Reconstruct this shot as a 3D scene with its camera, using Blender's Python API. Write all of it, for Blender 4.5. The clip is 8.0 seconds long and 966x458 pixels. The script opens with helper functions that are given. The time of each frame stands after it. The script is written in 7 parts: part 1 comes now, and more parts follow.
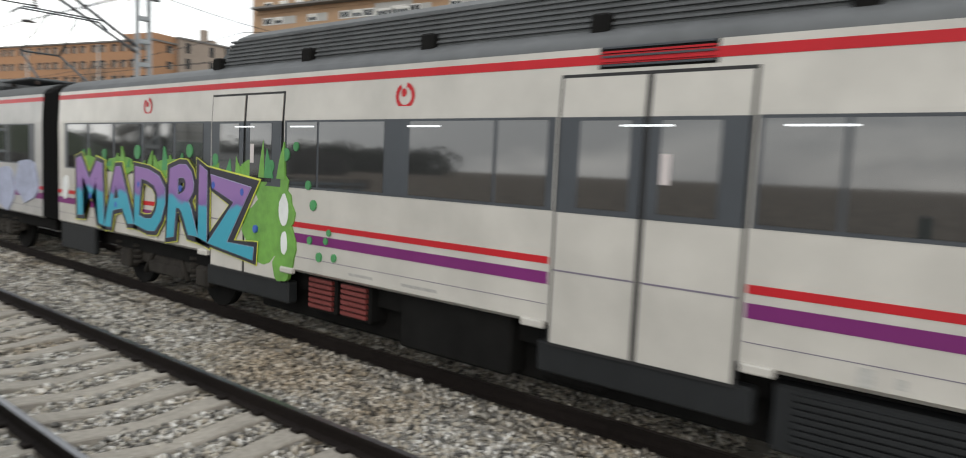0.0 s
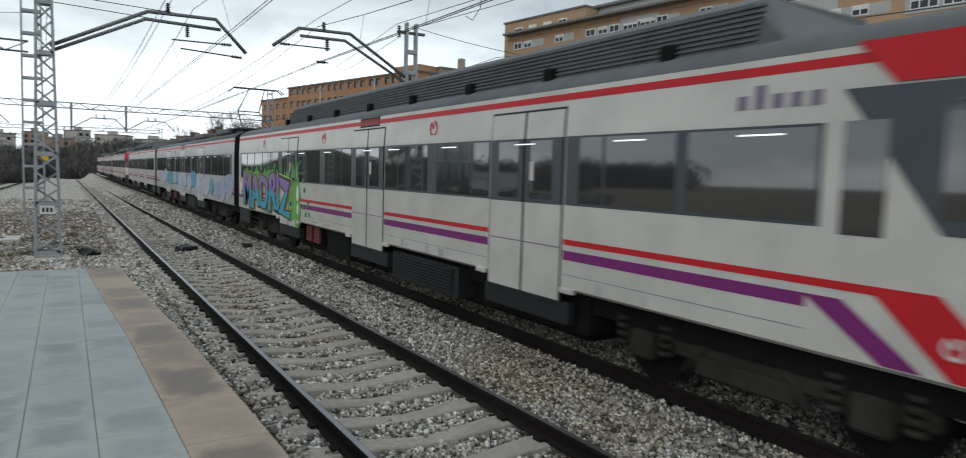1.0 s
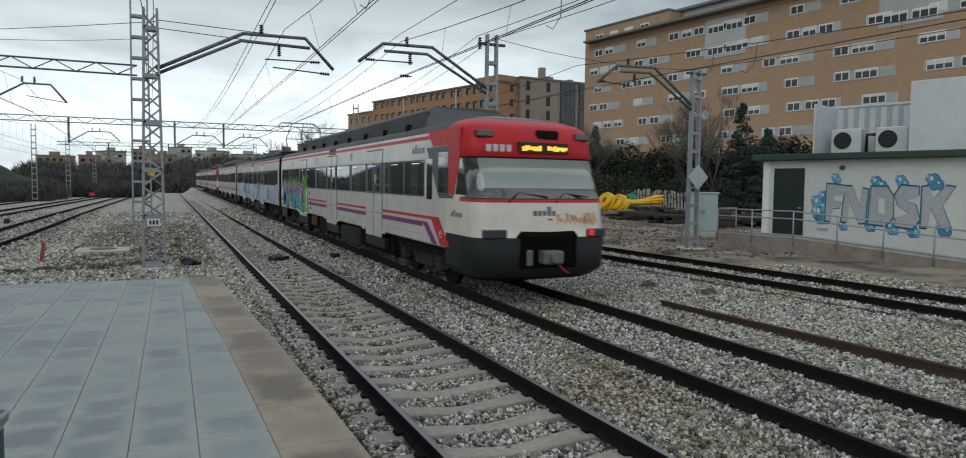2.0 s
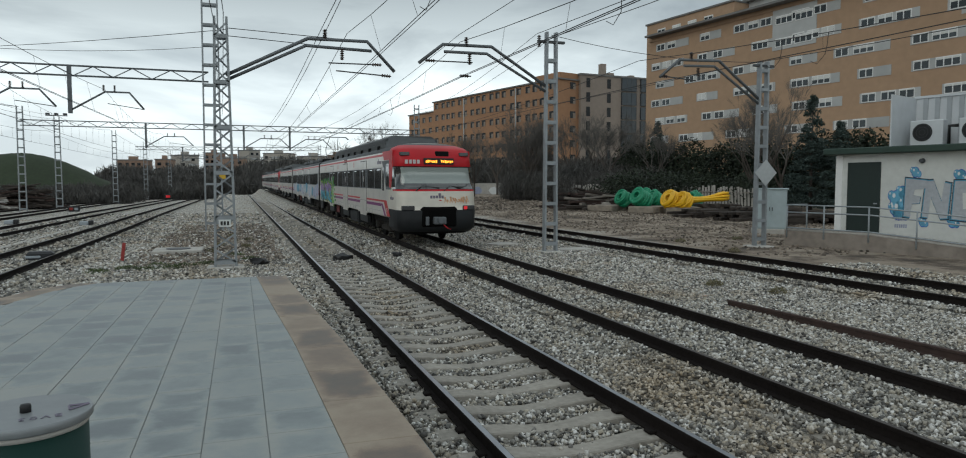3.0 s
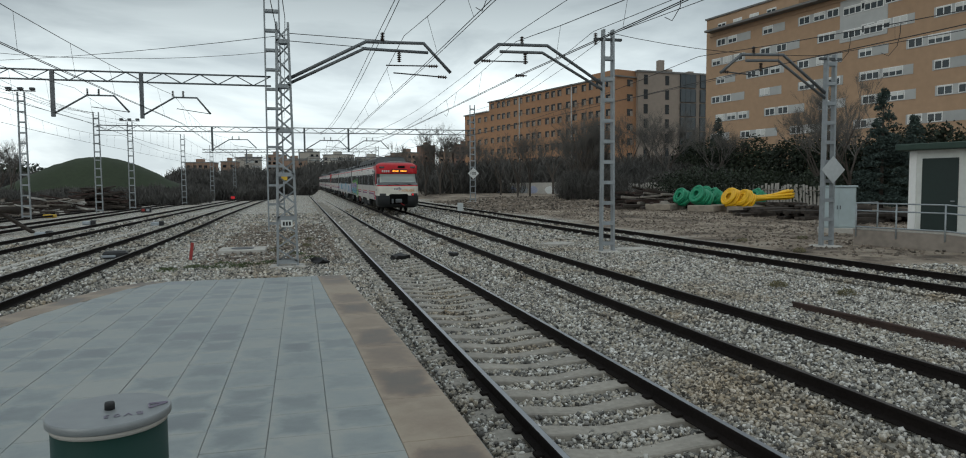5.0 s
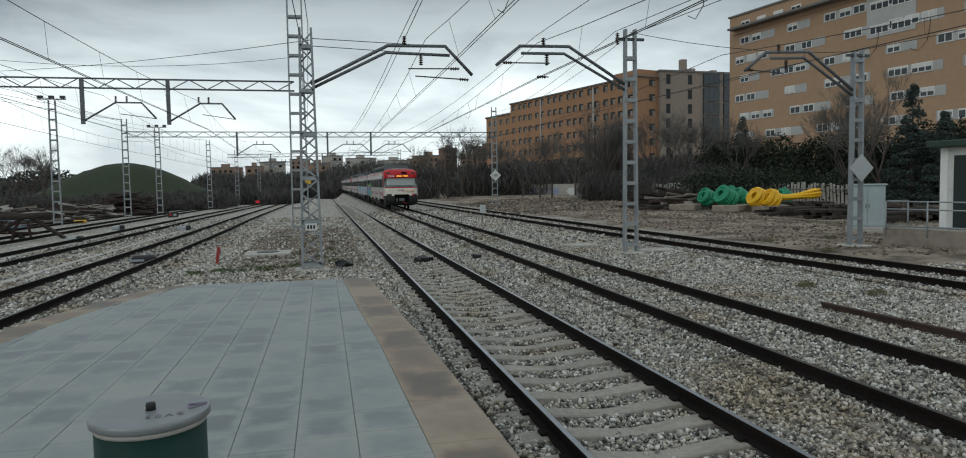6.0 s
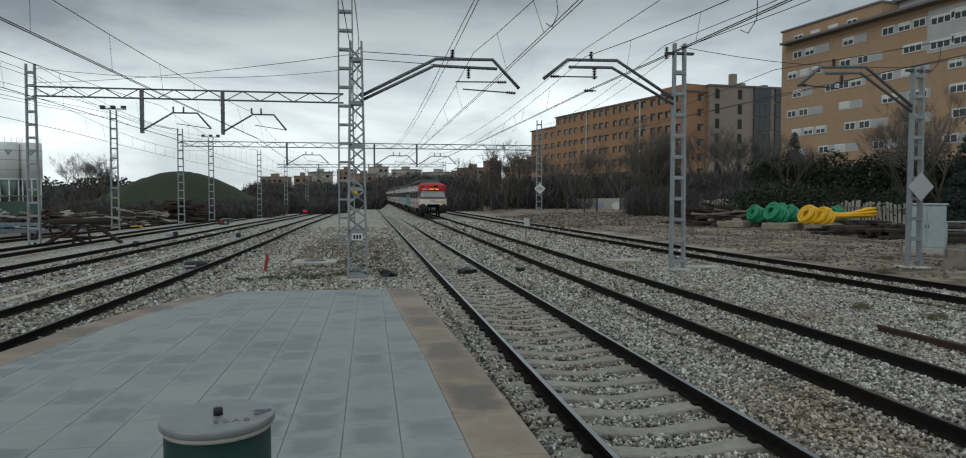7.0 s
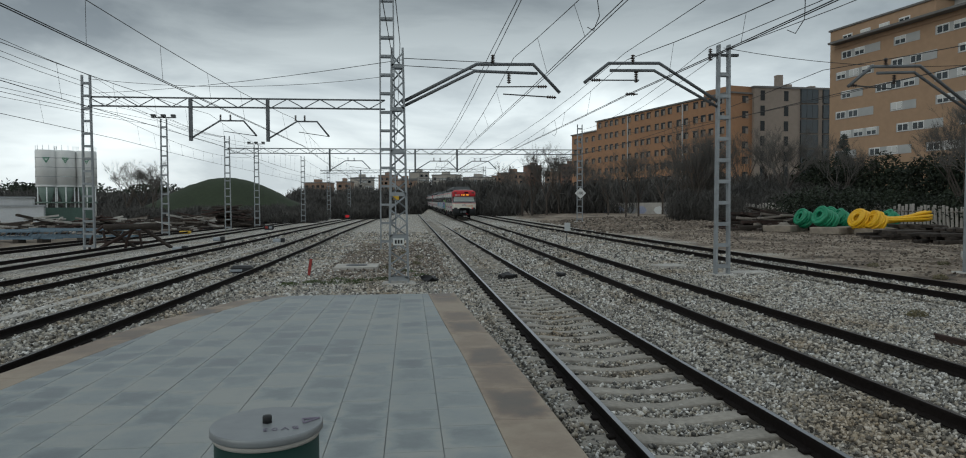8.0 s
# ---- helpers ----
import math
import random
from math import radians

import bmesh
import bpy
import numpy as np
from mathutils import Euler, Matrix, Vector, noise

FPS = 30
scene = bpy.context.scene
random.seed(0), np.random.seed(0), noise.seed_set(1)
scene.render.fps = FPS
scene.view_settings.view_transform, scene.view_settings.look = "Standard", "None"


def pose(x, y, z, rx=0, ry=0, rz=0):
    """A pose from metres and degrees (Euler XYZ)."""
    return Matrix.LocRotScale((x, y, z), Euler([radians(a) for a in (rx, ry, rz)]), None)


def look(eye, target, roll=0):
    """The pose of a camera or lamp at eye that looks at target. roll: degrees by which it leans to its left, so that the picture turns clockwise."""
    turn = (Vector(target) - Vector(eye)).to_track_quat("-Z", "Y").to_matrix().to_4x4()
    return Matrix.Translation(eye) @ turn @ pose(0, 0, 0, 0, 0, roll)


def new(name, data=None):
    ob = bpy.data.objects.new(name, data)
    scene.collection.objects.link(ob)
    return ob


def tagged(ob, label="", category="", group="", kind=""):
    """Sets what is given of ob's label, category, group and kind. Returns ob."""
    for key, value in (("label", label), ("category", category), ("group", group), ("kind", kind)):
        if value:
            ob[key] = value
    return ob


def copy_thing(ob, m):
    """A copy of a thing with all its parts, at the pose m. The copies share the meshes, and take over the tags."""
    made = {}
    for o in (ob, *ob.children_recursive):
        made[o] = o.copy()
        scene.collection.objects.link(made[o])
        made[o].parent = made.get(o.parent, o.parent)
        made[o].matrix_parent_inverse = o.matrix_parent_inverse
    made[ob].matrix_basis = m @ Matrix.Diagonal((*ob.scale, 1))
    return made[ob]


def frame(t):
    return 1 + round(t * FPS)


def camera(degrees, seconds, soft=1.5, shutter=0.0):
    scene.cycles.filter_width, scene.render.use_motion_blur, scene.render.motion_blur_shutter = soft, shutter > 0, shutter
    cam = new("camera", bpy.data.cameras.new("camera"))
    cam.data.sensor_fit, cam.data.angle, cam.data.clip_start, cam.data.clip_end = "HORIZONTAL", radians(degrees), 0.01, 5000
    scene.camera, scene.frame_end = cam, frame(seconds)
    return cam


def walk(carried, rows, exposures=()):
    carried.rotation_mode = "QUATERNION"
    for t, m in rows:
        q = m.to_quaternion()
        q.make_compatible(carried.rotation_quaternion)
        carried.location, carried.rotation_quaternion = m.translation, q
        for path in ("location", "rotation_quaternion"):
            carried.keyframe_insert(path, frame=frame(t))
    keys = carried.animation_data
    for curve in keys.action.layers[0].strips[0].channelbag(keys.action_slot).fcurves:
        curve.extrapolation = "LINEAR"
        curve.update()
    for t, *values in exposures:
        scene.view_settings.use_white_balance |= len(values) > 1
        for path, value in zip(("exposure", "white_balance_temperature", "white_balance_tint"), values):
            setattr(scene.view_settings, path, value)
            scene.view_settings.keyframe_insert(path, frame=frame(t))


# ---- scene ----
cam = camera(69.8, 8.0, soft=1.0, shutter=0.3)
# seconds, eye x, y, z, yaw, pitch, roll
PATH = [(0.0, 0.01, 0.0, 2.24, -51.1, -4.68, 2.35), (0.2, 0.01, 0.0, 2.24, -44.5, -5.0, 2.05), (0.5, 0.01, 0.0, 2.23, -38.25, -5.1, 1.4),
        (0.8, 0.01, 0.0, 2.23, -33.35, -4.5, 1.3), (1.0, 0.01, 0.0, 2.23, -31.08, -4.07, 1.48), (1.2, 0.01, 0.0, 2.23, -29.1, -3.8, 1.15),
        (2.3, 0.006, 0.0, 2.24, -22.8, -3.52, 0.6), (2.5, 0.005, 0.0, 2.24, -21.62, -3.58, 0.44), (3.0, 0.008, 0.0, 2.24, -19.32, -3.58, 0.01),
        (3.5, 0.003, 0.0, 2.245, -17.49, -3.72, 0.65), (4.0, 0.0, 0.0, 2.247, -16.66, -3.88, 0.79), (4.5, 0.0, 0.0, 2.25, -15.66, -3.69, 0.29),
        (6.0, -0.021, 0.007, 2.247, -12.87, -3.42, -0.95), (6.5, -0.037, 0.018, 2.245, -11.51, -2.87, -0.44), (7.0, -0.054, 0.015, 2.25, -9.31, -2.34, -0.01),
        (7.5, -0.060, 0.026, 2.25, -7.3, -1.97, -0.09), (8.0, -0.065, 0.036, 2.254, -5.99, -1.94, -0.2)]
EXPOSURE = [(0.0, 1.02, 6850, 9), (0.5, 0.76, 6600, 8), (1.0, 0.37, 6300, 5), (1.2, 0.31, 6300, 5), (2.3, 0.03, 6250, 2), (3.5, -0.02, 6300, 2), (6.0, -0.10, 6300, 2), (8.0, -0.25, 6300, 3)]
walk(cam, [(t, pose(x, y, z, 90 + p, 0, w) @ pose(0, 0, 0, 0, 0, r)) for t, x, y, z, w, p, r in PATH], EXPOSURE)

# ---- world and sun ----
world = bpy.data.worlds.new("overcast_sky")
scene.world = world
world.use_nodes = True
wn, wl = world.node_tree.nodes, world.node_tree.links
wn.clear()
w_out, w_bg = wn.new("ShaderNodeOutputWorld"), wn.new("ShaderNodeBackground")
w_tc, w_map, w_noise, w_noise2 = wn.new("ShaderNodeTexCoord"), wn.new("ShaderNodeMapping"), wn.new("ShaderNodeTexNoise"), wn.new("ShaderNodeTexNoise")
w_sep, w_ramp, w_cloud, w_mul = wn.new("ShaderNodeSeparateXYZ"), wn.new("ShaderNodeValToRGB"), wn.new("ShaderNodeValToRGB"), wn.new("ShaderNodeMix")
w_sky, w_add = wn.new("ShaderNodeTexSky"), wn.new("ShaderNodeMix")
SUN_TURN, SUN_HEIGHT = radians(-125), radians(28)
w_sky.sky_type, w_sky.sun_disc, w_sky.sun_elevation, w_sky.sun_rotation = "NISHITA", False, SUN_HEIGHT, SUN_TURN
w_map.inputs["Scale"].default_value = (1.0, 1.0, 3.2)
w_noise.inputs["Scale"].default_value, w_noise.inputs["Detail"].default_value, w_noise.inputs["Roughness"].default_value = 2.3, 6, 0.55
w_noise.inputs["Distortion"].default_value = 0.4
# cloud deck: bright low down, grey overhead
e = w_ramp.color_ramp.elements
e[0].position, e[0].color = 0.0, (0.98, 1.0, 1.02, 1)
e[1].position, e[1].color = 1.0, (0.66, 0.69, 0.72, 1)
for at, c in ((0.07, (1.02, 1.04, 1.06, 1)), (0.14, (0.80, 0.83, 0.86, 1)), (0.21, (0.43, 0.455, 0.48, 1)), (0.28, (0.27, 0.29, 0.31, 1)), (0.42, (0.36, 0.38, 0.405, 1))):
    k = e.new(at)
    k.color = c
e = w_cloud.color_ramp.elements
e[0].position, e[0].color = 0.36, (0.66, 0.68, 0.71, 1)
e[1].position, e[1].color = 0.62, (1.40, 1.39, 1.37, 1)
w_mul.data_type, w_mul.blend_type = "RGBA", "MULTIPLY"
w_mul.inputs[0].default_value = 1.0
w_add.data_type, w_add.blend_type = "RGBA", "ADD"
w_add.inputs[0].default_value = 0.008
wl.new(w_tc.outputs["Generated"], w_map.inputs["Vector"])
wl.new(w_map.outputs[0], w_noise.inputs["Vector"])
wl.new(w_tc.outputs["Generated"], w_sep.inputs[0])
wl.new(w_sep.outputs["Z"], w_ramp.inputs[0])
w_lean = wn.new("ShaderNodeMath")
w_lean.operation, w_lean.inputs[1].default_value = "MULTIPLY_ADD", 0.15
wl.new(w_sep.outputs["X"], w_lean.inputs[0])
wl.new(w_noise.outputs["Fac"], w_lean.inputs[2])
wl.new(w_lean.outputs[0], w_cloud.inputs[0])
wl.new(w_ramp.outputs[0], w_mul.inputs[6])
wl.new(w_cloud.outputs[0], w_mul.inputs[7])
wl.new(w_mul.outputs[2], w_add.inputs[6])
wl.new(w_sky.outputs[0], w_add.inputs[7])
wl.new(w_add.outputs[2], w_bg.inputs["Color"])
w_bg.inputs["Strength"].default_value = 1.05
wl.new(w_bg.outputs[0], w_out.inputs[0])
sun = new("sun", bpy.data.lights.new("sun", "SUN"))
sun.data.energy, sun.data.angle, sun.data.color = 0.55, radians(40), (1.0, 0.96, 0.90)
sun.matrix_world = look((60 * math.sin(SUN_TURN), 60 * math.cos(SUN_TURN), 60 * math.tan(SUN_HEIGHT)), (0, 0, 0))


# ---- materials ----
def mat(name, color, rough=0.7, metal=0.0, vary=0.15, grain=8.0, stain=0.6, bump=0.0, spec=0.5, island=0.0, per_object=0.0, coat=0.0, placed=False):
    m = bpy.data.materials.new(name)
    m.use_nodes = True
    n, l = m.node_tree.nodes, m.node_tree.links
    b = n["Principled BSDF"]
    b.inputs["Roughness"].default_value, b.inputs["Metallic"].default_value = rough, metal
    b.inputs["Specular IOR Level"].default_value = spec
    b.inputs["Coat Weight"].default_value = coat
    tc = n.new("ShaderNodeTexCoord")
    fine, broad = n.new("ShaderNodeTexNoise"), n.new("ShaderNodeTexNoise")
    fine.inputs["Scale"].default_value, fine.inputs["Detail"].default_value = grain, 5
    broad.inputs["Scale"].default_value, broad.inputs["Detail"].default_value = stain, 4
    where = n.new("ShaderNodeNewGeometry").outputs["Position"] if placed else tc.outputs["Object"]
    l.new(where, fine.inputs["Vector"])
    l.new(where, broad.inputs["Vector"])
    add = n.new("ShaderNodeMath")
    add.operation = "ADD"
    l.new(fine.outputs["Fac"], add.inputs[0])
    l.new(broad.outputs["Fac"], add.inputs[1])
    last = add.outputs[0]
    for amount, source in ((island, "ShaderNodeNewGeometry"), (per_object, "ShaderNodeObjectInfo")):
        if amount:
            g, mul, more = n.new(source), n.new("ShaderNodeMath"), n.new("ShaderNodeMath")
            mul.operation, more.operation = "MULTIPLY_ADD", "ADD"
            l.new(g.outputs["Random Per Island" if source.endswith("Geometry") else "Random"], mul.inputs[0])
            mul.inputs[1].default_value, mul.inputs[2].default_value = amount, -amount / 2
            l.new(last, more.inputs[0])
            l.new(mul.outputs[0], more.inputs[1])
            last = more.outputs[0]
    rng = n.new("ShaderNodeMapRange")
    rng.inputs["From Min"].default_value, rng.inputs["From Max"].default_value = 0.6, 1.4
    rng.inputs["To Min"].default_value, rng.inputs["To Max"].default_value = 1 - vary, 1 + vary
    rng.clamp = False
    l.new(last, rng.inputs["Value"])
    mix = n.new("ShaderNodeMix")
    mix.data_type, mix.blend_type = "RGBA", "MULTIPLY"
    mix.inputs[0].default_value = 1.0
    mix.inputs[6].default_value = (*color, 1)
    l.new(rng.outputs[0], mix.inputs[7])
    l.new(mix.outputs[2], b.inputs["Base Color"])
    if bump:
        bp = n.new("ShaderNodeBump")
        bp.inputs["Strength"].default_value, bp.inputs["Distance"].default_value = min(bump, 1.0), 0.02
        l.new(fine.outputs["Fac"], bp.inputs["Height"])
        l.new(bp.outputs[0], b.inputs["Normal"])
    return m


def glow(name, color, strength):
    m = bpy.data.materials.new(name)
    m.use_nodes = True
    b = m.node_tree.nodes["Principled BSDF"]
    b.inputs["Base Color"].default_value = (*color, 1)
    b.inputs["Emission Color"].default_value = (*color, 1)
    b.inputs["Emission Strength"].default_value = strength
    return m


def ramp_stops(ramp, stops):
    e = ramp.color_ramp.elements
    e[0].position, e[0].color = stops[0][0], (*stops[0][1], 1)
    e[1].position, e[1].color = stops[-1][0], (*stops[-1][1], 1)
    for at, c in stops[1:-1]:
        e.new(at).color = (*c, 1)


STONE_COLOURS = [(0.0, (0.045, 0.043, 0.040)), (0.2, (0.17, 0.165, 0.154)), (0.45, (0.345, 0.328, 0.293)), (0.68, (0.43, 0.385, 0.312)), (0.85, (0.58, 0.565, 0.53)), (1.0, (0.77, 0.755, 0.725))]


def stone_material():
    m = bpy.data.materials.new("ballast_stone")
    m.use_nodes = True
    n, l = m.node_tree.nodes, m.node_tree.links
    g, r, tc, nz, mix = n.new("ShaderNodeNewGeometry"), n.new("ShaderNodeValToRGB"), n.new("ShaderNodeTexCoord"), n.new("ShaderNodeTexNoise"), n.new("ShaderNodeMix")
    ramp_stops(r, STONE_COLOURS)
    l.new(g.outputs["Random Per Island"], r.inputs[0])
    nz.inputs["Scale"].default_value, nz.inputs["Detail"].default_value = 0.5, 8
    l.new(tc.outputs["Object"], nz.inputs["Vector"])
    dirt = n.new("ShaderNodeValToRGB")
    ramp_stops(dirt, [(0.29, (0.82, 0.72, 0.60)), (0.50, (1.0, 1.0, 1.0))])
    l.new(nz.outputs["Fac"], dirt.inputs[0])
    mix.data_type, mix.blend_type = "RGBA", "MULTIPLY"
    mix.inputs[0].default_value = 1.0
    l.new(r.outputs[0], mix.inputs[6])
    l.new(dirt.outputs[0], mix.inputs[7])
    l.new(mix.outputs[2], n["Principled BSDF"].inputs["Base Color"])
    n["Principled BSDF"].inputs["Roughness"].default_value = 0.85
    return m


def ground_material():
    """Ballast near the tracks, brown soil and scrub away from them."""
    m = bpy.data.materials.new("ballast_and_soil")
    m.use_nodes = True
    n, l = m.node_tree.nodes, m.node_tree.links
    b, tc = n["Principled BSDF"], n.new("ShaderNodeTexCoord")
    b.inputs["Roughness"].default_value = 0.9
    vor, r, nz, dirt = n.new("ShaderNodeTexVoronoi"), n.new("ShaderNodeValToRGB"), n.new("ShaderNodeTexNoise"), n.new("ShaderNodeValToRGB")
    vor.inputs["Scale"].default_value = 19
    l.new(tc.outputs["Object"], vor.inputs["Vector"])
    sepc = n.new("ShaderNodeSeparateColor")
    l.new(vor.outputs["Color"], sepc.inputs[0])
    ramp_stops(r, [(at, tuple(1.16 * v for v in c)) for at, c in STONE_COLOURS])
    l.new(sepc.outputs[0], r.inputs[0])
    nz.inputs["Scale"].default_value, nz.inputs["Detail"].default_value = 0.5, 8
    l.new(tc.outputs["Object"], nz.inputs["Vector"])
    ramp_stops(dirt, [(0.29, (0.82, 0.72, 0.60)), (0.50, (1.0, 1.0, 1.0))])
    l.new(nz.outputs["Fac"], dirt.inputs[0])
    mul = n.new("ShaderNodeMix")
    mul.data_type, mul.blend_type = "RGBA", "MULTIPLY"
    mul.inputs[0].default_value = 1.0
    l.new(r.outputs[0], mul.inputs[6])
    l.new(dirt.outputs[0], mul.inputs[7])
    # soil
    n2, soil = n.new("ShaderNodeTexNoise"), n.new("ShaderNodeValToRGB")
    n2.inputs["Scale"].default_value, n2.inputs["Detail"].default_value, n2.inputs["Roughness"].default_value = 0.42, 12, 0.72
    l.new(tc.outputs["Object"], n2.inputs["Vector"])
    ramp_stops(soil, [(0.34, (0.045, 0.036, 0.029)), (0.44, (0.135, 0.103, 0.078)), (0.52, (0.29, 0.235, 0.18)), (0.62, (0.37, 0.315, 0.255)), (0.74, (0.10, 0.095, 0.055))])
    l.new(n2.outputs["Fac"], soil.inputs[0])
    sep = n.new("ShaderNodeSeparateXYZ")
    l.new(tc.outputs["Object"], sep.inputs[0])
    wob = n.new("ShaderNodeMath")
    wob.operation = "MULTIPLY_ADD"
    n3 = n.new("ShaderNodeTexNoise")
    n3.inputs["Scale"].default_value, n3.inputs["Detail"].default_value = 0.22, 6
    l.new(tc.outputs["Object"], n3.inputs["Vector"])
    l.new(n3.outputs["Fac"], wob.inputs[0])
    wob.inputs[1].default_value = 9.0
    l.new(sep.outputs["X"], wob.inputs[2])
    right, left, both = n.new("ShaderNodeMapRange"), n.new("ShaderNodeMapRange"), n.new("ShaderNodeMath")
    for node, a, c in ((right, 19.0, 21.0), (left, -16.0, -20.5)):
        node.inputs["From Min"].default_value, node.inputs["From Max"].default_value = a, c
        l.new(wob.outputs[0], node.inputs["Value"])
    both.operation = "MAXIMUM"
    l.new(right.outputs[0], both.inputs[0])
    l.new(left.outputs[0], both.inputs[1])
    out = n.new("ShaderNodeMix")
    out.data_type = "RGBA"
    l.new(both.outputs[0], out.inputs[0])
    l.new(mul.outputs[2], out.inputs[6])
    l.new(soil.outputs[0], out.inputs[7])
    l.new(out.outputs[2], b.inputs["Base Color"])
    bp = n.new("ShaderNodeBump")
    bp.inputs["Strength"].default_value, bp.inputs["Distance"].default_value = 1.0, 0.05
    bp.invert = True
    l.new(vor.outputs["Distance"], bp.inputs["Height"])
    l.new(bp.outputs[0], b.inputs["Normal"])
    return m


M_STONE, M_GROUND = stone_material(), ground_material()
M_SLEEPER = mat("weathered_concrete_sleeper", (0.295, 0.272, 0.237), 0.9, vary=0.32, grain=14, stain=1.3, bump=0.3, per_object=0.4, placed=True)
M_RAIL_RUST = mat("rusty_rail_side", (0.014, 0.011, 0.010), 0.85, spec=0.12, vary=0.35, grain=20, stain=0.8, bump=0.3)
M_RAIL_TOP = mat("polished_rail_head", (0.34, 0.35, 0.37), 0.30, 1.0, vary=0.12, grain=6)
M_RAIL_DULL = mat("dull_rail_head", (0.06, 0.05, 0.045), 0.45, 0.5, vary=0.25, grain=6)


def slab_material(name, stops, rough, size, blotch):
    """Weathered slabs: pale rims, blotched damp-looking middles, each slab with its own amount."""
    m = bpy.data.materials.new(name)
    m.use_nodes = True
    n, l = m.node_tree.nodes, m.node_tree.links
    b = n["Principled BSDF"]
    tc, geo, info = n.new("ShaderNodeTexCoord"), n.new("ShaderNodeNewGeometry"), n.new("ShaderNodeObjectInfo")
    def noise_of(scale, detail, rough_=0.55, distort=0.0):
        t = n.new("ShaderNodeTexNoise")
        t.inputs["Scale"].default_value, t.inputs["Detail"].default_value, t.inputs["Roughness"].default_value, t.inputs["Distortion"].default_value = scale, detail, rough_, distort
        l.new(geo.outputs["Position"], t.inputs["Vector"])
        return t.outputs["Fac"]
    def calc(op, a, c, d=None):
        k = n.new("ShaderNodeMath")
        k.operation = op
        for i, v in enumerate((a, c) if d is None else (a, c, d)):
            if isinstance(v, (int, float)):
                k.inputs[i].default_value = v
            else:
                l.new(v, k.inputs[i])
        return k.outputs[0]
    sep = n.new("ShaderNodeSeparateXYZ")
    l.new(tc.outputs["Object"], sep.inputs[0])
    rim = calc("MAXIMUM", calc("MULTIPLY", calc("ABSOLUTE", sep.outputs["X"], 0), 1 / size[0]), calc("MULTIPLY", calc("ABSOLUTE", sep.outputs["Y"], 0), 1 / size[1]))
    broad, fine, grit = noise_of(blotch, 4, 0.6, 0.8), noise_of(9, 6, 0.65), noise_of(70, 3)
    wobble = calc("MULTIPLY_ADD", broad, 1.1, calc("MULTIPLY", rim, -0.85))
    middle = n.new("ShaderNodeMapRange")
    middle.interpolation_type = "SMOOTHSTEP"
    middle.inputs["From Min"].default_value, middle.inputs["From Max"].default_value = -0.42, 0.22
    l.new(wobble, middle.inputs["Value"])
    amount = calc("MULTIPLY", middle.outputs[0], calc("MULTIPLY_ADD", info.outputs["Random"], 0.72, 0.05))
    fac = calc("ADD", calc("MULTIPLY_ADD", fine, 0.45, -0.22), amount)
    fac = calc("ADD", fac, calc("MULTIPLY_ADD", noise_of(0.8, 5, 0.65, 0.5), 1.2, -0.56))
    fac = calc("ADD", fac, calc("MULTIPLY_ADD", grit, 0.22, -0.11))
    r = n.new("ShaderNodeValToRGB")
    ramp_stops(r, stops)
    l.new(fac, r.inputs[0])
    l.new(r.outputs[0], b.inputs["Base Color"])
    rr = n.new("ShaderNodeMapRange")
    rr.inputs["To Min"].default_value, rr.inputs["To Max"].default_value = rough + 0.10, rough - 0.10
    l.new(fac, rr.inputs["Value"])
    l.new(rr.outputs[0], b.inputs["Roughness"])
    bp = n.new("ShaderNodeBump")
    bp.inputs["Strength"].default_value, bp.inputs["Distance"].default_value = 0.25, 0.006
    l.new(fine, bp.inputs["Height"])
    l.new(bp.outputs[0], b.inputs["Normal"])
    return m


M_TILE = slab_material("grey_blue_paving", [(0.0, (0.290, 0.300, 0.285)), (0.3, (0.232, 0.257, 0.257)), (0.6, (0.168, 0.190, 0.195)), (1.0, (0.100, 0.112, 0.125))], 0.46, (0.2, 0.24), 4.5)
M_COPING = slab_material("brown_stone_coping", [(0.0, (0.31, 0.255, 0.195)), (0.3, (0.235, 0.182, 0.138)), (0.6, (0.165, 0.128, 0.100)), (1.0, (0.085, 0.075, 0.064))], 0.58, (0.25, 0.46), 3.2)
M_JOINT = mat("mortar_bed", (0.20, 0.21, 0.21), 0.95, vary=0.2)
M_CONCRETE = mat("pale_concrete", (0.42, 0.40, 0.37), 0.9, vary=0.25, grain=9, stain=1.2, bump=0.25)
M_GALV = mat("galvanised_steel", (0.27, 0.29, 0.305), 0.55, 0.25, vary=0.22, grain=5, stain=0.8)
M_DARK_STEEL = mat("dark_steel", (0.07, 0.075, 0.08), 0.55, 0.4, vary=0.25)
M_ARM = mat("dull_dark_steel_arm", (0.125, 0.135, 0.145), 0.55, 0.3, vary=0.25, grain=5, stain=0.8)
M_WIRE = mat("overhead_wire", (0.018, 0.018, 0.020), 0.7, 0.0, vary=0.1)
M_CERAMIC = mat("brown_insulator", (0.05, 0.035, 0.03), 0.3, vary=0.1)
M_TRAIN_WHITE = mat("dirty_white_train_paint", (0.485, 0.468, 0.435), 0.30, vary=0.18, grain=2.0, stain=0.35, spec=0.5)
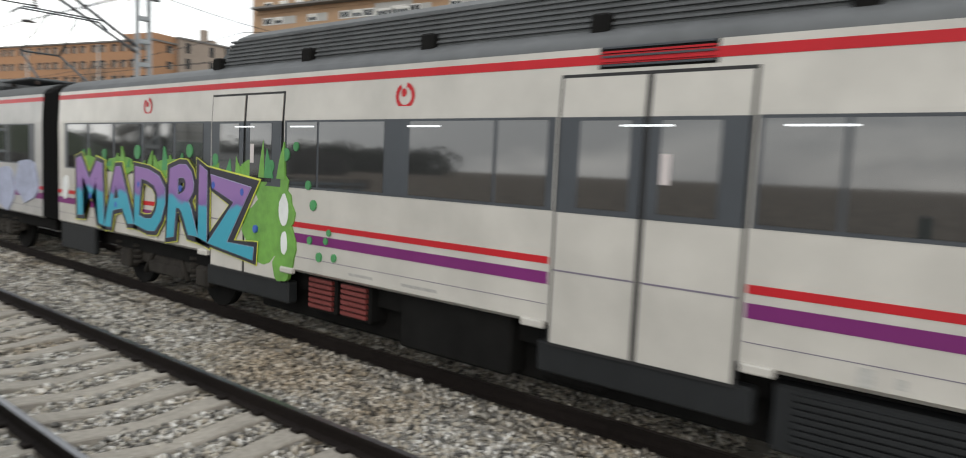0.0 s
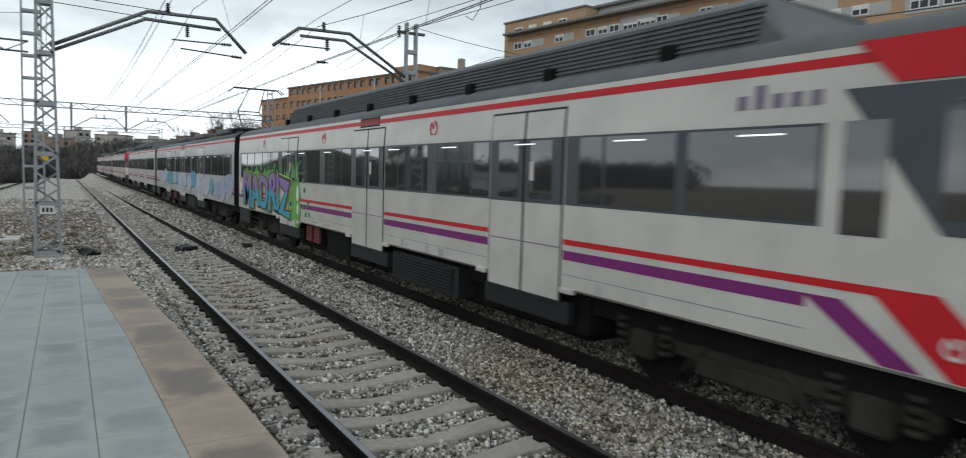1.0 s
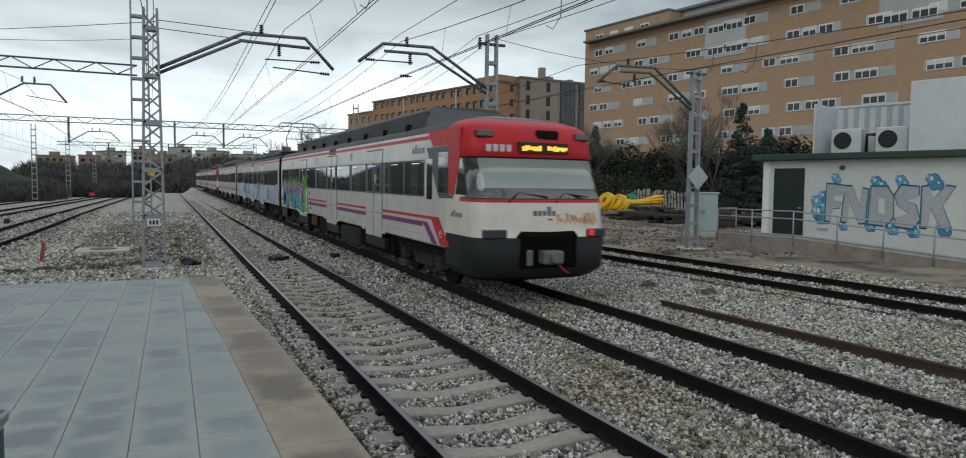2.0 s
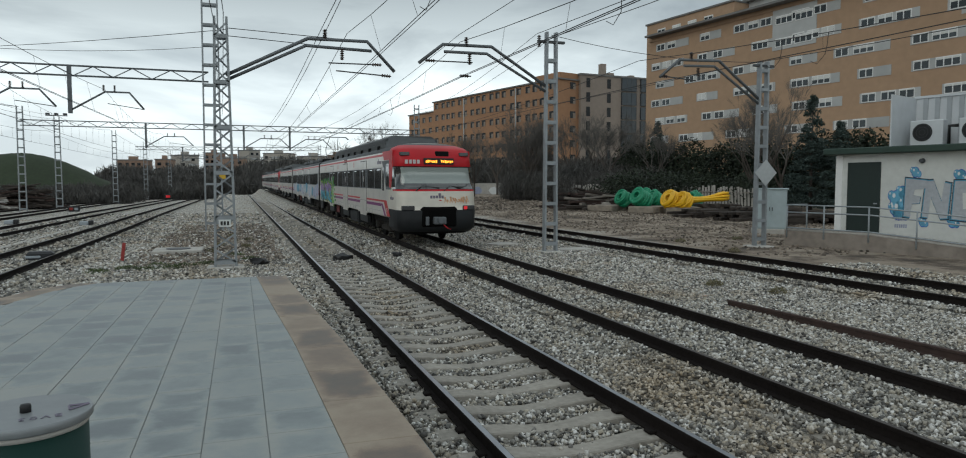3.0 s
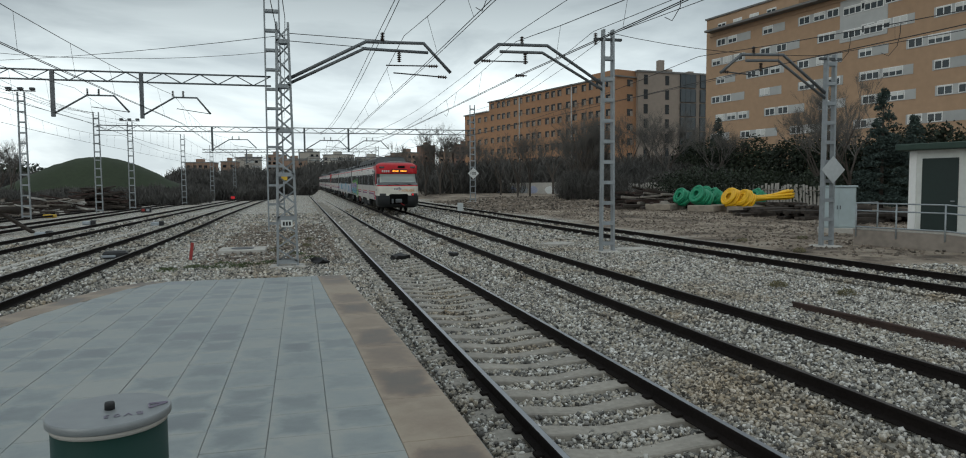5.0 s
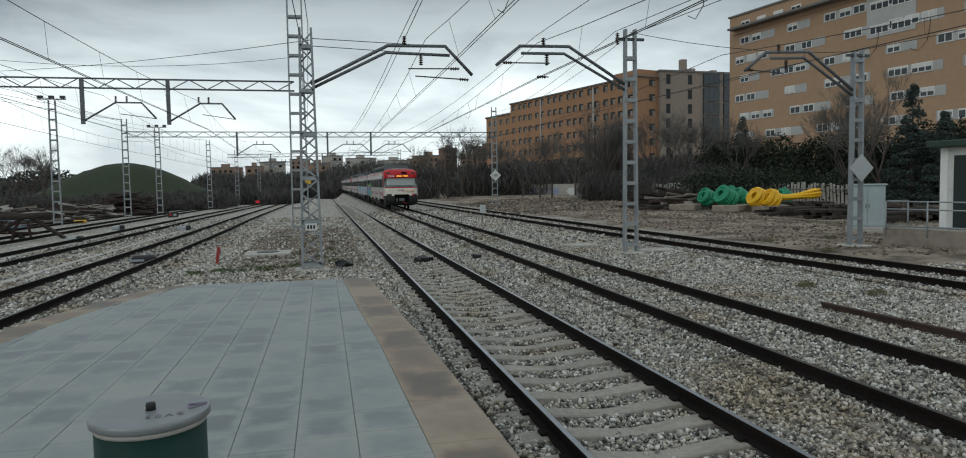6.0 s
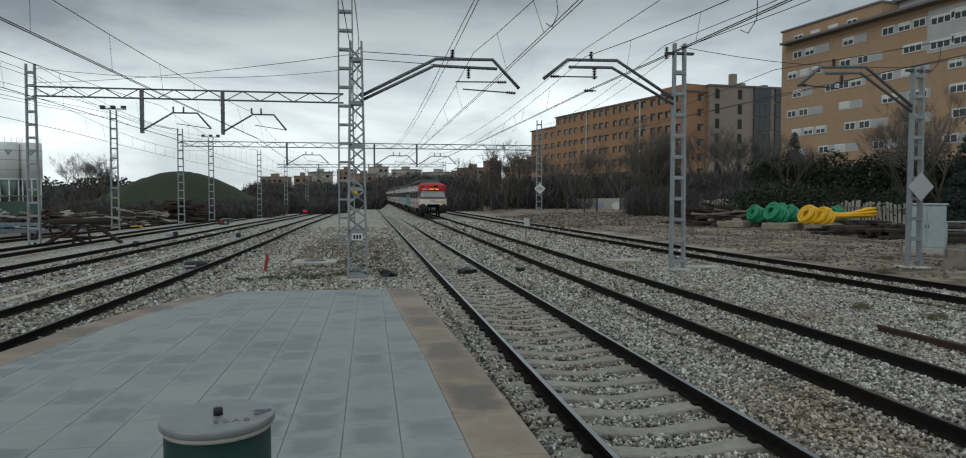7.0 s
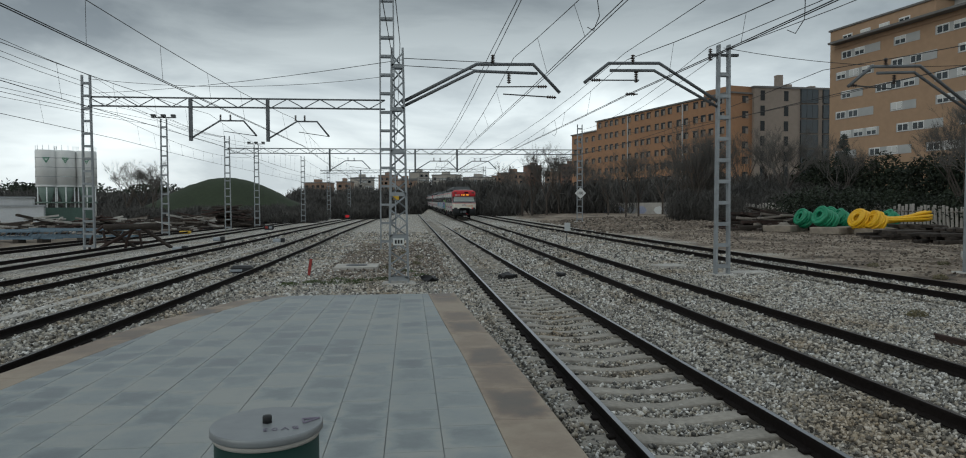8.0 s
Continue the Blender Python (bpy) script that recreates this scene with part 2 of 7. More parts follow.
# Trailer grime, with the dark reflections of a grazing view mixed into the colour.
M_GRIMY_DIM_WHITE = mat("grimy_dim_white_trailer_paint", (0.36, 0.355, 0.345), 0.35, vary=0.22, grain=2.5, stain=0.5)
# Cleaner than the sides; the nose's stronger light is put into this colour too.
M_NOSE_LIT_WHITE = mat("clean_lit_white_cab_paint", (0.60, 0.565, 0.495), 0.34, vary=0.14, grain=2.0, stain=0.35)
M_TRAIN_ROOF = mat("grey_train_roof", (0.085, 0.09, 0.095), 0.6, vary=0.25, grain=4, stain=0.5)
# Gangway rubber; also colours the shade of the coupler recess.
M_GANGWAY_RECESS = mat("black_rubber_and_recess_shade", (0.005, 0.005, 0.005), 0.95, spec=0.05, vary=0.1)
M_FAIRING = mat("sooty_roof_fairing", (0.068, 0.073, 0.076), 0.6, vary=0.25, grain=4, stain=0.5)
M_TRAIN_RED = mat("red_train_paint", (0.45, 0.012, 0.020), 0.42, spec=0.3, vary=0.10, grain=2, stain=0.5)
M_TRAIN_PURPLE = mat("purple_train_stripe", (0.165, 0.018, 0.135), 0.45, spec=0.3, vary=0.10, grain=2, stain=0.5)
M_TRAIN_DARK = mat("black_underframe", (0.009, 0.0088, 0.0086), 0.85, spec=0.1, vary=0.35, grain=5, stain=0.9)
M_TRAIN_GREY = mat("dark_grey_train_panel", (0.045, 0.052, 0.062), 0.4, vary=0.15, grain=4)
M_BUMPER = mat("dark_grey_bumper", (0.015, 0.0165, 0.018), 0.6, spec=0.25, vary=0.2, grain=4)
M_TRAIN_GLASS = mat("tinted_train_glass", (0.030, 0.031, 0.032), 0.04, vary=0.1, spec=1.0, coat=0.7)
M_WINDSCREEN = mat("windscreen_with_blind", (0.29, 0.325, 0.31), 0.10, vary=0.06, grain=1.2, spec=0.6, coat=0.5)
M_RUBBER = mat("black_rubber", (0.012, 0.012, 0.013), 0.6, vary=0.1)
M_LAMP_OFF = mat("grey_lamp_glass", (0.04, 0.042, 0.045), 0.15, vary=0.1)
M_SIGNAL_RED = glow("red_signal_lens", (0.6, 0.02, 0.03), 0.22)
M_AMBER = glow("amber_display_dots", (1.0, 0.33, 0.03), 2.2)
M_RED_GLOW = glow("red_tail_light", (0.7, 0.02, 0.03), 0.35)
M_BAR = mat("grey_violet_marking", (0.16, 0.14, 0.19), 0.5, vary=0.05)
M_BAR_WHITE = mat("pale_marking", (0.55, 0.5, 0.5), 0.5, vary=0.05)
M_ORANGE_TAG = mat("orange_scrawl", (0.62, 0.33, 0.16), 0.5, vary=0.2)


def object_of(name, bm, material, parent=None, label=""):
    """Links a bmesh as one mesh object."""
    me = bpy.data.meshes.new(name)
    bm.to_mesh(me)
    bm.free()
    for m in (material if isinstance(material, (list, tuple)) else [material]):
        me.materials.append(m)
    ob = new(name, me)
    ob.parent = parent
    if label:
        tagged(ob, label)
    return ob


part = object_of


def shared(name, me, parent, m):
    ob = new(name, me)
    ob.parent = parent
    ob.matrix_basis = m
    return ob


def empty(name, m, label, category, group="", kind=""):
    ob = new(name)
    ob.empty_display_size = 0.2
    ob.matrix_basis = m
    return tagged(ob, label, category, group, kind)


def box(bm, x0, x1, y0, y1, z0, z1, bevel=0.0, index=0):
    got = bmesh.ops.create_cube(bm, size=1.0)["verts"]
    for v in got:
        v.co = Vector(((x0 + x1) / 2 + v.co.x * (x1 - x0), (y0 + y1) / 2 + v.co.y * (y1 - y0), (z0 + z1) / 2 + v.co.z * (z1 - z0)))
    faces = list({f for v in got for f in v.link_faces})
    for f in faces:
        f.material_index = index
    if bevel:
        bmesh.ops.bevel(bm, geom=list({ed for v in got for ed in v.link_edges}), offset=bevel, segments=1, affect="EDGES")
    return got


def boxed(x0, x1, y0, y1, z0, z1, bevel=0.0):
    bm = bmesh.new()
    box(bm, x0, x1, y0, y1, z0, z1, bevel)
    return bm


def tube(bm, a, b, r0, r1=None, sides=8, index=0):
    a, b = Vector(a), Vector(b)
    r1 = r0 if r1 is None else r1
    q = (b - a).to_track_quat("Z", "Y").to_matrix()
    rings = []
    for p, r in ((a, r0), (b, r1)):
        rings.append([bm.verts.new(p + q @ Vector((r * math.cos(2 * math.pi * i / sides), r * math.sin(2 * math.pi * i / sides), 0))) for i in range(sides)])
    for i in range(sides):
        f = bm.faces.new((rings[0][i], rings[0][(i + 1) % sides], rings[1][(i + 1) % sides], rings[1][i]))
        f.material_index, f.smooth = index, sides > 6
    for ring, flip in ((rings[0], True), (rings[1], False)):
        f = bm.faces.new(ring[::-1] if flip else ring)
        f.material_index = index


def tubed(points, r, sides=6):
    """One continuous tube along a bent line."""
    bm = bmesh.new()
    pts = [Vector(p) for p in points]
    ways = [(b - a).normalized() for a, b in zip(pts, pts[1:])]
    ways = [ways[0]] + [(a + b).normalized() for a, b in zip(ways, ways[1:])] + [ways[-1]]
    side = ways[0].cross(Vector((0, 0, 1)) if abs(ways[0].z) < 0.9 else Vector((1, 0, 0))).normalized()
    rings = []
    for p, d in zip(pts, ways):
        side = (side - d * side.dot(d)).normalized()
        up = d.cross(side)
        rings.append([bm.verts.new(p + (side * math.cos(2 * math.pi * i / sides) + up * math.sin(2 * math.pi * i / sides)) * r) for i in range(sides)])
    for r0, r1 in zip(rings, rings[1:]):
        for i in range(sides):
            bm.faces.new((r0[i], r0[(i + 1) % sides], r1[(i + 1) % sides], r1[i])).smooth = sides > 4
    bm.faces.new(rings[0][::-1])
    bm.faces.new(rings[-1])
    bmesh.ops.recalc_face_normals(bm, faces=bm.faces[:])
    return bm


def ribbed(points, sides=10):
    """A turned body along a line, from (place, radius) pairs."""
    bm = bmesh.new()
    d = (Vector(points[-1][0]) - Vector(points[0][0])).normalized()
    q = d.to_track_quat("Z", "Y").to_matrix()
    rings = [[bm.verts.new(Vector(p) + q @ Vector((r * math.cos(2 * math.pi * i / sides), r * math.sin(2 * math.pi * i / sides), 0))) for i in range(sides)] for p, r in points]
    for r0, r1 in zip(rings, rings[1:]):
        for i in range(sides):
            bm.faces.new((r0[i], r0[(i + 1) % sides], r1[(i + 1) % sides], r1[i]))
    bm.faces.new(rings[0][::-1])
    bm.faces.new(rings[-1])
    return bm


def angle_bar(bm, a, b, w=0.07, t=0.012):
    """A flat steel bar of width w from a to b."""
    a, b = Vector(a), Vector(b)
    d = (b - a).normalized()
    side = d.cross(Vector((0, 1, 0)) if abs(d.y) < 0.9 else Vector((1, 0, 0))).normalized() * w / 2
    up = d.cross(side).normalized() * t / 2
    ring = [[bm.verts.new(p + s * side + u * up) for s, u in ((-1, -1), (1, -1), (1, 1), (-1, 1))] for p in (a, b)]
    for i in range(4):
        bm.faces.new((ring[0][i], ring[0][(i + 1) % 4], ring[1][(i + 1) % 4], ring[1][i]))
    bm.faces.new(ring[0][::-1])
    bm.faces.new(ring[1])


def smooth(v):
    v = np.clip(v, 0.0, 1.0)
    return v * v * (3 - 2 * v)


GRADE = 0.0077


def ground_z(x, y):
    """The ground's height: level on the near line, a slight climb on the far one, a bank beyond."""
    z = -0.25 + GRADE * np.clip(y, -40, 320) * smooth((np.asarray(x) - 3.2) / 2.0)
    return z + 0.45 * smooth((np.asarray(x) - 15.5) / 8.0) * smooth((np.asarray(y) - 15.0) / 40.0)


# ---- ground ----
def build_ground():
    xs = np.concatenate([-np.geomspace(40, 2500, 22)[::-1], np.arange(-38, 60, 1.0), np.geomspace(61, 2500, 22)])
    ys = np.concatenate([-np.geomspace(30, 2500, 18)[::-1], np.arange(-28, 170, 1.5), np.geomspace(172, 4000, 24)])
    X, Y = np.meshgrid(xs, ys)
    Z = ground_z(X, Y)
    nx, ny = len(xs), len(ys)
    verts = np.stack([X.ravel(), Y.ravel(), Z.ravel()], -1)
    i = np.arange((ny - 1) * nx).reshape(ny - 1, nx)[:, :-1].ravel()
    faces = np.stack([i, i + 1, i + nx + 1, i + nx], -1)
    me = bpy.data.meshes.new("ground")
    me.from_pydata(verts.tolist(), [], faces.tolist())
    me.materials.append(M_GROUND)
    tagged(new("ground", me), "pale grey ballast and brown soil of a railway yard", "ground", kind="structure")


build_ground()

# ---- tracks ----
GAUGE = 1.735
RAIL = [(-0.07, -0.16), (0.07, -0.16), (0.07, -0.145), (0.012, -0.125), (0.012, -0.045), (0.036, -0.035), (0.036, -0.006), (0.028, 0.0), (-0.028, 0.0), (-0.036, -0.006), (-0.036, -0.035), (-0.012, -0.045), (-0.012, -0.125), (-0.07, -0.145)]


def line_at(line, y):
    return float(np.interp(y, [p[0] for p in line], [p[1] for p in line]))


def smooth_line(points, step=4.0):
    ys = np.arange(points[0][0], points[-1][0] + 0.1, step)
    xs = np.interp(ys, [p[0] for p in points], [p[1] for p in points])
    for _ in range(6):
        xs[1:-1] = (xs[:-2] + 2 * xs[1:-1] + xs[2:]) / 4
    return list(zip(ys.tolist(), xs.tolist()))


def rail_mesh(line, offset):
    bm = bmesh.new()
    rings = []
    for y, x in line:
        z = float(ground_z(x, y)) + 0.25
        rings.append([bm.verts.new((x + offset + a, y, z + b)) for a, b in RAIL])
    n = len(RAIL)
    for r0, r1 in zip(rings, rings[1:]):
        for i in range(n):
            f = bm.faces.new((r0[i], r1[i], r1[(i + 1) % n], r0[(i + 1) % n]))
            f.material_index = 1 if i == 7 else 0
    return bm


def sleeper_mesh():
    """A concrete sleeper 2.6 m long, thinner and lower between the rails."""
    bm = bmesh.new()
    rings = []
    for i in range(15):
        x = -1.3 + 2.6 * i / 14
        f = math.cos(min(abs(x) / 0.75, 1.0) * math.pi / 2) ** 2
        top, half = 0.02 - 0.06 * f - 0.03 * max(abs(x) - 1.1, 0) / 0.2, 0.125 - 0.02 * f
        rings.append([bm.verts.new((x, s * (half + d), z)) for s, d, z in ((-1, 0.03, -0.16), (1, 0.03, -0.16), (1, 0.012, top - 0.014), (1, 0.0, top), (-1, 0.0, top), (-1, 0.012, top - 0.014))])
    for r0, r1 in zip(rings, rings[1:]):
        for i in range(6):
            bm.faces.new((r0[i], r1[i], r1[(i + 1) % 6], r0[(i + 1) % 6]))
    bm.faces.new(rings[0])
    bm.faces.new(rings[-1][::-1])
    me = bpy.data.meshes.new("sleeper")
    bm.to_mesh(me)
    bm.free()
    me.materials.append(M_SLEEPER)
    return me


def clip_mesh():
    bm = bmesh.new()
    box(bm, -0.13, -0.05, -0.06, 0.06, 0.0, 0.035, 0.01)
    box(bm, 0.05, 0.13, -0.06, 0.06, 0.0, 0.035, 0.01)
    me = bpy.data.meshes.new("rail_clip")
    bm.to_mesh(me)
    bm.free()
    me.materials.append(M_RAIL_RUST)
    return me


SLEEPER, CLIP = sleeper_mesh(), clip_mesh()
SLEEPER_STEP = 0.63
LINE_NEAR = smooth_line([(-60, 2.94), (400, 2.94)])
LINE_TRAIN = smooth_line([(-60, 6.5), (400, 6.5)])
LINE_RIGHT = smooth_line([(-60, 17.2), (-20, 15.6), (10, 14.15), (20, 13.3), (30, 12.9), (45, 12.3), (60, 11.8), (92, 10.9), (150, 10.3), (300, 10.2)])
LINE_LEFT = smooth_line([(-60, -8.0), (-20, -7.3), (10, -6.75), (20, -6.6), (40, -6.6), (60, -6.95), (120, -6.9), (300, -4.0)])
LINE_LEFT_FAR = smooth_line([(-60, -11.9), (10, -11.65), (40, -11.45), (70, -11.5), (120, -10.8), (300, -7.5)])
LINE_SIDING = smooth_line([(-60, -15.6), (20, -16.0), (45, -16.4), (95, -16.6), (160, -14.5), (260, -10.5)])
LINE_YARD = smooth_line([(-20, -22.5), (42, -21.6), (60, -21.3), (100, -20.4), (170, -17.5), (260, -12.5)])


def track(name, line, label, sleepers=(0, 0), depth=0.0, clips=(0, 0), polished=False):
    base = empty(name, Matrix(), label, "railway track", kind="structure")
    for s in (-1, 1):
        part("rail", rail_mesh(line, s * GAUGE / 2), [M_RAIL_RUST, M_RAIL_TOP if polished else M_RAIL_DULL], base, "dark rusty steel rail with a polished head")
    y, rng = sleepers[0] + 0.27, random.Random(3)
    while y < sleepers[1]:
        x = line_at(line, y)
        z = float(ground_z(x, y)) + 0.25
        shared("sleeper", SLEEPER, base, pose(x, y, z - 0.175 - depth + rng.uniform(-0.008, 0.008), 0, 0, rng.uniform(-0.5, 0.5)))
        if clips[0] < y < clips[1]:
            for s in (-1, 1):
                shared("rail_clip", CLIP, base, pose(x + s * GAUGE / 2, y, z - 0.155))
        y += SLEEPER_STEP
    return base


track("railway_track", LINE_NEAR, "near railway track on grey concrete sleepers in ballast", (1.0 - 16 * SLEEPER_STEP, 110.0), 0.0, (-4, 24), True)
track("railway_track", LINE_TRAIN, "second railway track sunk in grey ballast", (1.0 - 16 * SLEEPER_STEP, 60.0), 0.035)
track("railway_track", LINE_RIGHT, "rusty curving side track in ballast", (2.0 - 13 * SLEEPER_STEP, 60.0), 0.03)
track("railway_track", LINE_LEFT, "railway track beyond the platform in ballast", (4.0 - 16 * SLEEPER_STEP, 70.0), 0.045)
track("railway_track", LINE_LEFT_FAR, "double rails of a far station track")
track("railway_track", LINE_SIDING, "rusty siding track in the yard")
track("railway_track", LINE_YARD, "rusty yard track ending at a buffer stop")

# ---- platform ----
PLATFORM_Z = 0.60
RIGHT_EDGE = [(-60, 1.25), (4.1, 1.10), (7.5, 1.01), (9.7, 0.90), (13.08, 0.76)]
LEFT_EDGE = [(-60, -5.2), (0, -4.6), (7.4, -4.14), (9.8, -3.86), (11.2, -3.52), (12.6, -3.10), (13.08, -2.70)]


def build_platform():
    base = empty("platform", Matrix(), "low station platform paved in grey slabs with brown coping", "platform", kind="structure")
    bm = bmesh.new()
    outline = [(x, y) for y, x in RIGHT_EDGE] + [(x, y) for y, x in reversed(LEFT_EDGE)]
    low = [bm.verts.new((x, y, -0.6)) for x, y in outline]
    high = [bm.verts.new((x, y, PLATFORM_Z - 0.007)) for x, y in outline]
    for i in range(len(outline)):
        j = (i + 1) % len(outline)
        bm.faces.new((low[i], low[j], high[j], high[i]))
    bm.faces.new(high)
    part("platform_body", bm, M_JOINT, base)
    # coping stones along both edges
    def slab(corners, material, name, t=0.06, gap=0.0022, lift=0.0):
        c = Vector((sum(p[0] for p in corners) / 4, sum(p[1] for p in corners) / 4, 0))
        bm = bmesh.new()
        rings = []
        for z, inset in ((PLATFORM_Z - t, gap), (PLATFORM_Z - 0.004, gap), (PLATFORM_Z, gap + 0.003)):
            ring = []
            for x, y in corners:
                d = Vector((x, y, 0)) - c
                ring.append(bm.verts.new((d.x - math.copysign(inset, d.x), d.y - math.copysign(inset, d.y), z + lift)))
            rings.append(ring)
        for r0, r1 in zip(rings, rings[1:]):
            for i in range(4):
                bm.faces.new((r0[i], r0[(i + 1) % 4], r1[(i + 1) % 4], r1[i]))
        bm.faces.new(rings[-1])
        ob = part(name, bm, material, base)
        ob.location = c
        return ob
    rng = random.Random(8)
    for edge, inner, sign in ((RIGHT_EDGE, 0.50, -1), (LEFT_EDGE, 0.42, 1)):
        y = -3.0
        while y < 13.0:
            y1 = min(y + 0.92, 13.08)
            a0, a1 = line_at(edge, y), line_at(edge, y1)
            p = [(a0, y), (a1, y1), (a1 + sign * inner, y1), (a0 + sign * inner, y)]
            slab(p if sign < 0 else p[::-1], M_COPING, "coping_stone", lift=rng.uniform(-0.002, 0.002))
            y = y1
    # paving slabs 0.48 by 0.4 m, in lanes along the platform
    lane = 0
    x = line_at(RIGHT_EDGE, 6.0) - 0.50
    while x > -4.2:
        y, y1 = -2.0, -2.0 + rng.uniform(0.12, 0.48)
        while y < 13.08:
            xr = [min(x, line_at(RIGHT_EDGE, q) - 0.50) for q in (y, y1)]
            xl = [max(x - 0.4, line_at(LEFT_EDGE, q) + 0.42) for q in (y, y1)]
            if lane == 0:
                xr = [line_at(RIGHT_EDGE, q) - 0.50 for q in (y, y1)]
            if xr[0] - xl[0] > 0.05 and xr[1] - xl[1] > 0.02 and y1 - y > 0.05:
                slab([(xr[0], y), (xr[1], y1), (xl[1], y1), (xl[0], y)], M_TILE, "paving_slab", lift=rng.uniform(-0.002, 0.002))
            y, y1 = y1, min(y1 + 0.48, 13.08)
        x -= 0.4
        lane += 1
    bm = boxed(-4.6, 0.7, -58, -2.0, PLATFORM_Z - 0.03, PLATFORM_Z - 0.004)
    part("rear_paving", bm, M_TILE, base)


build_platform()


# ---- train ----
def profile_side(z):
    """Half the train's width at height z."""
    return float(np.interp(z, [0.8, 2.75, 3.28, 3.42, 3.55, 3.66, 3.72], [1.42, 1.42, 1.39, 1.30, 1.10, 0.75, 0.0]))


HULL = [(1.36, 0.88), (1.42, 0.92), (1.42, 1.90), (1.42, 2.75), (1.405, 3.02), (1.39, 3.28), (1.34, 3.36), (1.24, 3.43), (1.08, 3.50), (0.75, 3.57), (0.35, 3.60)]
HULL = [(-a, b) for a, b in HULL] + [(a, b) for a, b in HULL[::-1]]


def hull(y0, y1):
    bm = bmesh.new()
    rings = [[bm.verts.new((x, y, z)) for x, z in HULL] for y in (y0, y1)]
    n = len(HULL)
    for i in range(n):
        f = bm.faces.new((rings[0][i], rings[0][(i + 1) % n], rings[1][(i + 1) % n], rings[1][i]))
        zz = (HULL[i][1] + HULL[(i + 1) % n][1]) / 2
        f.material_index = 1 if zz > 3.30 else (2 if zz < 0.9 else 0)
        f.smooth = 3.3 < zz < 3.69
    bm.faces.new(rings[0][::-1])
    bm.faces.new(rings[1])
    return bm


def side_panel(bm, s, polygon, proud, back=0.03, index=0):
    """A flat panel on the train's side s (-1 or 1) from a polygon of (y, z)."""
    zs = sorted({round(z, 4) for y, z in polygon})
    if len(polygon) == 4 and len(zs) == 2 and zs[0] < 2.70 and zs[1] > 2.80:
        ys = sorted({y for y, z in polygon})
        side_panel(bm, s, rect(ys[0], ys[1], zs[0], 2.75), proud, back, index)
        side_panel(bm, s, rect(ys[0], ys[1], 2.75, zs[1]), proud, back, index)
        return
    flat = len(zs) > 2 and zs[0] < 2.75 < zs[-1]
    width = (lambda z: 1.42) if flat else profile_side
    outer = [bm.verts.new((s * (width(z) + proud), y, z)) for y, z in polygon]
    inner = [bm.verts.new((s * (width(z) - back - (0.05 if flat else 0.0)), y, z)) for y, z in polygon]
    f = bm.faces.new(outer)
    f.material_index = index
    for i in range(len(polygon)):
        j = (i + 1) % len(polygon)
        bm.faces.new((outer[i], outer[j], inner[j], inner[i])).material_index = index
    bmesh.ops.recalc_face_normals(bm, faces=bm.faces[:])


def rect(y0, y1, z0, z1):
    return [(y0, z0), (y1, z0), (y1, z1), (y0, z1)]


def panel(name, s, polygon, proud, material, parent, label="", back=0.03):
    bm = bmesh.new()
    side_panel(bm, s, polygon, proud, back)
    return part(name, bm, material, parent, label)


def ring_mark(bm, s, y, z, r):
    """A round mark with a gap, like a letter C with a dot."""
    x = s * (profile_side(z) + 0.006)
    n = 18
    for i in range(n):
        if i in (3, 4):
            continue
        a0, a1 = 2 * math.pi * i / n, 2 * math.pi * (i + 1) / n
        bm.faces.new([bm.verts.new((x, y + q * math.cos(a), z + q * math.sin(a))) for q, a in ((r, a0), (r, a1), (r * 0.66, a1), (r * 0.66, a0))])
    bm.faces.new([bm.verts.new((x, y + r * (0.12 + 0.28 * math.cos(2 * math.pi * i / 8)), z + r * (0.25 + 0.32 * math.sin(2 * math.pi * i / 8)))) for i in range(8)])


def wheel_mesh():
    bm = bmesh.new()
    tube(bm, (-0.065, 0, 0), (0.065, 0, 0), 0.45, 0.45, 20)
    tube(bm, (-0.10, 0, 0), (-0.065, 0, 0), 0.30, 0.42, 20)
    tube(bm, (0.065, 0, 0), (0.12, 0, 0), 0.16, 0.12, 12)
    me = bpy.data.meshes.new("wheel")
    bm.to_mesh(me)
    bm.free()
    me.materials.append(M_TRAIN_DARK)
    return me


M_TUBE_LIGHT = glow("white_tube_light", (0.9, 0.95, 1.0), 0.7)
WHEEL = wheel_mesh()
M_FAINT = mat("faded_grey_marking", (0.36, 0.355, 0.34), 0.5, vary=0.3, grain=30)
M_BOGIE = mat("dusty_black_bogie", (0.034, 0.031, 0.028), 0.85, spec=0.1, vary=0.4, grain=5, stain=0.9)
M_LOUVRE_RED = mat("red_radiator_grille", (0.15, 0.028, 0.025), 0.6, vary=0.25)


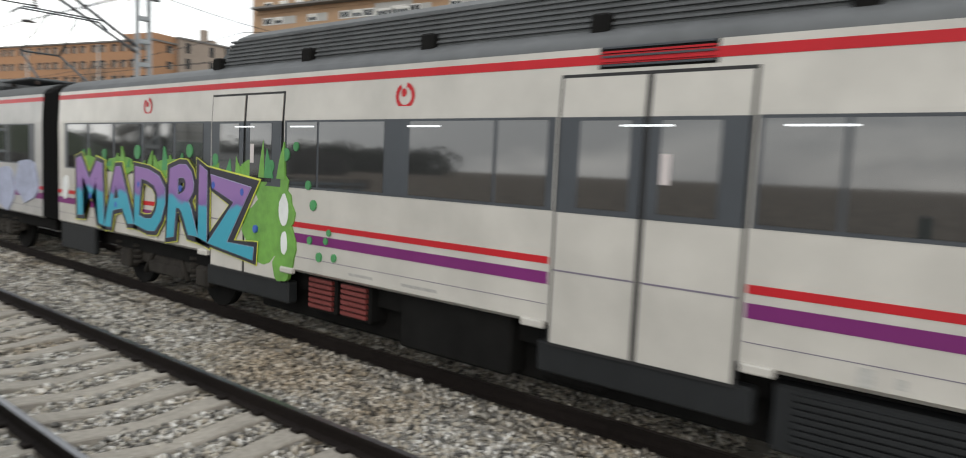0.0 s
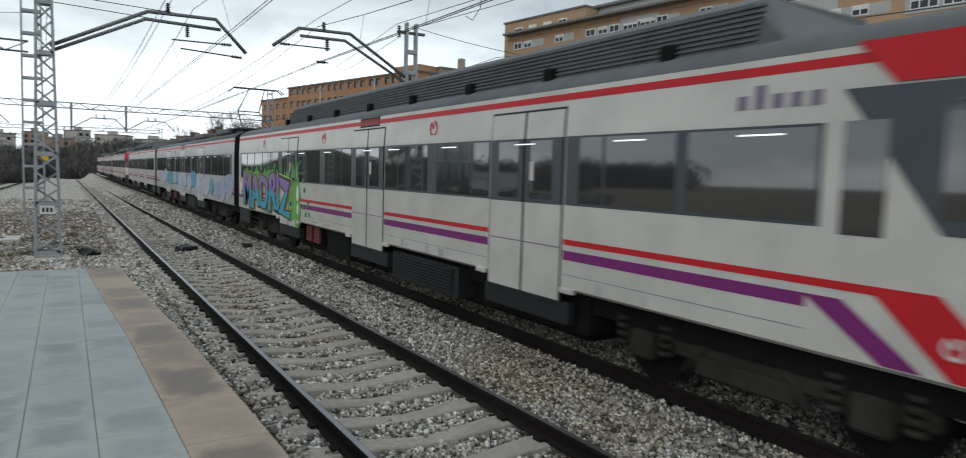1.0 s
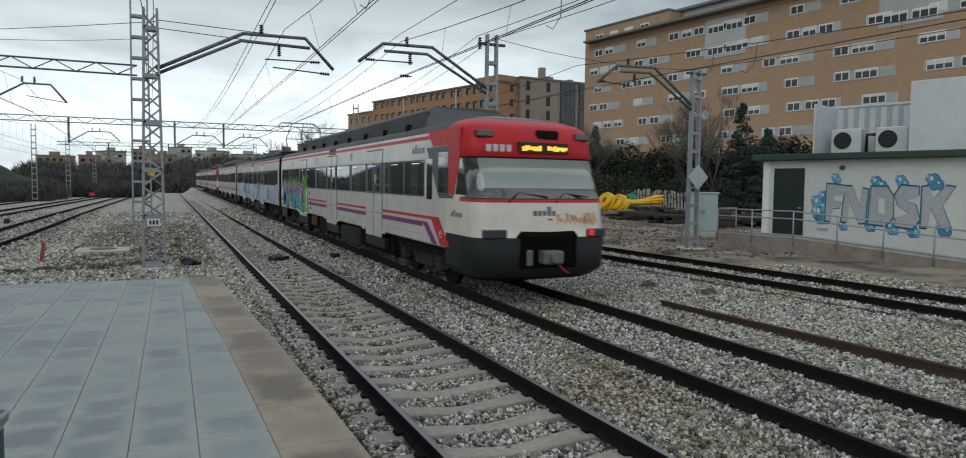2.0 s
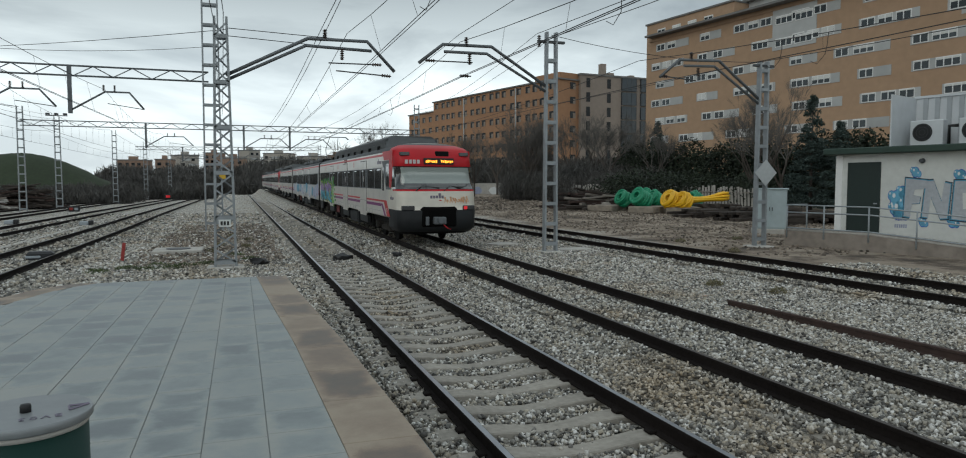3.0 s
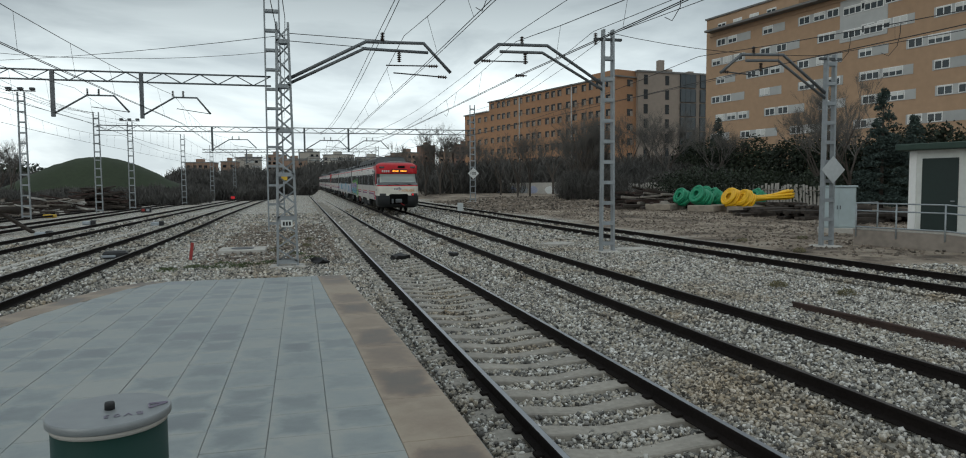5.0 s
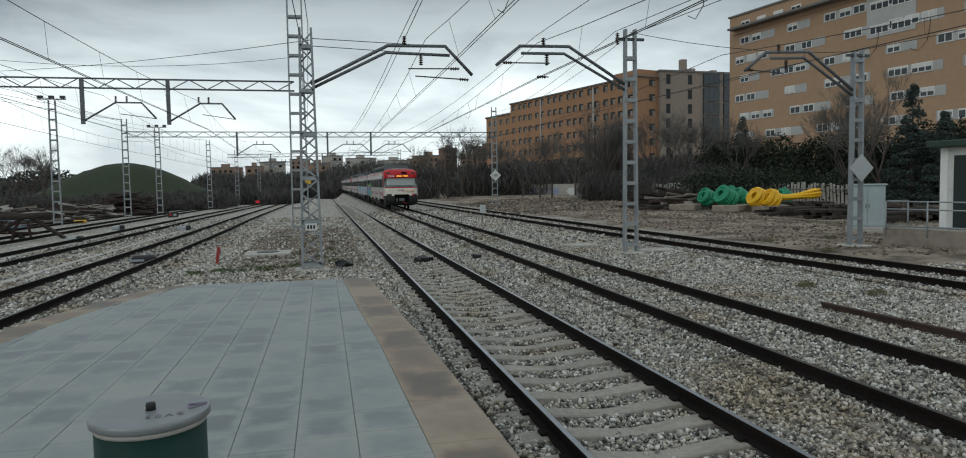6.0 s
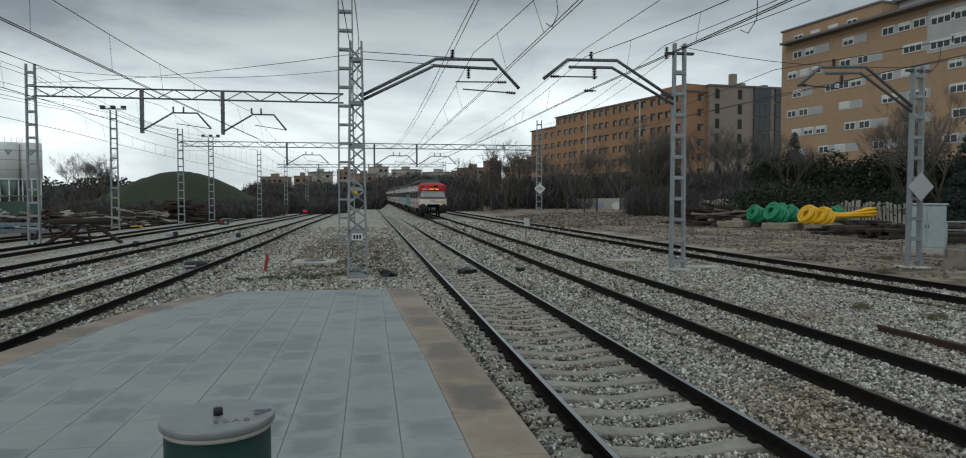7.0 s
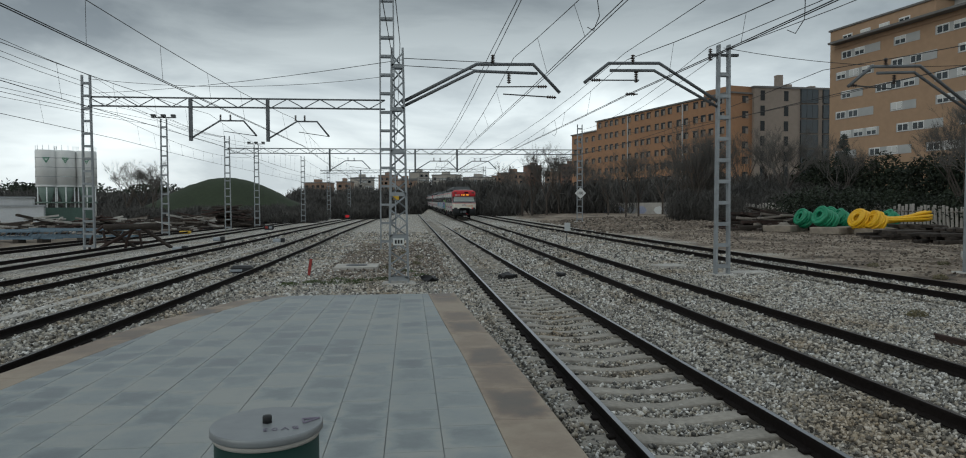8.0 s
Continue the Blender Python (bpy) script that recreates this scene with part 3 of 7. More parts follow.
def bogie(parent, y):
    bm = bmesh.new()
    for s in (-1, 1):
        box(bm, s * 1.02 - 0.07, s * 1.02 + 0.07, y - 1.7, y + 1.7, 0.42, 0.62, 0.03)
        box(bm, s * 1.05 - 0.09, s * 1.05 + 0.09, y - 0.55, y + 0.55, 0.30, 0.50, 0.03)
        for d in (-1.25, 1.25):
            box(bm, s * 1.12 - 0.10, s * 1.12 + 0.10, y + d - 0.17, y + d + 0.17, 0.30, 0.62, 0.04)
            for k in (-0.32, 0.32):
                for q in range(4):
                    tube(bm, (s * 1.12, y + d + k, 0.40 + q * 0.09), (s * 1.12, y + d + k, 0.45 + q * 0.09), 0.085, 0.085, 10)
            tube(bm, (s * 1.1, y + d * 0.55, 0.30), (s * 1.1, y + d * 0.25, 0.80), 0.045, 0.045, 8)
    box(bm, -0.9, 0.9, y - 0.35, y + 0.35, 0.40, 0.86, 0.03)
    frame_part = part("bogie", bm, M_BOGIE, parent, "dusty black bogie frame with coil springs")
    return frame_part


PANES_END = [(23.95, 23.10), (23.02, 22.10), (22.02, 21.10), (21.02, 20.10), (20.02, 19.25)]
PANES_A = [(17.30, 16.72), (16.68, 15.58), (15.20, 14.10), (14.06, 13.50)]
PANES_B = [(11.68, 11.15), (11.11, 9.95), (9.62, 8.52), (8.48, 8.02)]
PANES_C = [(6.02, 5.62), (5.58, 4.55), (4.40, 3.06)]
DOORS = (18.20, 12.57, 7.13)


def louvres(owner, s, y0, y1, z0, z1, n, proud, material):
    x = s * (1.30 + proud)
    for i in range(n):
        z = z0 + (z1 - z0) * (i + 0.5) / n
        h = (z1 - z0) / n * 0.33
        part("slat", boxed(min(x, x - s * 0.06), max(x, x - s * 0.06), y0, y1, z - h, z + h), material, owner)


def dress_side(body, s, doors, bands, panes, cab):
    """Windows, doors, stripes and marks of one side of a car."""
    for y0, y1 in bands:
        panel("window_band", s, rect(y0, y1, 1.905, 2.715), 0.003, M_TRAIN_GREY, body)
    for y1, y0 in panes:
        panel("window", s, rect(y0, y1, 1.935, 2.69), 0.008, M_TRAIN_GLASS, body)
    for yd in doors:
        panel("door_frame", s, rect(yd - 0.83, yd + 0.83, 0.72, 3.07), 0.004, M_RUBBER, body)
        for k in (-1, 1):
            a, b = sorted((yd + k * 0.028, yd + k * 0.80))
            leaf = panel("door", s, rect(a, b, 0.75, 3.04), 0.014, M_TRAIN_WHITE, body, "dirty white sliding door leaf")
            panel("door_band", s, rect(a, b, 1.90, 2.71), 0.017, M_TRAIN_GREY, leaf)
            m0, m1 = sorted((yd + k * 0.13, yd + k * 0.60))
            panel("door_window", s, rect(m0, m1, 1.95, 2.68), 0.021, M_TRAIN_GLASS, leaf)
            panel("door_seam", s, rect(a + 0.01, b - 0.01, 1.385, 1.40), 0.017, M_BAR, leaf)
        panel("sticker", s, rect(yd - 0.22, yd - 0.14, 2.18, 2.42), 0.024, M_BAR_WHITE, body)
        bm = boxed(min(s * 1.25, s * 1.40), max(s * 1.25, s * 1.40), yd - 0.95, yd + 0.95, 0.46, 0.74, 0.02)
        part("door_step", bm, M_BUMPER, body)
        for k in (-1, 1):
            q = yd + k * 0.98
            part("step_bracket", boxed(min(s * 1.40, s * 1.47), max(s * 1.40, s * 1.47), q - 0.12, q + 0.12, 0.86, 0.93, 0.01), M_TRAIN_WHITE, body)
    part("end_skirt", boxed(min(s * 1.30, s * 1.40), max(s * 1.30, s * 1.40), 22.9, 24.35, 0.42, 0.90, 0.03), M_BUMPER, body)
    edges = [24.4] + [d for yd in doors for d in (yd + 0.86, yd - 0.86)] + [3.1 if cab else 0.0]
    for y1, y0 in zip(edges[::2], edges[1::2]):
        panel("red_stripe", s, rect(y0, y1, 1.435, 1.50), 0.004, M_TRAIN_RED, body)
        panel("purple_stripe", s, rect(y0, y1, 1.255, 1.365), 0.004, M_TRAIN_PURPLE, body)
        panel("skirt_seam", s, rect(y0, y1, 1.075, 1.082), 0.002, M_BAR, body)
    panel("upper_red_stripe", s, rect(2.6 if cab else 0.0, 24.4, 3.14, 3.22), 0.004, M_TRAIN_RED, body)
    for yd in (20.9, 15.3, 9.77):
        bm = bmesh.new()
        ring_mark(bm, s, yd, 2.95, 0.14)
        part("round_mark", bm, M_TRAIN_RED, body, "small red round mark")
    bm = bmesh.new()
    side_panel(bm, s, rect(12.05, 13.05, 3.10, 3.28), 0.003)
    vent = part("vent_grille", bm, M_TRAIN_DARK, body, "dark slatted vent grille")
    for i in range(5):
        z = 3.118 + i * 0.036
        panel("slat", s, rect(12.07, 13.03, z, z + 0.016), 0.016, M_TRAIN_GREY if i not in (1, 3) else M_TRAIN_RED, vent)
    for y, w, h in ((10.9, 0.10, 0.13), (10.7, 0.06, 0.07), (9.9, 0.13, 0.14), (9.4, 0.16, 0.12), (15.0, 0.5, 0.03), (15.9, 0.4, 0.03), (5.6, 0.14, 0.12), (4.9, 0.10, 0.10)):
        panel("placard", s, rect(y - w / 2, y + w / 2, 0.99 - h / 2, 0.99 + h / 2), 0.003, M_FAINT, body)
    for y in (17.0, 15.0, 11.3, 9.2, 5.2, 3.6) + tuple(doors):
        panel("interior_light", s, rect(y - 0.22, y + 0.22, 2.632, 2.645), 0.024, M_TUBE_LIGHT, body)


def underframe(body, s):
    bm = bmesh.new()
    box(bm, min(s * 0.3, s * 1.28), max(s * 0.3, s * 1.28), 13.9, 15.4, 0.28, 0.88, 0.03)
    part("equipment_box", bm, M_TRAIN_DARK, body)
    bm = bmesh.new()
    box(bm, min(s * 0.3, s * 1.33), max(s * 0.3, s * 1.33), 9.0, 11.5, 0.30, 0.80, 0.02)
    louvres(part("louvred_box", bm, M_BUMPER, body, "dark grey louvred equipment box"), s, 9.15, 11.35, 0.36, 0.76, 8, 0.06, M_BUMPER)
    for y in (16.15, 16.75):
        bm = bmesh.new()
        box(bm, min(s * 0.9, s * 1.26), max(s * 0.9, s * 1.26), y - 0.26, y + 0.26, 0.42, 0.86, 0.02)
        louvres(part("radiator_grille", bm, M_TRAIN_DARK, body, "faded red radiator grille"), s, y - 0.22, y + 0.22, 0.46, 0.84, 6, 0.0, M_LOUVRE_RED)
    for y0, y1 in ((12.9, 13.6), (6.0, 8.4)):
        part("equipment_box", boxed(min(s * 0.4, s * 1.22), max(s * 0.4, s * 1.22), y0, y1, 0.34, 0.88, 0.03), M_TRAIN_DARK, body)


def roof_fairing(body, y0, y1):
    bm = bmesh.new()
    prof = [(-1.12, 3.44), (-0.99, 3.90), (-0.80, 4.00), (0.80, 4.00), (0.99, 3.90), (1.12, 3.44)]
    rings = [[bm.verts.new((x, y0 + d if z > 3.8 else y0, z)) for x, z in prof] for d in (0.5,)] + [[bm.verts.new((x, y1 - 0.5 if z > 3.8 else y1, z)) for x, z in prof]]
    n = len(prof)
    for i in range(n):
        bm.faces.new((rings[0][i], rings[0][(i + 1) % n], rings[1][(i + 1) % n], rings[1][i]))
    bm.faces.new(rings[0][::-1])
    bm.faces.new(rings[1])
    bmesh.ops.recalc_face_normals(bm, faces=bm.faces[:])
    fairing = part("roof_fairing", bm, M_FAIRING, body, "long dark grey slatted roof fairing")
    for s in (-1, 1):
        for i in range(7):
            z = 3.52 + i * 0.054
            x = s * (1.12 - (z - 3.44) * 0.29 + 0.025)
            part("slat", boxed(min(x, x - s * 0.06), max(x, x - s * 0.06), y0 + 0.35, y1 - 0.35, z, z + 0.022), M_TRAIN_ROOF, fairing)
    y = y0 + 1.4
    while y < y1:
        for s in (-1, 1):
            part("bracket", boxed(s * 1.13 - 0.06, s * 1.13 + 0.06, y - 0.09, y + 0.09, 3.40, 3.62, 0.02), M_TRAIN_DARK, fairing)
        y += 2.05


# nose: height, front edge, half width, material of the front, of the corner, of the side
NOSE = [(0.38, 0.42, 1.20), (0.46, 0.20, 1.30), (0.60, 0.02, 1.40), (1.20, 0.0, 1.42), (1.22, 0.05, 1.42), (1.40, 0.06, 1.42), (1.87, 0.14, 1.42), (1.93, 0.15, 1.42), (1.95, 0.19, 1.41), (2.14, 0.274, 1.408),
        (2.70, 0.52, 1.40), (2.73, 0.49, 1.41), (3.06, 0.60, 1.40), (3.30, 0.72, 1.37), (3.40, 0.92, 1.30), (3.50, 1.25, 1.08), (3.58, 1.74, 0.70)]
NOSE_MATERIALS = [M_TRAIN_DARK, M_BUMPER, M_NOSE_LIT_WHITE, M_TRAIN_RED, M_TRAIN_GLASS, M_WINDSCREEN, M_TRAIN_GREY, M_TRAIN_ROOF]
NOSE_BANDS = [(0, 0, 0), (1, 1, 1), (1, 1, 1), (1, 1, 1), (2, 2, 2), (2, 2, 2), (3, 3, 2), (1, 1, 2), (4, 4, 2), (5, 4, 2), (1, 1, 3), (3, 3, 3), (3, 3, 3), (3, 3, 3), (3, 3, 3), (7, 7, 7)]


def nose_mesh(back):
    bm = bmesh.new()
    rings = []
    for z, yf, hw in NOSE:
        r = min(0.42, hw * 0.4)
        half = [(hw, back), (hw, max(1.0, yf + r + 0.05) if yf + r < back else back - 0.01)]
        for i in range(6):
            a = math.pi / 2 * i / 5
            half.append((hw - r + r * math.cos(a), yf + r - r * math.sin(a)))
        half += [(hw * 0.35, yf - 0.03), (0.0, yf - 0.04)]
        half = [(x, min(y, back)) for x, y in half]
        ring = half + [(-x, y) for x, y in half[-2::-1]]
        rings.append([bm.verts.new((x, y, z)) for x, y in ring])
    n = len(rings[0])
    for k, (r0, r1) in enumerate(zip(rings, rings[1:])):
        for i in range(n - 1):
            f = bm.faces.new((r0[i], r1[i], r1[i + 1], r0[i + 1]))
            d = min(i, n - 2 - i)
            f.material_index = NOSE_BANDS[k][2 if d < 1 else (1 if d < 5 else 0)]
            f.smooth = d >= 1 and NOSE[k + 1][0] - NOSE[k][0] > 0.05
    bm.faces.new(rings[-1])
    bmesh.ops.recalc_face_normals(bm, faces=bm.faces[:])
    return bm


def cab(body):
    front = part("cab_front", nose_mesh(1.75), NOSE_MATERIALS, body, "red, white and dark grey driver's cab end")
    # destination display with unreadable glowing writing
    part("display", boxed(-0.42, 0.66, 0.44, 0.62, 2.80, 3.02, 0.01), M_RUBBER, body, "black destination display with amber writing")
    rng = random.Random(4)
    x = -0.36
    while x < 0.60:
        w = rng.uniform(0.035, 0.055)
        if abs(x - 0.10) > 0.05:
            part("lit_bar", boxed(x, x + w, 0.425, 0.45, 2.855 + rng.choice((0, 0.02)), 2.955 - rng.choice((0, 0.02)), 0.004), M_AMBER, body)
        x += w + 0.018
    for i in range(4):
        part("number_bar", boxed(-1.08 + i * 0.14, -0.98 + i * 0.14, 0.50, 0.56, 2.82, 2.96, 0.01), M_BAR_WHITE, body)
    for s in (-1, 1):
        part("upper_lamp", boxed(s * 1.07 - 0.17, s * 1.07 + 0.17, 0.585, 0.85, 3.10, 3.23, 0.02), M_LAMP_OFF, body)
        bm = boxed(s * 1.08 - 0.22, s * 1.08 + 0.22, 0.0 + 0.02, 0.3, 1.215, 1.375, 0.02)
        lamp = part("headlamp", bm, M_LAMP_OFF, body, "rectangular headlamp under a dark cover")
        if s > 0:
            part("tail_light", boxed(0.90, 1.02, -0.005, 0.03, 1.24, 1.35, 0.008), M_RED_GLOW, lamp, "lit red tail light")
    part("camera_box", boxed(0.02, 0.52, 0.58, 0.9, 3.06, 3.27, 0.03), M_TRAIN_DARK, body)
    # coupler recess, a solid block whose black colour is its shade, and coupler
    bm = boxed(-0.66, 0.66, -0.06, 0.25, 0.60, 1.34, 0.09)
    part("recess_shade_block", bm, M_GANGWAY_RECESS, body)
    bm = bmesh.new()
    box(bm, -0.24, 0.18, -0.30, -0.02, 0.74, 0.99, 0.03)
    tube(bm, (-0.02, -0.36, 0.87), (-0.02, -0.25, 0.87), 0.10, 0.12, 12)
    box(bm, -0.5, -0.38, -0.12, -0.05, 0.70, 1.0, 0.02)
    part("coupler", bm, M_ARM, body, "grey steel coupler head")
    part("red_hose", tubed([(0.10, -0.24, 0.72), (0.25, -0.20, 0.60), (0.38, -0.12, 0.55)], 0.02), M_TRAIN_RED, body)
    # wipers
    for x0, x1 in ((-0.55, 0.05), (0.45, 0.95)):
        bm = tubed([(x0 - 0.25, 0.10, 1.88), (x0, 0.22, 2.05), (x1, 0.16, 1.98)], 0.016)
        part("wiper", bm, M_RUBBER, body)
    # plain marks in place of the operator's name, and a round mark
    for i, (a, h) in enumerate(((-0.30, 0.10), (-0.20, 0.10), (-0.10, 0.10), (0.0, 0.18), (0.10, 0.10))):
        part("mark_bar", boxed(a, a + 0.075, 0.055, 0.12, 1.62, 1.62 + h, 0.006), M_BAR, body)
    bm = bmesh.new()
    for i in range(16):
        a0, a1 = 2 * math.pi * i / 16, 2 * math.pi * (i + 1) / 16
        bm.faces.new([bm.verts.new((0.05 + q * math.cos(a), 0.045, 1.49 + q * math.sin(a))) for q, a in ((0.085, a0), (0.085, a1), (0.045, a1), (0.045, a0))])
    part("round_mark", bm, M_TRAIN_RED, body)
    bm = bmesh.new()
    rng = random.Random(12)
    x = 0.20
    while x < 1.05:
        z0, z1 = 1.44 + rng.uniform(0, 0.05), 1.58 + rng.uniform(0, 0.12)
        tube(bm, (x, 0.045, z0), (x + rng.uniform(-0.03, 0.08), 0.05, z1), 0.013, 0.013, 5)
        tube(bm, (x, 0.045, z1), (x + 0.08, 0.05, z0 + 0.05), 0.013, 0.013, 5)
        x += 0.10
    part("scrawl", bm, M_ORANGE_TAG, body, "pale orange illegible scrawl")
    for s in (-1, 1):
        panel("red_panel", s, [(2.80, 3.30), (1.0, 3.30), (1.0, 2.75), (1.30, 1.97), (1.58, 2.0), (1.58, 2.98), (2.50, 2.98)], 0.004, M_TRAIN_RED, body)
        panel("dark_panel", s, [(2.88, 2.96), (1.575, 2.96), (1.575, 1.98), (1.30, 1.96), (1.36, 1.91), (2.12, 1.91)], 0.005, M_TRAIN_GREY, body)
        panel("cab_window", s, rect(1.60, 2.14, 2.02, 2.93), 0.010, M_TRAIN_GLASS, body)
        panel("side_glass", s, [(0.62, 2.0), (1.22, 2.0), (1.0, 2.68), (0.9, 2.70)], -0.004, M_TRAIN_GLASS, body)
        panel("end_window", s, rect(2.52, 2.86, 1.86, 2.72), 0.006, M_TRAIN_GLASS, body)
        panel("red_stripe_bend", s, [(2.62, 1.50), (2.10, 1.50), (1.50, 0.93), (2.0, 0.93)], 0.006, M_TRAIN_RED, body)
        bm = bmesh.new()
        ring_mark(bm, s, 1.98, 1.16, 0.085)
        bmesh.ops.translate(bm, verts=bm.verts, vec=(s * 0.005, 0, 0))
        part("round_mark", bm, M_BAR_WHITE, body, "small white round mark")
        panel("stripe_end", s, rect(2.5, 3.1, 1.435, 1.50), 0.005, M_TRAIN_RED, body)
        panel("purple_stripe_bend", s, [(3.12, 1.365), (2.80, 1.365), (2.18, 0.93), (2.48, 0.93)], 0.005, M_TRAIN_PURPLE, body)
        for i, h in enumerate((0.12, 0.12, 0.12, 0.20, 0.12)):
            panel("mark_bar", s, rect(3.06 + i * 0.175, 3.17 + i * 0.175, 2.86, 2.86 + h), 0.006, M_BAR, body)
            panel("mark_bar", s, rect(0.85 + i * 0.12, 0.93 + i * 0.12, 1.56, 1.56 + h * 0.7), 0.006, M_BAR, body)
        for i in range(4):
            panel("number_bar", s, rect(1.55 + i * 0.17, 1.66 + i * 0.17, 3.06, 3.21), 0.007, M_BAR_WHITE, body)
    return front


def motor_car(parent):
    body = part("car_body", hull(1.70, 24.4), [M_TRAIN_WHITE, M_TRAIN_ROOF, M_TRAIN_DARK], parent, "dirty white motor car with red and purple stripes")
    for s in (-1, 1):
        dress_side(body, s, DOORS, [(19.05, 24.1), (13.42, 17.35), (7.98, 11.72), (3.02, 6.28)], PANES_END + PANES_A + PANES_B + PANES_C, True)
        underframe(body, s)
    roof_fairing(body, 3.6, 19.6)
    cab(body)
    for y in (3.9, 20.9):
        b = bogie(body, y)
    part("underfloor", boxed(-1.15, 1.15, 1.2, 24.3, 0.62, 0.90), M_TRAIN_DARK, body)
    # Added filler between the bogies, keeps light from passing under the car.
    part("underfloor_filler", boxed(-1.0, 1.0, 6.2, 18.4, 0.22, 0.64, 0.03), M_TRAIN_DARK, body)
    wheels_of(parent, 0.0, 1)
    return body


def wheels_of(parent, y0, turn, at=(3.9, 20.9)):
    for y in at:
        for d in (-1.25, 1.25):
            for s in (-1, 1):
                shared("wheel", WHEEL, parent, pose(s * 0.84, y0 + turn * (y + d), 0.45, 0, 0, 0 if s > 0 else 180))


def trailer_car(parent):
    body = part("car_body", hull(0.0, 24.4), [M_GRIMY_DIM_WHITE, M_TRAIN_ROOF, M_TRAIN_DARK], parent, "dirty white trailer car sprayed with pale blue paint")
    for s in (-1, 1):
        dress_side(body, s, DOORS, [(19.05, 24.1), (13.42, 17.35), (7.98, 11.72), (0.4, 6.28)], PANES_END + PANES_A + PANES_B + PANES_C + [(3.0, 2.0), (1.9, 0.7)], False)
        underframe(body, s)
    for y in (3.9, 20.9):
        bogie(body, y)
    part("underfloor", boxed(-1.15, 1.15, 0.1, 24.3, 0.62, 0.90), M_TRAIN_DARK, body)
    # Same added filler, darkens the gap below the trailer by blocking light.
    part("underfloor_filler", boxed(-1.0, 1.0, 6.2, 18.4, 0.22, 0.64, 0.03), M_TRAIN_DARK, body)
    for y in (6.0, 12.0, 18.0):
        part("roof_box", boxed(-0.75, 0.75, y - 1.4, y + 1.4, 3.62, 3.86, 0.06), M_TRAIN_ROOF, body)
    # raised current collector
    base = part("pantograph", boxed(-0.8, 0.8, 2.6, 4.4, 3.74, 3.80, 0.02), M_DARK_STEEL, body, "raised dark steel current collector")
    for s in (-1, 1):
        for y in (2.7, 4.2):
            bm = bmesh.new()
            tube(bm, (s * 0.6, y, 3.66), (s * 0.6, y, 3.80), 0.06, 0.05, 8)
            part("insulator", bm, M_CERAMIC, base)
        for u, v, r0, r1 in (((s * 0.55, 2.8, 3.80), (s * 0.42, 4.3, 4.55), 0.03, 0.025), ((s * 0.42, 4.3, 4.55), (s * 0.30, 2.9, 5.30), 0.025, 0.02)):
            bm = bmesh.new()
            tube(bm, u, v, r0, r1, 6)
            part("arm", bm, M_DARK_STEEL, base)
    bm = bmesh.new()
    tube(bm, (-0.42, 4.3, 4.55), (0.42, 4.3, 4.55), 0.025, 0.025, 6)
    part("knee_bar", bm, M_DARK_STEEL, base)
    for y in (2.75, 3.05):
        part("contact_strip", tubed([(-1.05, y, 5.18), (-0.85, y, 5.34), (0.85, y, 5.34), (1.05, y, 5.18)], 0.022), M_DARK_STEEL, base)
    return body


def copy_car(body, parent, m):
    c = copy_thing(body, m)
    c.parent = parent
    return c


M_GRAFFITI_OUT = mat("black_spray_outline", (0.02, 0.018, 0.03), 0.5, vary=0.2)
M_GRAFFITI_YELLOW = mat("yellow_green_spray", (0.55, 0.58, 0.08), 0.5, vary=0.25)
M_GRAFFITI_GREEN = mat("green_spray", (0.13, 0.31, 0.055), 0.5, vary=0.3, stain=1.5)
M_GRAFFITI_DGREEN = mat("dark_green_spray", (0.05, 0.24, 0.085), 0.5, vary=0.3)
M_GRAFFITI_WHITE = mat("white_spray", (0.68, 0.70, 0.70), 0.5, vary=0.12)
M_GRAFFITI_BLUE = mat("blue_spray", (0.04, 0.10, 0.42), 0.5, vary=0.25)
M_GRAFFITI_CYAN = mat("cyan_spray", (0.07, 0.25, 0.37), 0.5, vary=0.3, stain=1.2)
M_GRAFFITI_PALE = mat("pale_blue_spray", (0.31, 0.34, 0.46), 0.5, vary=0.3, stain=1.2)
M_GRAFFITI_AQUA = mat("aqua_spray", (0.13, 0.36, 0.52), 0.5, vary=0.3, stain=2.5)
M_GRAFFITI_GREY = mat("silver_spray", (0.40, 0.42, 0.45), 0.45, vary=0.2)


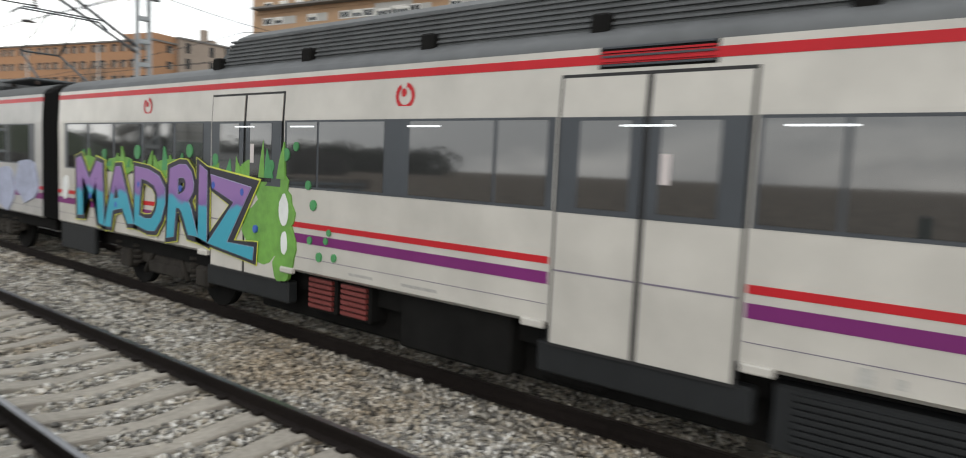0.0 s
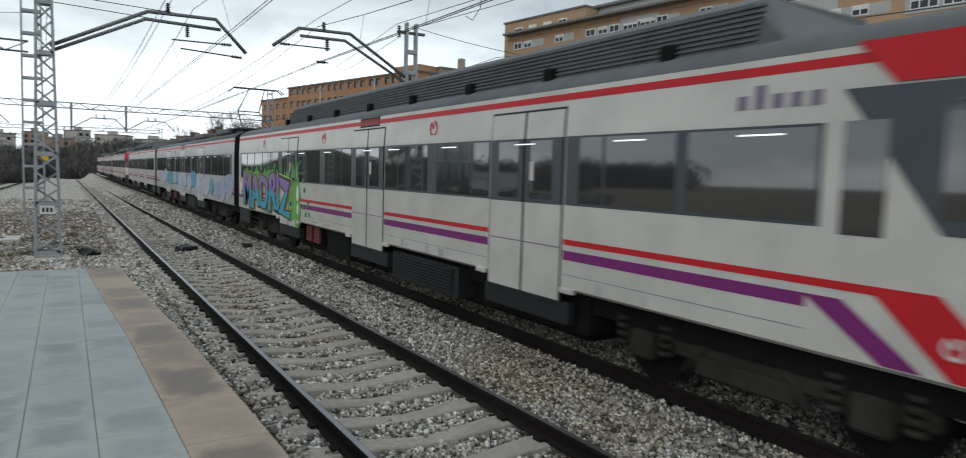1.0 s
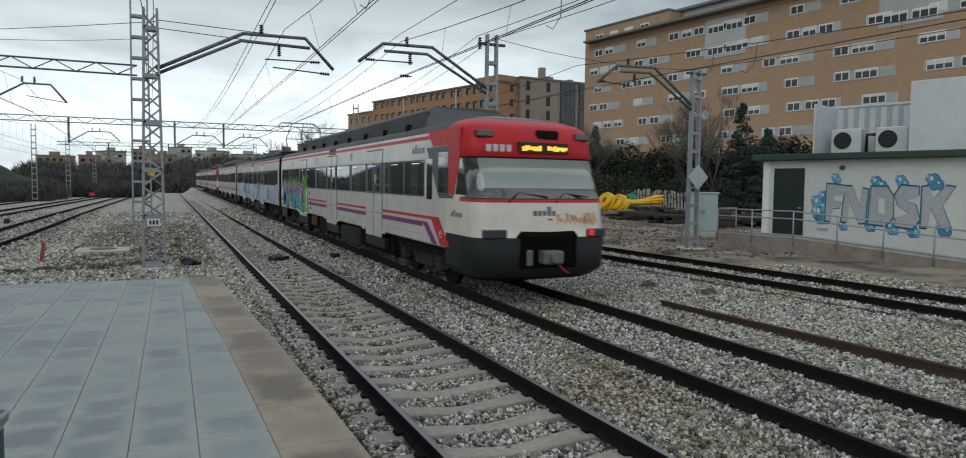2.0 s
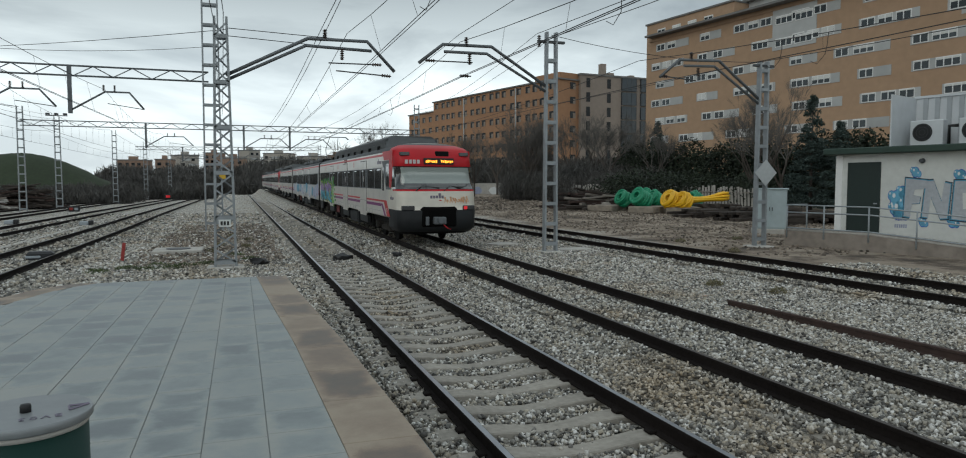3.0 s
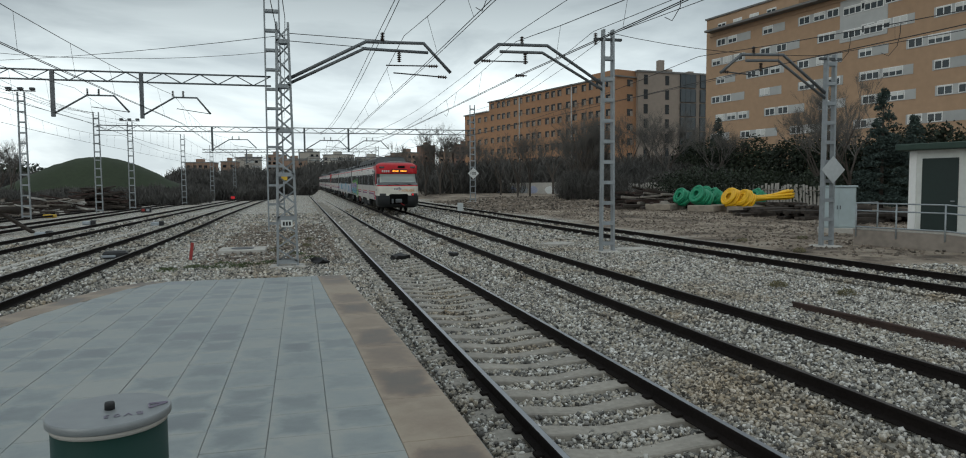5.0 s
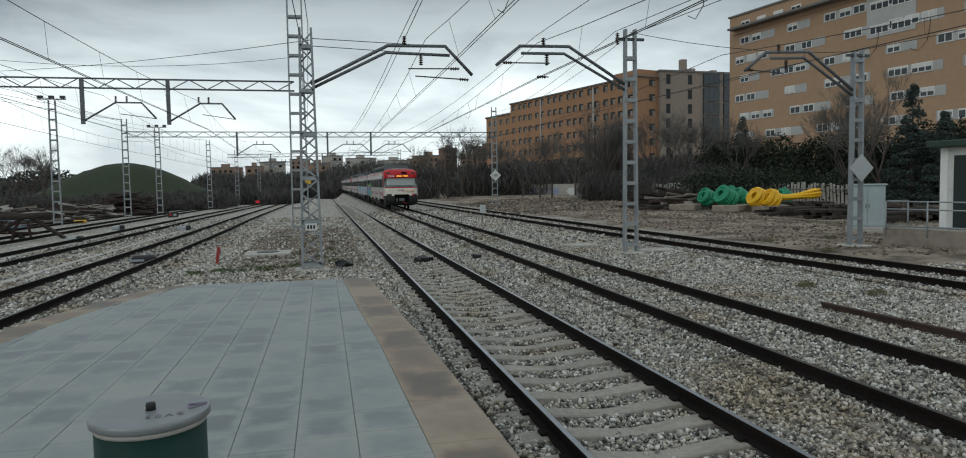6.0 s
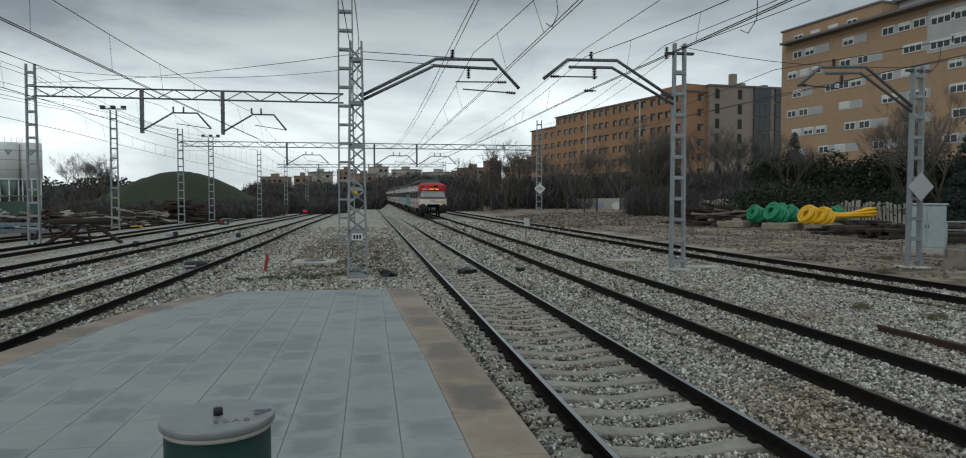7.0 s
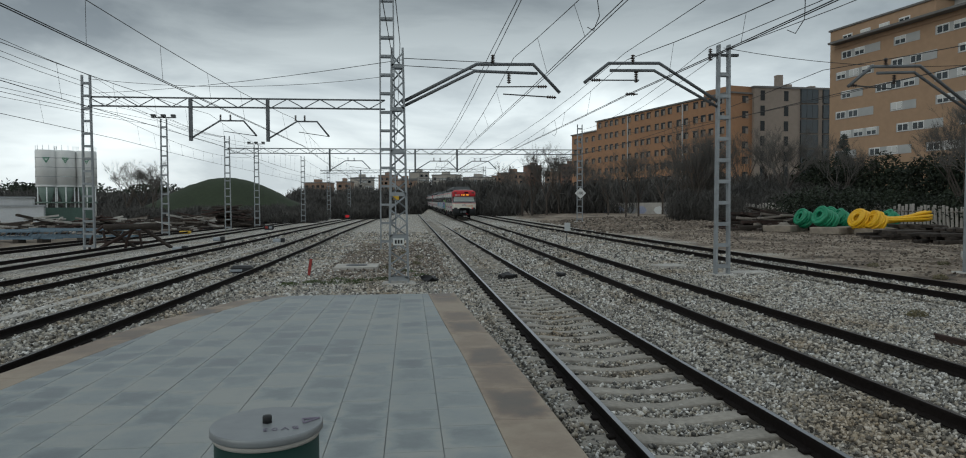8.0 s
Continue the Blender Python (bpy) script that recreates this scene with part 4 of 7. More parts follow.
def two_tone():
    m = bpy.data.materials.new("violet_to_turquoise_spray")
    m.use_nodes = True
    n, l = m.node_tree.nodes, m.node_tree.links
    tc, sep, nz, add, r = n.new("ShaderNodeTexCoord"), n.new("ShaderNodeSeparateXYZ"), n.new("ShaderNodeTexNoise"), n.new("ShaderNodeMath"), n.new("ShaderNodeValToRGB")
    nz.inputs["Scale"].default_value = 2.2
    l.new(tc.outputs["Object"], nz.inputs["Vector"])
    l.new(tc.outputs["Object"], sep.inputs[0])
    add.operation = "MULTIPLY_ADD"
    l.new(nz.outputs["Fac"], add.inputs[0])
    add.inputs[1].default_value = 0.45
    l.new(sep.outputs["Y"], add.inputs[2])
    ramp_stops(r, [(0.55, (0.03, 0.30, 0.41)), (0.74, (0.04, 0.31, 0.42)), (0.82, (0.19, 0.10, 0.30)), (1.0, (0.25, 0.135, 0.35))])
    l.new(add.outputs[0], r.inputs[0])
    l.new(r.outputs[0], n["Principled BSDF"].inputs["Base Color"])
    n["Principled BSDF"].inputs["Roughness"].default_value = 0.5
    return m


def text_mesh(body_text, size, offset, depth, spacing=1.0, shear=0.0):
    cu = bpy.data.curves.new("writing", "FONT")
    cu.body, cu.size, cu.offset, cu.extrude, cu.space_character, cu.shear = body_text, size, offset, depth, spacing, shear
    cu.resolution_u = 3
    ob = bpy.data.objects.new("writing", cu)
    scene.collection.objects.link(ob)
    dg = bpy.context.evaluated_depsgraph_get()
    me = bpy.data.meshes.new_from_object(ob.evaluated_get(dg))
    bpy.data.objects.remove(ob)
    return me


def blob_polygon(rng, y, z, ry, rz, n=14):
    return [(y + ry * (0.88 + 0.24 * rng.random()) * math.cos(2 * math.pi * i / n), z + rz * (0.88 + 0.24 * rng.random()) * math.sin(2 * math.pi * i / n)) for i in range(n)]


def islands(me):
    """The separate pieces of a mesh, each as a bmesh of its own."""
    bm = bmesh.new()
    bm.from_mesh(me)
    bm.verts.index_update()
    todo, pieces = set(bm.verts), []
    while todo:
        stack, group = [next(v for v in bm.verts if v in todo)], set()
        while stack:
            v = stack.pop()
            if v not in group:
                group.add(v)
                stack += [ed.other_vert(v) for ed in v.link_edges]
        todo -= group
        piece = bmesh.new()
        made = {v.index: piece.verts.new(v.co) for v in bm.verts if v in group}
        for f in bm.faces:
            if f.verts[0] in group:
                piece.faces.new([made[v.index] for v in f.verts])
        pieces.append(piece)
    bm.free()
    return pieces


def graffiti(body):
    m = Matrix(((0, 0, -1, -1.45), (-1, 0, 0, 23.5), (0, 0.90, 0, 1.08), (0, 0, 0, 1)))
    for name, off, inset, mt in (("halo", 0.125, 0.0, M_GRAFFITI_YELLOW), ("outline", 0.110, 0.004, M_GRAFFITI_OUT), ("highlight", 0.040, 0.008, M_GRAFFITI_PALE), ("writing", 0.034, 0.012, two_tone())):
        me = text_mesh("MADRIZ", 1.50, off, 0.003, 0.99, 0.0)
        for v in me.vertices:
            x, y = v.co.x, v.co.y
            v.co.x = x + 0.06 * math.sin(4.1 * y + 1.3 * x)
            v.co.y = y * (1.0 + 0.07 * math.sin(2.1 * x)) + 0.07 * math.sin(3.3 * x + 0.6) - (0.10 * max(x - 4.2, 0))
        for piece in islands(me):
            ob = part("graffiti_" + name, piece, mt, body)
            ob.matrix_basis = Matrix.Translation((-inset, 0, 0)) @ m
    rng = random.Random(21)
    # ragged green cloud behind the last letters, fanning out upwards
    for y, z, a, b in ((17.45, 1.60, 0.32, 0.36), (17.6, 1.9, 0.36, 0.26), (17.3, 1.15, 0.22, 0.34), (17.8, 1.3, 0.4, 0.4), (17.95, 2.05, 0.35, 0.2), (17.35, 0.90, 0.18, 0.18), (18.6, 2.0, 0.5, 0.16), (20.1, 2.02, 0.6, 0.16), (21.8, 2.02, 0.5, 0.15), (23.1, 2.0, 0.5, 0.15)):
        panel("graffiti_cloud", -1, blob_polygon(rng, y, z, a, b, 18), 0.0165 + 0.0025 * rng.random(), M_GRAFFITI_GREEN, body, "green sprayed background of the lettering")
    for y, z, a, b in ((17.32, 1.62, 0.09, 0.2), (17.3, 1.22, 0.07, 0.15), (24.05, 1.55, 0.12, 0.22)):
        panel("graffiti_patch", -1, blob_polygon(rng, y, z, a, b), 0.022, M_GRAFFITI_WHITE, body)
    for y, z, a in ((16.85, 1.95, 0.07), (16.75, 1.72, 0.08), (16.8, 1.3, 0.06), (16.5, 1.32, 0.05), (16.62, 1.12, 0.07), (16.35, 1.14, 0.06), (16.45, 1.42, 0.05), (17.3, 2.3, 0.10), (17.1, 2.4, 0.07), (18.9, 2.2, 0.10), (19.6, 2.3, 0.12), (21.2, 2.25, 0.14), (22.4, 2.2, 0.10), (17.6, 2.15, 0.10)):
        panel("graffiti_spot", -1, [(y + 0.7 * a * math.cos(2 * math.pi * i / 12), z + 0.8 * a * math.sin(2 * math.pi * i / 12)) for i in range(12)], 0.023, M_GRAFFITI_DGREEN, body)
    for y in (22.9, 21.9, 21.1, 19.8, 18.9, 17.9, 18.2):
        z = rng.uniform(1.2, 1.9)
        panel("graffiti_spot", -1, [(y + 0.04 * math.cos(2 * math.pi * i / 10), z + 0.05 * math.sin(2 * math.pi * i / 10)) for i in range(10)], 0.048, M_GRAFFITI_BLUE, body)
    for i in range(26):
        y = 23.5 - 6.3 * (i + 0.6 * rng.random()) / 26
        h, w, lean = rng.uniform(0.10, 0.36) + (0.12 if y < 17.9 else 0), rng.uniform(0.05, 0.11), rng.uniform(-0.12, 0.12)
        panel("graffiti_flame", -1, [(y + w, 2.0), (y - w, 2.0), (y - w * 0.5 + lean * 0.5, 2.0 + h * 0.55), (y + lean, 2.0 + h), (y + w * 0.6 + lean * 0.4, 2.0 + h * 0.5)], 0.024 + 0.002 * rng.random(), rng.choice((M_GRAFFITI_GREEN, M_GRAFFITI_DGREEN)), body)


def pale_graffiti(body, seed):
    rng = random.Random(seed)
    y = 0.8
    while y < 22.5:
        w = rng.uniform(0.7, 1.3)
        mt = rng.choice((M_GRAFFITI_CYAN, M_GRAFFITI_PALE, M_GRAFFITI_PALE, M_GRAFFITI_GREY, M_GRAFFITI_CYAN))
        z = rng.uniform(1.32, 1.66)
        panel("graffiti_patch", -1, blob_polygon(rng, y, z, w * 0.6, rng.uniform(0.28, 0.46)), 0.019 + rng.uniform(0, 0.006), mt, body)
        y += w * rng.uniform(0.6, 1.2)


def build_train():
    train = empty("train", pose(6.5, 0, 0), "long red and white electric commuter train sprayed with graffiti", "train")
    first = motor_car(train)
    middle = trailer_car(train)
    middle.matrix_basis = pose(0, 25.2, 0)
    far_end = copy_car(first, train, pose(0, 75.2, 0, 0, 0, 180))
    wheels_of(train, 25.2, 1)
    wheels_of(train, 75.2, -1)
    second = [copy_car(first, train, pose(0, 76.0, 0)), copy_car(middle, train, pose(0, 101.2, 0)), copy_car(first, train, pose(0, 151.2, 0, 0, 0, 180))]
    for y in (24.4, 49.6, 100.4, 125.6):
        part("gangway", hull(y - 0.02, y + 0.82), [M_GANGWAY_RECESS, M_GANGWAY_RECESS, M_GANGWAY_RECESS], train, "black rubber gangway between the cars")
    graffiti(first)
    pale_graffiti(middle, 5)
    pale_graffiti(far_end, 9)
    return train


TRAIN = build_train()


# ---- masts and overhead line ----
M_SIGN_WHITE = mat("white_sign", (0.62, 0.63, 0.62), 0.5, vary=0.08)
M_SIGN_BACK = mat("grey_sign_back", (0.42, 0.44, 0.45), 0.5, vary=0.12)
M_YELLOW = mat("yellow_plate", (0.60, 0.38, 0.03), 0.5, vary=0.12)
M_BLACK_TEXT = mat("black_writing", (0.02, 0.02, 0.02), 0.6, vary=0.05)


def mast(x, y, height, w0, w1, label, step=0.70, deep=0.20, base_block=True, lattice=False):
    z = float(ground_z(x, y))
    ob = empty("overhead_line_mast", pose(x, y, z - 0.05), label, "mast", "masts of the overhead line")
    for s in (-1, 1):
        bm = bmesh.new()
        ring = []
        for t, w in ((0.0, w0), (height, w1)):
            cx, d = s * w / 2, deep / 2
            ring.append([bm.verts.new((cx + q, r, t)) for q, r in ((-0.035, -d), (0.035, -d), (0.035, d), (-0.035, d))])
        for i in range(4):
            bm.faces.new((ring[0][i], ring[0][(i + 1) % 4], ring[1][(i + 1) % 4], ring[1][i]))
        bm.faces.new(ring[1])
        part("post", bm, M_GALV, ob)
    n = int(height / step)
    for i in range(n):
        t = (i + 0.5) * step
        w = w0 + (w1 - w0) * t / height
        for e in (-1, 1):
            if lattice:
                bm = bmesh.new()
                t1 = min(t + step * 0.9, height)
                wa = w0 + (w1 - w0) * t1 / height
                q = 1 if (i + (e > 0)) % 2 else -1
                angle_bar(bm, (-q * w / 2, e * (deep / 2 + 0.006), t), (q * wa / 2, e * (deep / 2 + 0.006), t1), 0.05)
                part("diagonal", bm, M_GALV, ob)
            if not lattice or i % 3 == 0:
                part("batten", boxed(-w / 2 - 0.03, w / 2 + 0.03, e * (deep / 2 + 0.006) - 0.006, e * (deep / 2 + 0.006) + 0.006, t - 0.06, t + 0.06), M_GALV, ob)
    if base_block:
        part("footing", boxed(-w0 * 0.9, w0 * 0.9, -0.45, 0.45, -0.25, 0.10, 0.03), M_CONCRETE, ob, "pale concrete mast footing")
    return ob


def insulator(parent, a, b, sheds=6, r=0.075):
    a, b = Vector(a), Vector(b)
    steps = [(a, 0.02)]
    for i in range(sheds):
        steps += [(a.lerp(b, (i + 0.15) / sheds), 0.025), (a.lerp(b, (i + 0.3) / sheds), r), (a.lerp(b, (i + 0.55) / sheds), r * 0.8), (a.lerp(b, (i + 0.8) / sheds), 0.028)]
    part("insulator", ribbed(steps + [(b, 0.02)]), M_CERAMIC, parent, "dark ribbed insulator")


def bent_arm(parent, pts, low, hang, contact, r=0.055):
    """A cranked double tube arm with insulators; pts and low in the mast's space."""
    part("arm", tubed(pts, r, 8), M_ARM, parent)
    part("arm", tubed(low, r * 0.9, 8), M_ARM, parent)
    for (x, z0, z1) in hang:
        insulator(parent, (x, 0, z0), (x, 0, z1))
    for a, b in contact:
        part("steady_arm", tubed([a, b], 0.022, 6), M_DARK_STEEL, parent)
        d = (Vector(a) - Vector(b)).normalized()
        insulator(parent, Vector(b) + d * 0.02, Vector(b) + d * 0.32, 4, 0.06)


def text_sign(parent, body_text, size, m, material):
    me = text_mesh(body_text, size, 0.0, 0.002)
    me.materials.clear()
    me.materials.append(material)
    ob = new("writing", me)
    ob.parent = parent
    ob.matrix_basis = m


FACE = Matrix(((1, 0, 0, 0), (0, 0, -1, 0), (0, 1, 0, 0), (0, 0, 0, 1)))


def build_masts():
    m1 = mast(-0.44, 22.4, 7.55, 0.60, 0.34, "tapered grey lattice mast beside the near track", 0.45, 0.34, lattice=True)
    k = 0.25 + 0.05
    P = lambda x, z: (x + 0.44, 0.0, z + k)
    bent_arm(m1, [P(-0.32, 5.55), P(2.09, 6.80), P(3.94, 6.83), P(4.82, 5.92)], [P(-0.32, 5.40), P(2.03, 6.58), P(4.08, 6.54)], [(3.06, 7.12, 7.42), (3.58, 6.55 + k, 6.20 + k)],
             [(P(2.72, 6.09), P(4.4, 6.12)), (P(2.95, 5.86), P(4.7, 5.77))])
    part("stay", tubed([P(-0.30, 6.95), P(3.0, 6.85)], 0.012, 5), M_WIRE, m1)
    part("stay", tubed([P(-0.30, 6.72), P(2.6, 6.60)], 0.012, 5), M_WIRE, m1)
    part("number_plate", boxed(-0.17, 0.17, -0.20, -0.185, 1.30, 1.52), M_SIGN_WHITE, m1)
    for i in range(3):
        part("plate_bar", boxed(-0.12 + i * 0.09, -0.06 + i * 0.09, -0.205, -0.199, 1.35, 1.47), M_BLACK_TEXT, m1)
    tall = mast(-1.32, 40.0, 15.0, 0.86, 0.74, "very tall grey ladder-like steel mast", 1.05, 0.45)
    part("yellow_plate", boxed(0.30, 0.62, -0.26, -0.24, 2.9, 3.2), M_YELLOW, tall, "small yellow warning plate")
    m2 = mast(10.2, 22.0, 7.62, 0.44, 0.34, "grey ladder-like mast between two tracks")
    P = lambda x, z: (x - 10.2, 0.0, z + 0.13)
    bent_arm(m2, [P(10.1, 5.60), P(8.02, 6.86), P(6.34, 6.83), P(5.53, 6.19)], [P(10.1, 5.42), P(7.85, 6.62), P(6.38, 6.60)], [(-3.06, 6.95, 7.25), (-2.95, 6.70, 6.35)],
             [(P(7.35, 6.30), P(5.75, 6.28)), (P(7.3, 5.85), P(6.9, 5.85))])
    part("cross_bracket", boxed(-0.5, 0.5, -0.06, 0.06, 7.25, 7.33), M_DARK_STEEL, m2)
    insulator(m2, (-0.45, 0, 7.1), (-0.45, 0, 7.5))
    m3 = mast(18.6, 21.3, 7.0, 0.44, 0.34, "grey ladder-like mast near the equipment hut")
    P = lambda x, z: (x - 18.6, 0.0, z + 0.15)
    bent_arm(m3, [P(18.5, 5.40), P(16.6, 6.76), P(14.9, 6.70), P(14.1, 6.05)], [P(18.5, 5.22), P(16.4, 6.55), P(15.1, 6.50)], [(-3.2, 6.85, 7.15), (-2.9, 6.6, 6.3)], [(P(15.6, 6.0), P(14.1, 6.1))])
    part("cross_bracket", boxed(-0.45, 0.45, -0.06, 0.06, 6.80, 6.88), M_DARK_STEEL, m3)
    bm = bmesh.new()
    vs = [bm.verts.new((x, yy, z)) for yy in (-0.26, -0.275) for x, z in ((0, 2.35), (0.50, 2.85), (0, 3.35), (-0.50, 2.85))]
    bm.faces.new(vs[:4])
    bm.faces.new(vs[4:][::-1])
    for i in range(4):
        bm.faces.new((vs[i], vs[(i + 1) % 4], vs[4 + (i + 1) % 4], vs[4 + i]))
    part("diamond_sign", bm, M_SIGN_BACK, m3, "plain grey diamond sign board")
    m4 = mast(18.3, 74.0, 10.6, 0.60, 0.50, "far grey mast with a white diamond speed sign", 0.7)
    bm = bmesh.new()
    for yy in (-0.30, -0.33):
        bm.faces.new([bm.verts.new((x, yy, z)) for x, z in ((0, 2.55), (0.62, 3.17), (0, 3.79), (-0.62, 3.17))])
    sign = part("speed_sign", bm, M_SIGN_WHITE, m4, "white diamond speed sign reading 100")
    text_sign(sign, "100", 0.46, pose(-0.40, -0.345, 3.02) @ FACE, M_BLACK_TEXT)
    mL = mast(-18.0, 41.0, 9.9, 0.56, 0.42, "grey ladder-like mast carrying a portal beam", 0.7)
    left = []
    for x, y, h in ((-20.5, 60.6, 9.9), (-18.8, 74.0, 9.8), (-17.8, 83.0, 9.7), (-15.7, 104.0, 9.9), (-14.3, 124.0, 9.6), (-13.0, 150.0, 9.5)):
        left.append(mast(x, y, h, 0.58, 0.46, "far grey ladder-like mast in the yard", 0.8))
        if y in (60.6, 83.0):
            ob = left[-1]
            part("cross_arm", boxed(-1.0, 1.0, -0.05, 0.05, h + 0.05, h + 0.13), M_DARK_STEEL, ob)
            for d in (-0.8, 0.0, 0.8):
                part("floodlight", boxed(d - 0.18, d + 0.18, -0.2, 0.1, h + 0.15, h + 0.35, 0.03), M_DARK_STEEL, ob)
    for x, y in ((10.4, 74.0), (12.6, 118.0), (14.0, 150.0)):
        if y > 80:
            mast(x, y, 8.4, 0.55, 0.42, "far grey mast beside the tracks", 0.9)
    # portal beams
    def beam(a, b, label, h=0.55, drops=()):
        a, b = Vector(a), Vector(b)
        ob = empty("portal_beam", Matrix.Translation(a), label, "portal beam", "portal beams over the tracks")
        d = b - a
        for z in (0.0, h):
            part("chord", tubed([(0, 0, z), (d.x, d.y, d.z + z)], 0.05, 6), M_ARM, ob)
        n = max(int(d.length / 0.9), 4)
        for i in range(n):
            p, q = d * (i / n), d * ((i + 1) / n)
            bm = tubed([(p.x, p.y, p.z + (0 if i % 2 else h)), (q.x, q.y, q.z + (h if i % 2 else 0))], 0.028, 5)
            part("diagonal", bm, M_ARM, ob)
        for f, flip, arm_l in drops:
            p = d * f
            part("drop_post", boxed(p.x - 0.09, p.x + 0.09, p.y - 0.09, p.y + 0.09, p.z - 1.9, p.z + h), M_ARM, ob)
            pts = [(p.x, p.y, p.z - 1.75), (p.x + flip * 1.6, p.y, p.z - 0.75), (p.x + flip * arm_l * 0.8, p.y, p.z - 0.75), (p.x + flip * arm_l, p.y, p.z - 1.6)]
            part("arm", tubed(pts, 0.05, 7), M_ARM, ob)
            for k in (0.45, 0.6):
                x = p.x + flip * arm_l * k
                insulator(ob, (x, p.y, p.z - 0.72), (x, p.y, p.z - 0.4))
            part("steady_arm", tubed([(p.x + flip * arm_l * 0.5, p.y, p.z - 1.35), (p.x + flip * arm_l, p.y, p.z - 1.6)], 0.02, 5), M_DARK_STEEL, ob)
        return ob
    beam((-17.9, 41.0, 7.9), (-1.45, 40.0, 7.75), "grey lattice portal beam over the left tracks", 0.5, ((0.34, 1, 3.6), (0.60, 1, 3.4)))
    beam((-18.8, 74.0, 7.75), (18.3, 74.0, 7.75), "far grey portal beam spanning all tracks", 0.5, ((0.28, 1, 4.2), (0.52, 1, 4.4), (0.64, 1, 4.2)))
    beam((-15.7, 124.0, 8.0), (12.6, 118.0, 8.0), "distant portal beam over the tracks", 0.5, ((0.25, 1, 4.0), (0.55, 1, 4.0)))
    beam((-13.0, 165.0, 8.2), (14.0, 165.0, 8.2), "distant portal beam over the tracks", 0.5)


build_masts()


def wire(points, r=0.009, label="thin dark overhead wire"):
    ob = object_of("overhead_wire", tubed(points, r, 4), M_WIRE)
    tagged(ob, label, "overhead wire", "wires of the overhead line")
    return ob


def sagging(a, b, sag, n=8):
    a, b = Vector(a), Vector(b)
    return [tuple(a.lerp(b, i / n) + Vector((0, 0, -4 * sag * (i / n) * (1 - i / n)))) for i in range(n + 1)]


def build_wires():
    right, left = [-26, 22.2, 74, 121, 168, 240], [-10, 41, 74, 121, 168, 240]
    # line, supports, carrying and contact wire heights, sag, offsets of both at the first two supports
    lines = ((LINE_NEAR, right, 7.0, 5.78, 1.1, (0.60, 0.34), (0.55, 0.62)), (LINE_TRAIN, right, 6.82, 5.62, 1.1, (0.70, 0.50), (0.80, 0.35)), (LINE_RIGHT, right, 6.6, 5.7, 1.0, (0.6, 0.5), (0.7, 0.5)),
             (LINE_LEFT, left, 7.25, 5.72, 0.65, (0.05, 0.1), (-0.3, 0.45)), (LINE_LEFT_FAR, left, 7.5, 5.85, 0.65, (0.1, 0.1), (0.1, 0.3)), (LINE_SIDING, left, 7.3, 6.0, 0.65, (0, 0), (0, 0.2)))
    for line, spans, z_msg, z_con, sag, off_msg, off_con in lines:
        for i, (y0, y1) in enumerate(zip(spans, spans[1:])):
            zz = [float(ground_z(line_at(line, y), y)) + 0.25 for y in (y0, y1)]
            x0, x1 = line_at(line, y0), line_at(line, y1)
            (m0, m1), (c0, c1) = (off_msg, off_con) if i == 0 else ((off_msg[1], -0.1), (off_con[1], -0.2)) if i == 1 else ((-0.1, -0.1), (-0.2, -0.2))
            msg = sagging((x0 + m0, y0, z_msg + zz[0]), (x1 + m1, y1, z_msg + zz[1]), sag, 12)
            con = sagging((x0 + c0, y0, z_con + zz[0]), (x1 + c1, y1, z_con + zz[1]), 0.08, 12)
            wire(msg, 0.011 if y0 < 100 else 0.016)
            wire(con, 0.012 if y0 < 100 else 0.016)
            if line in (LINE_NEAR, LINE_TRAIN, LINE_LEFT):
                wire([(x + 0.08, y, z) for x, y, z in con], 0.011)
            if y0 < 130:
                for k in range(1, 12):
                    wire([msg[k], con[k]], 0.005, "short dropper between two overhead wires")
    # feeders on the top insulators of the cantilever arms
    for x0, x1, z in ((1.9, 2.5, 7.10), (1.5, 2.62, 7.02), (6.75, 6.95, 7.22)):
        wire(sagging((x0, -26, z + 0.15), (x1, 22.2, z), 0.3), 0.011)
        wire(sagging((x1, 22.2, z), (x1 - 0.6, 74, z + 0.6), 0.8), 0.011)
    # feeders along the mast tops
    for (xa, za), (xb, zb) in (((-0.35, 7.35), (-1.5, 9.2)), ((-0.60, 7.0), (-1.7, 8.8)), ((9.75, 7.45), (17.9, 10.4)), ((10.3, 7.35), (18.3, 10.2)), ((18.2, 6.85), (18.6, 10.0))):
        wire(sagging((xa, 22.2, za), (xb, 74, zb), 0.7), 0.011)
        wire(sagging((xa + (0.3 if xa > 5 else -0.2), -26, za + 0.1), (xa, 22.2, za), 0.7), 0.011)
    for xa, za in ((-17.6, 9.5), (-18.3, 9.3), (-17.9, 8.9)):
        wire(sagging((xa, 41, za), (-18.8, 74, 9.4), 0.6), 0.012)
        wire(sagging((xa + 5.5, -10, za + 0.6), (xa, 41, za), 0.9), 0.012)
    for k, (x, za) in enumerate(((-23.0, 9.3), (-24.0, 8.8), (-25.0, 8.2))):
        wire(sagging((x, -30, za), (-20.5, 60.6, 9.7 - 0.4 * k), 0.9), 0.012)
        wire(sagging((-20.5, 60.6, 9.7 - 0.4 * k), (-17.8, 83.0, 9.5 - 0.4 * k), 0.4), 0.012)
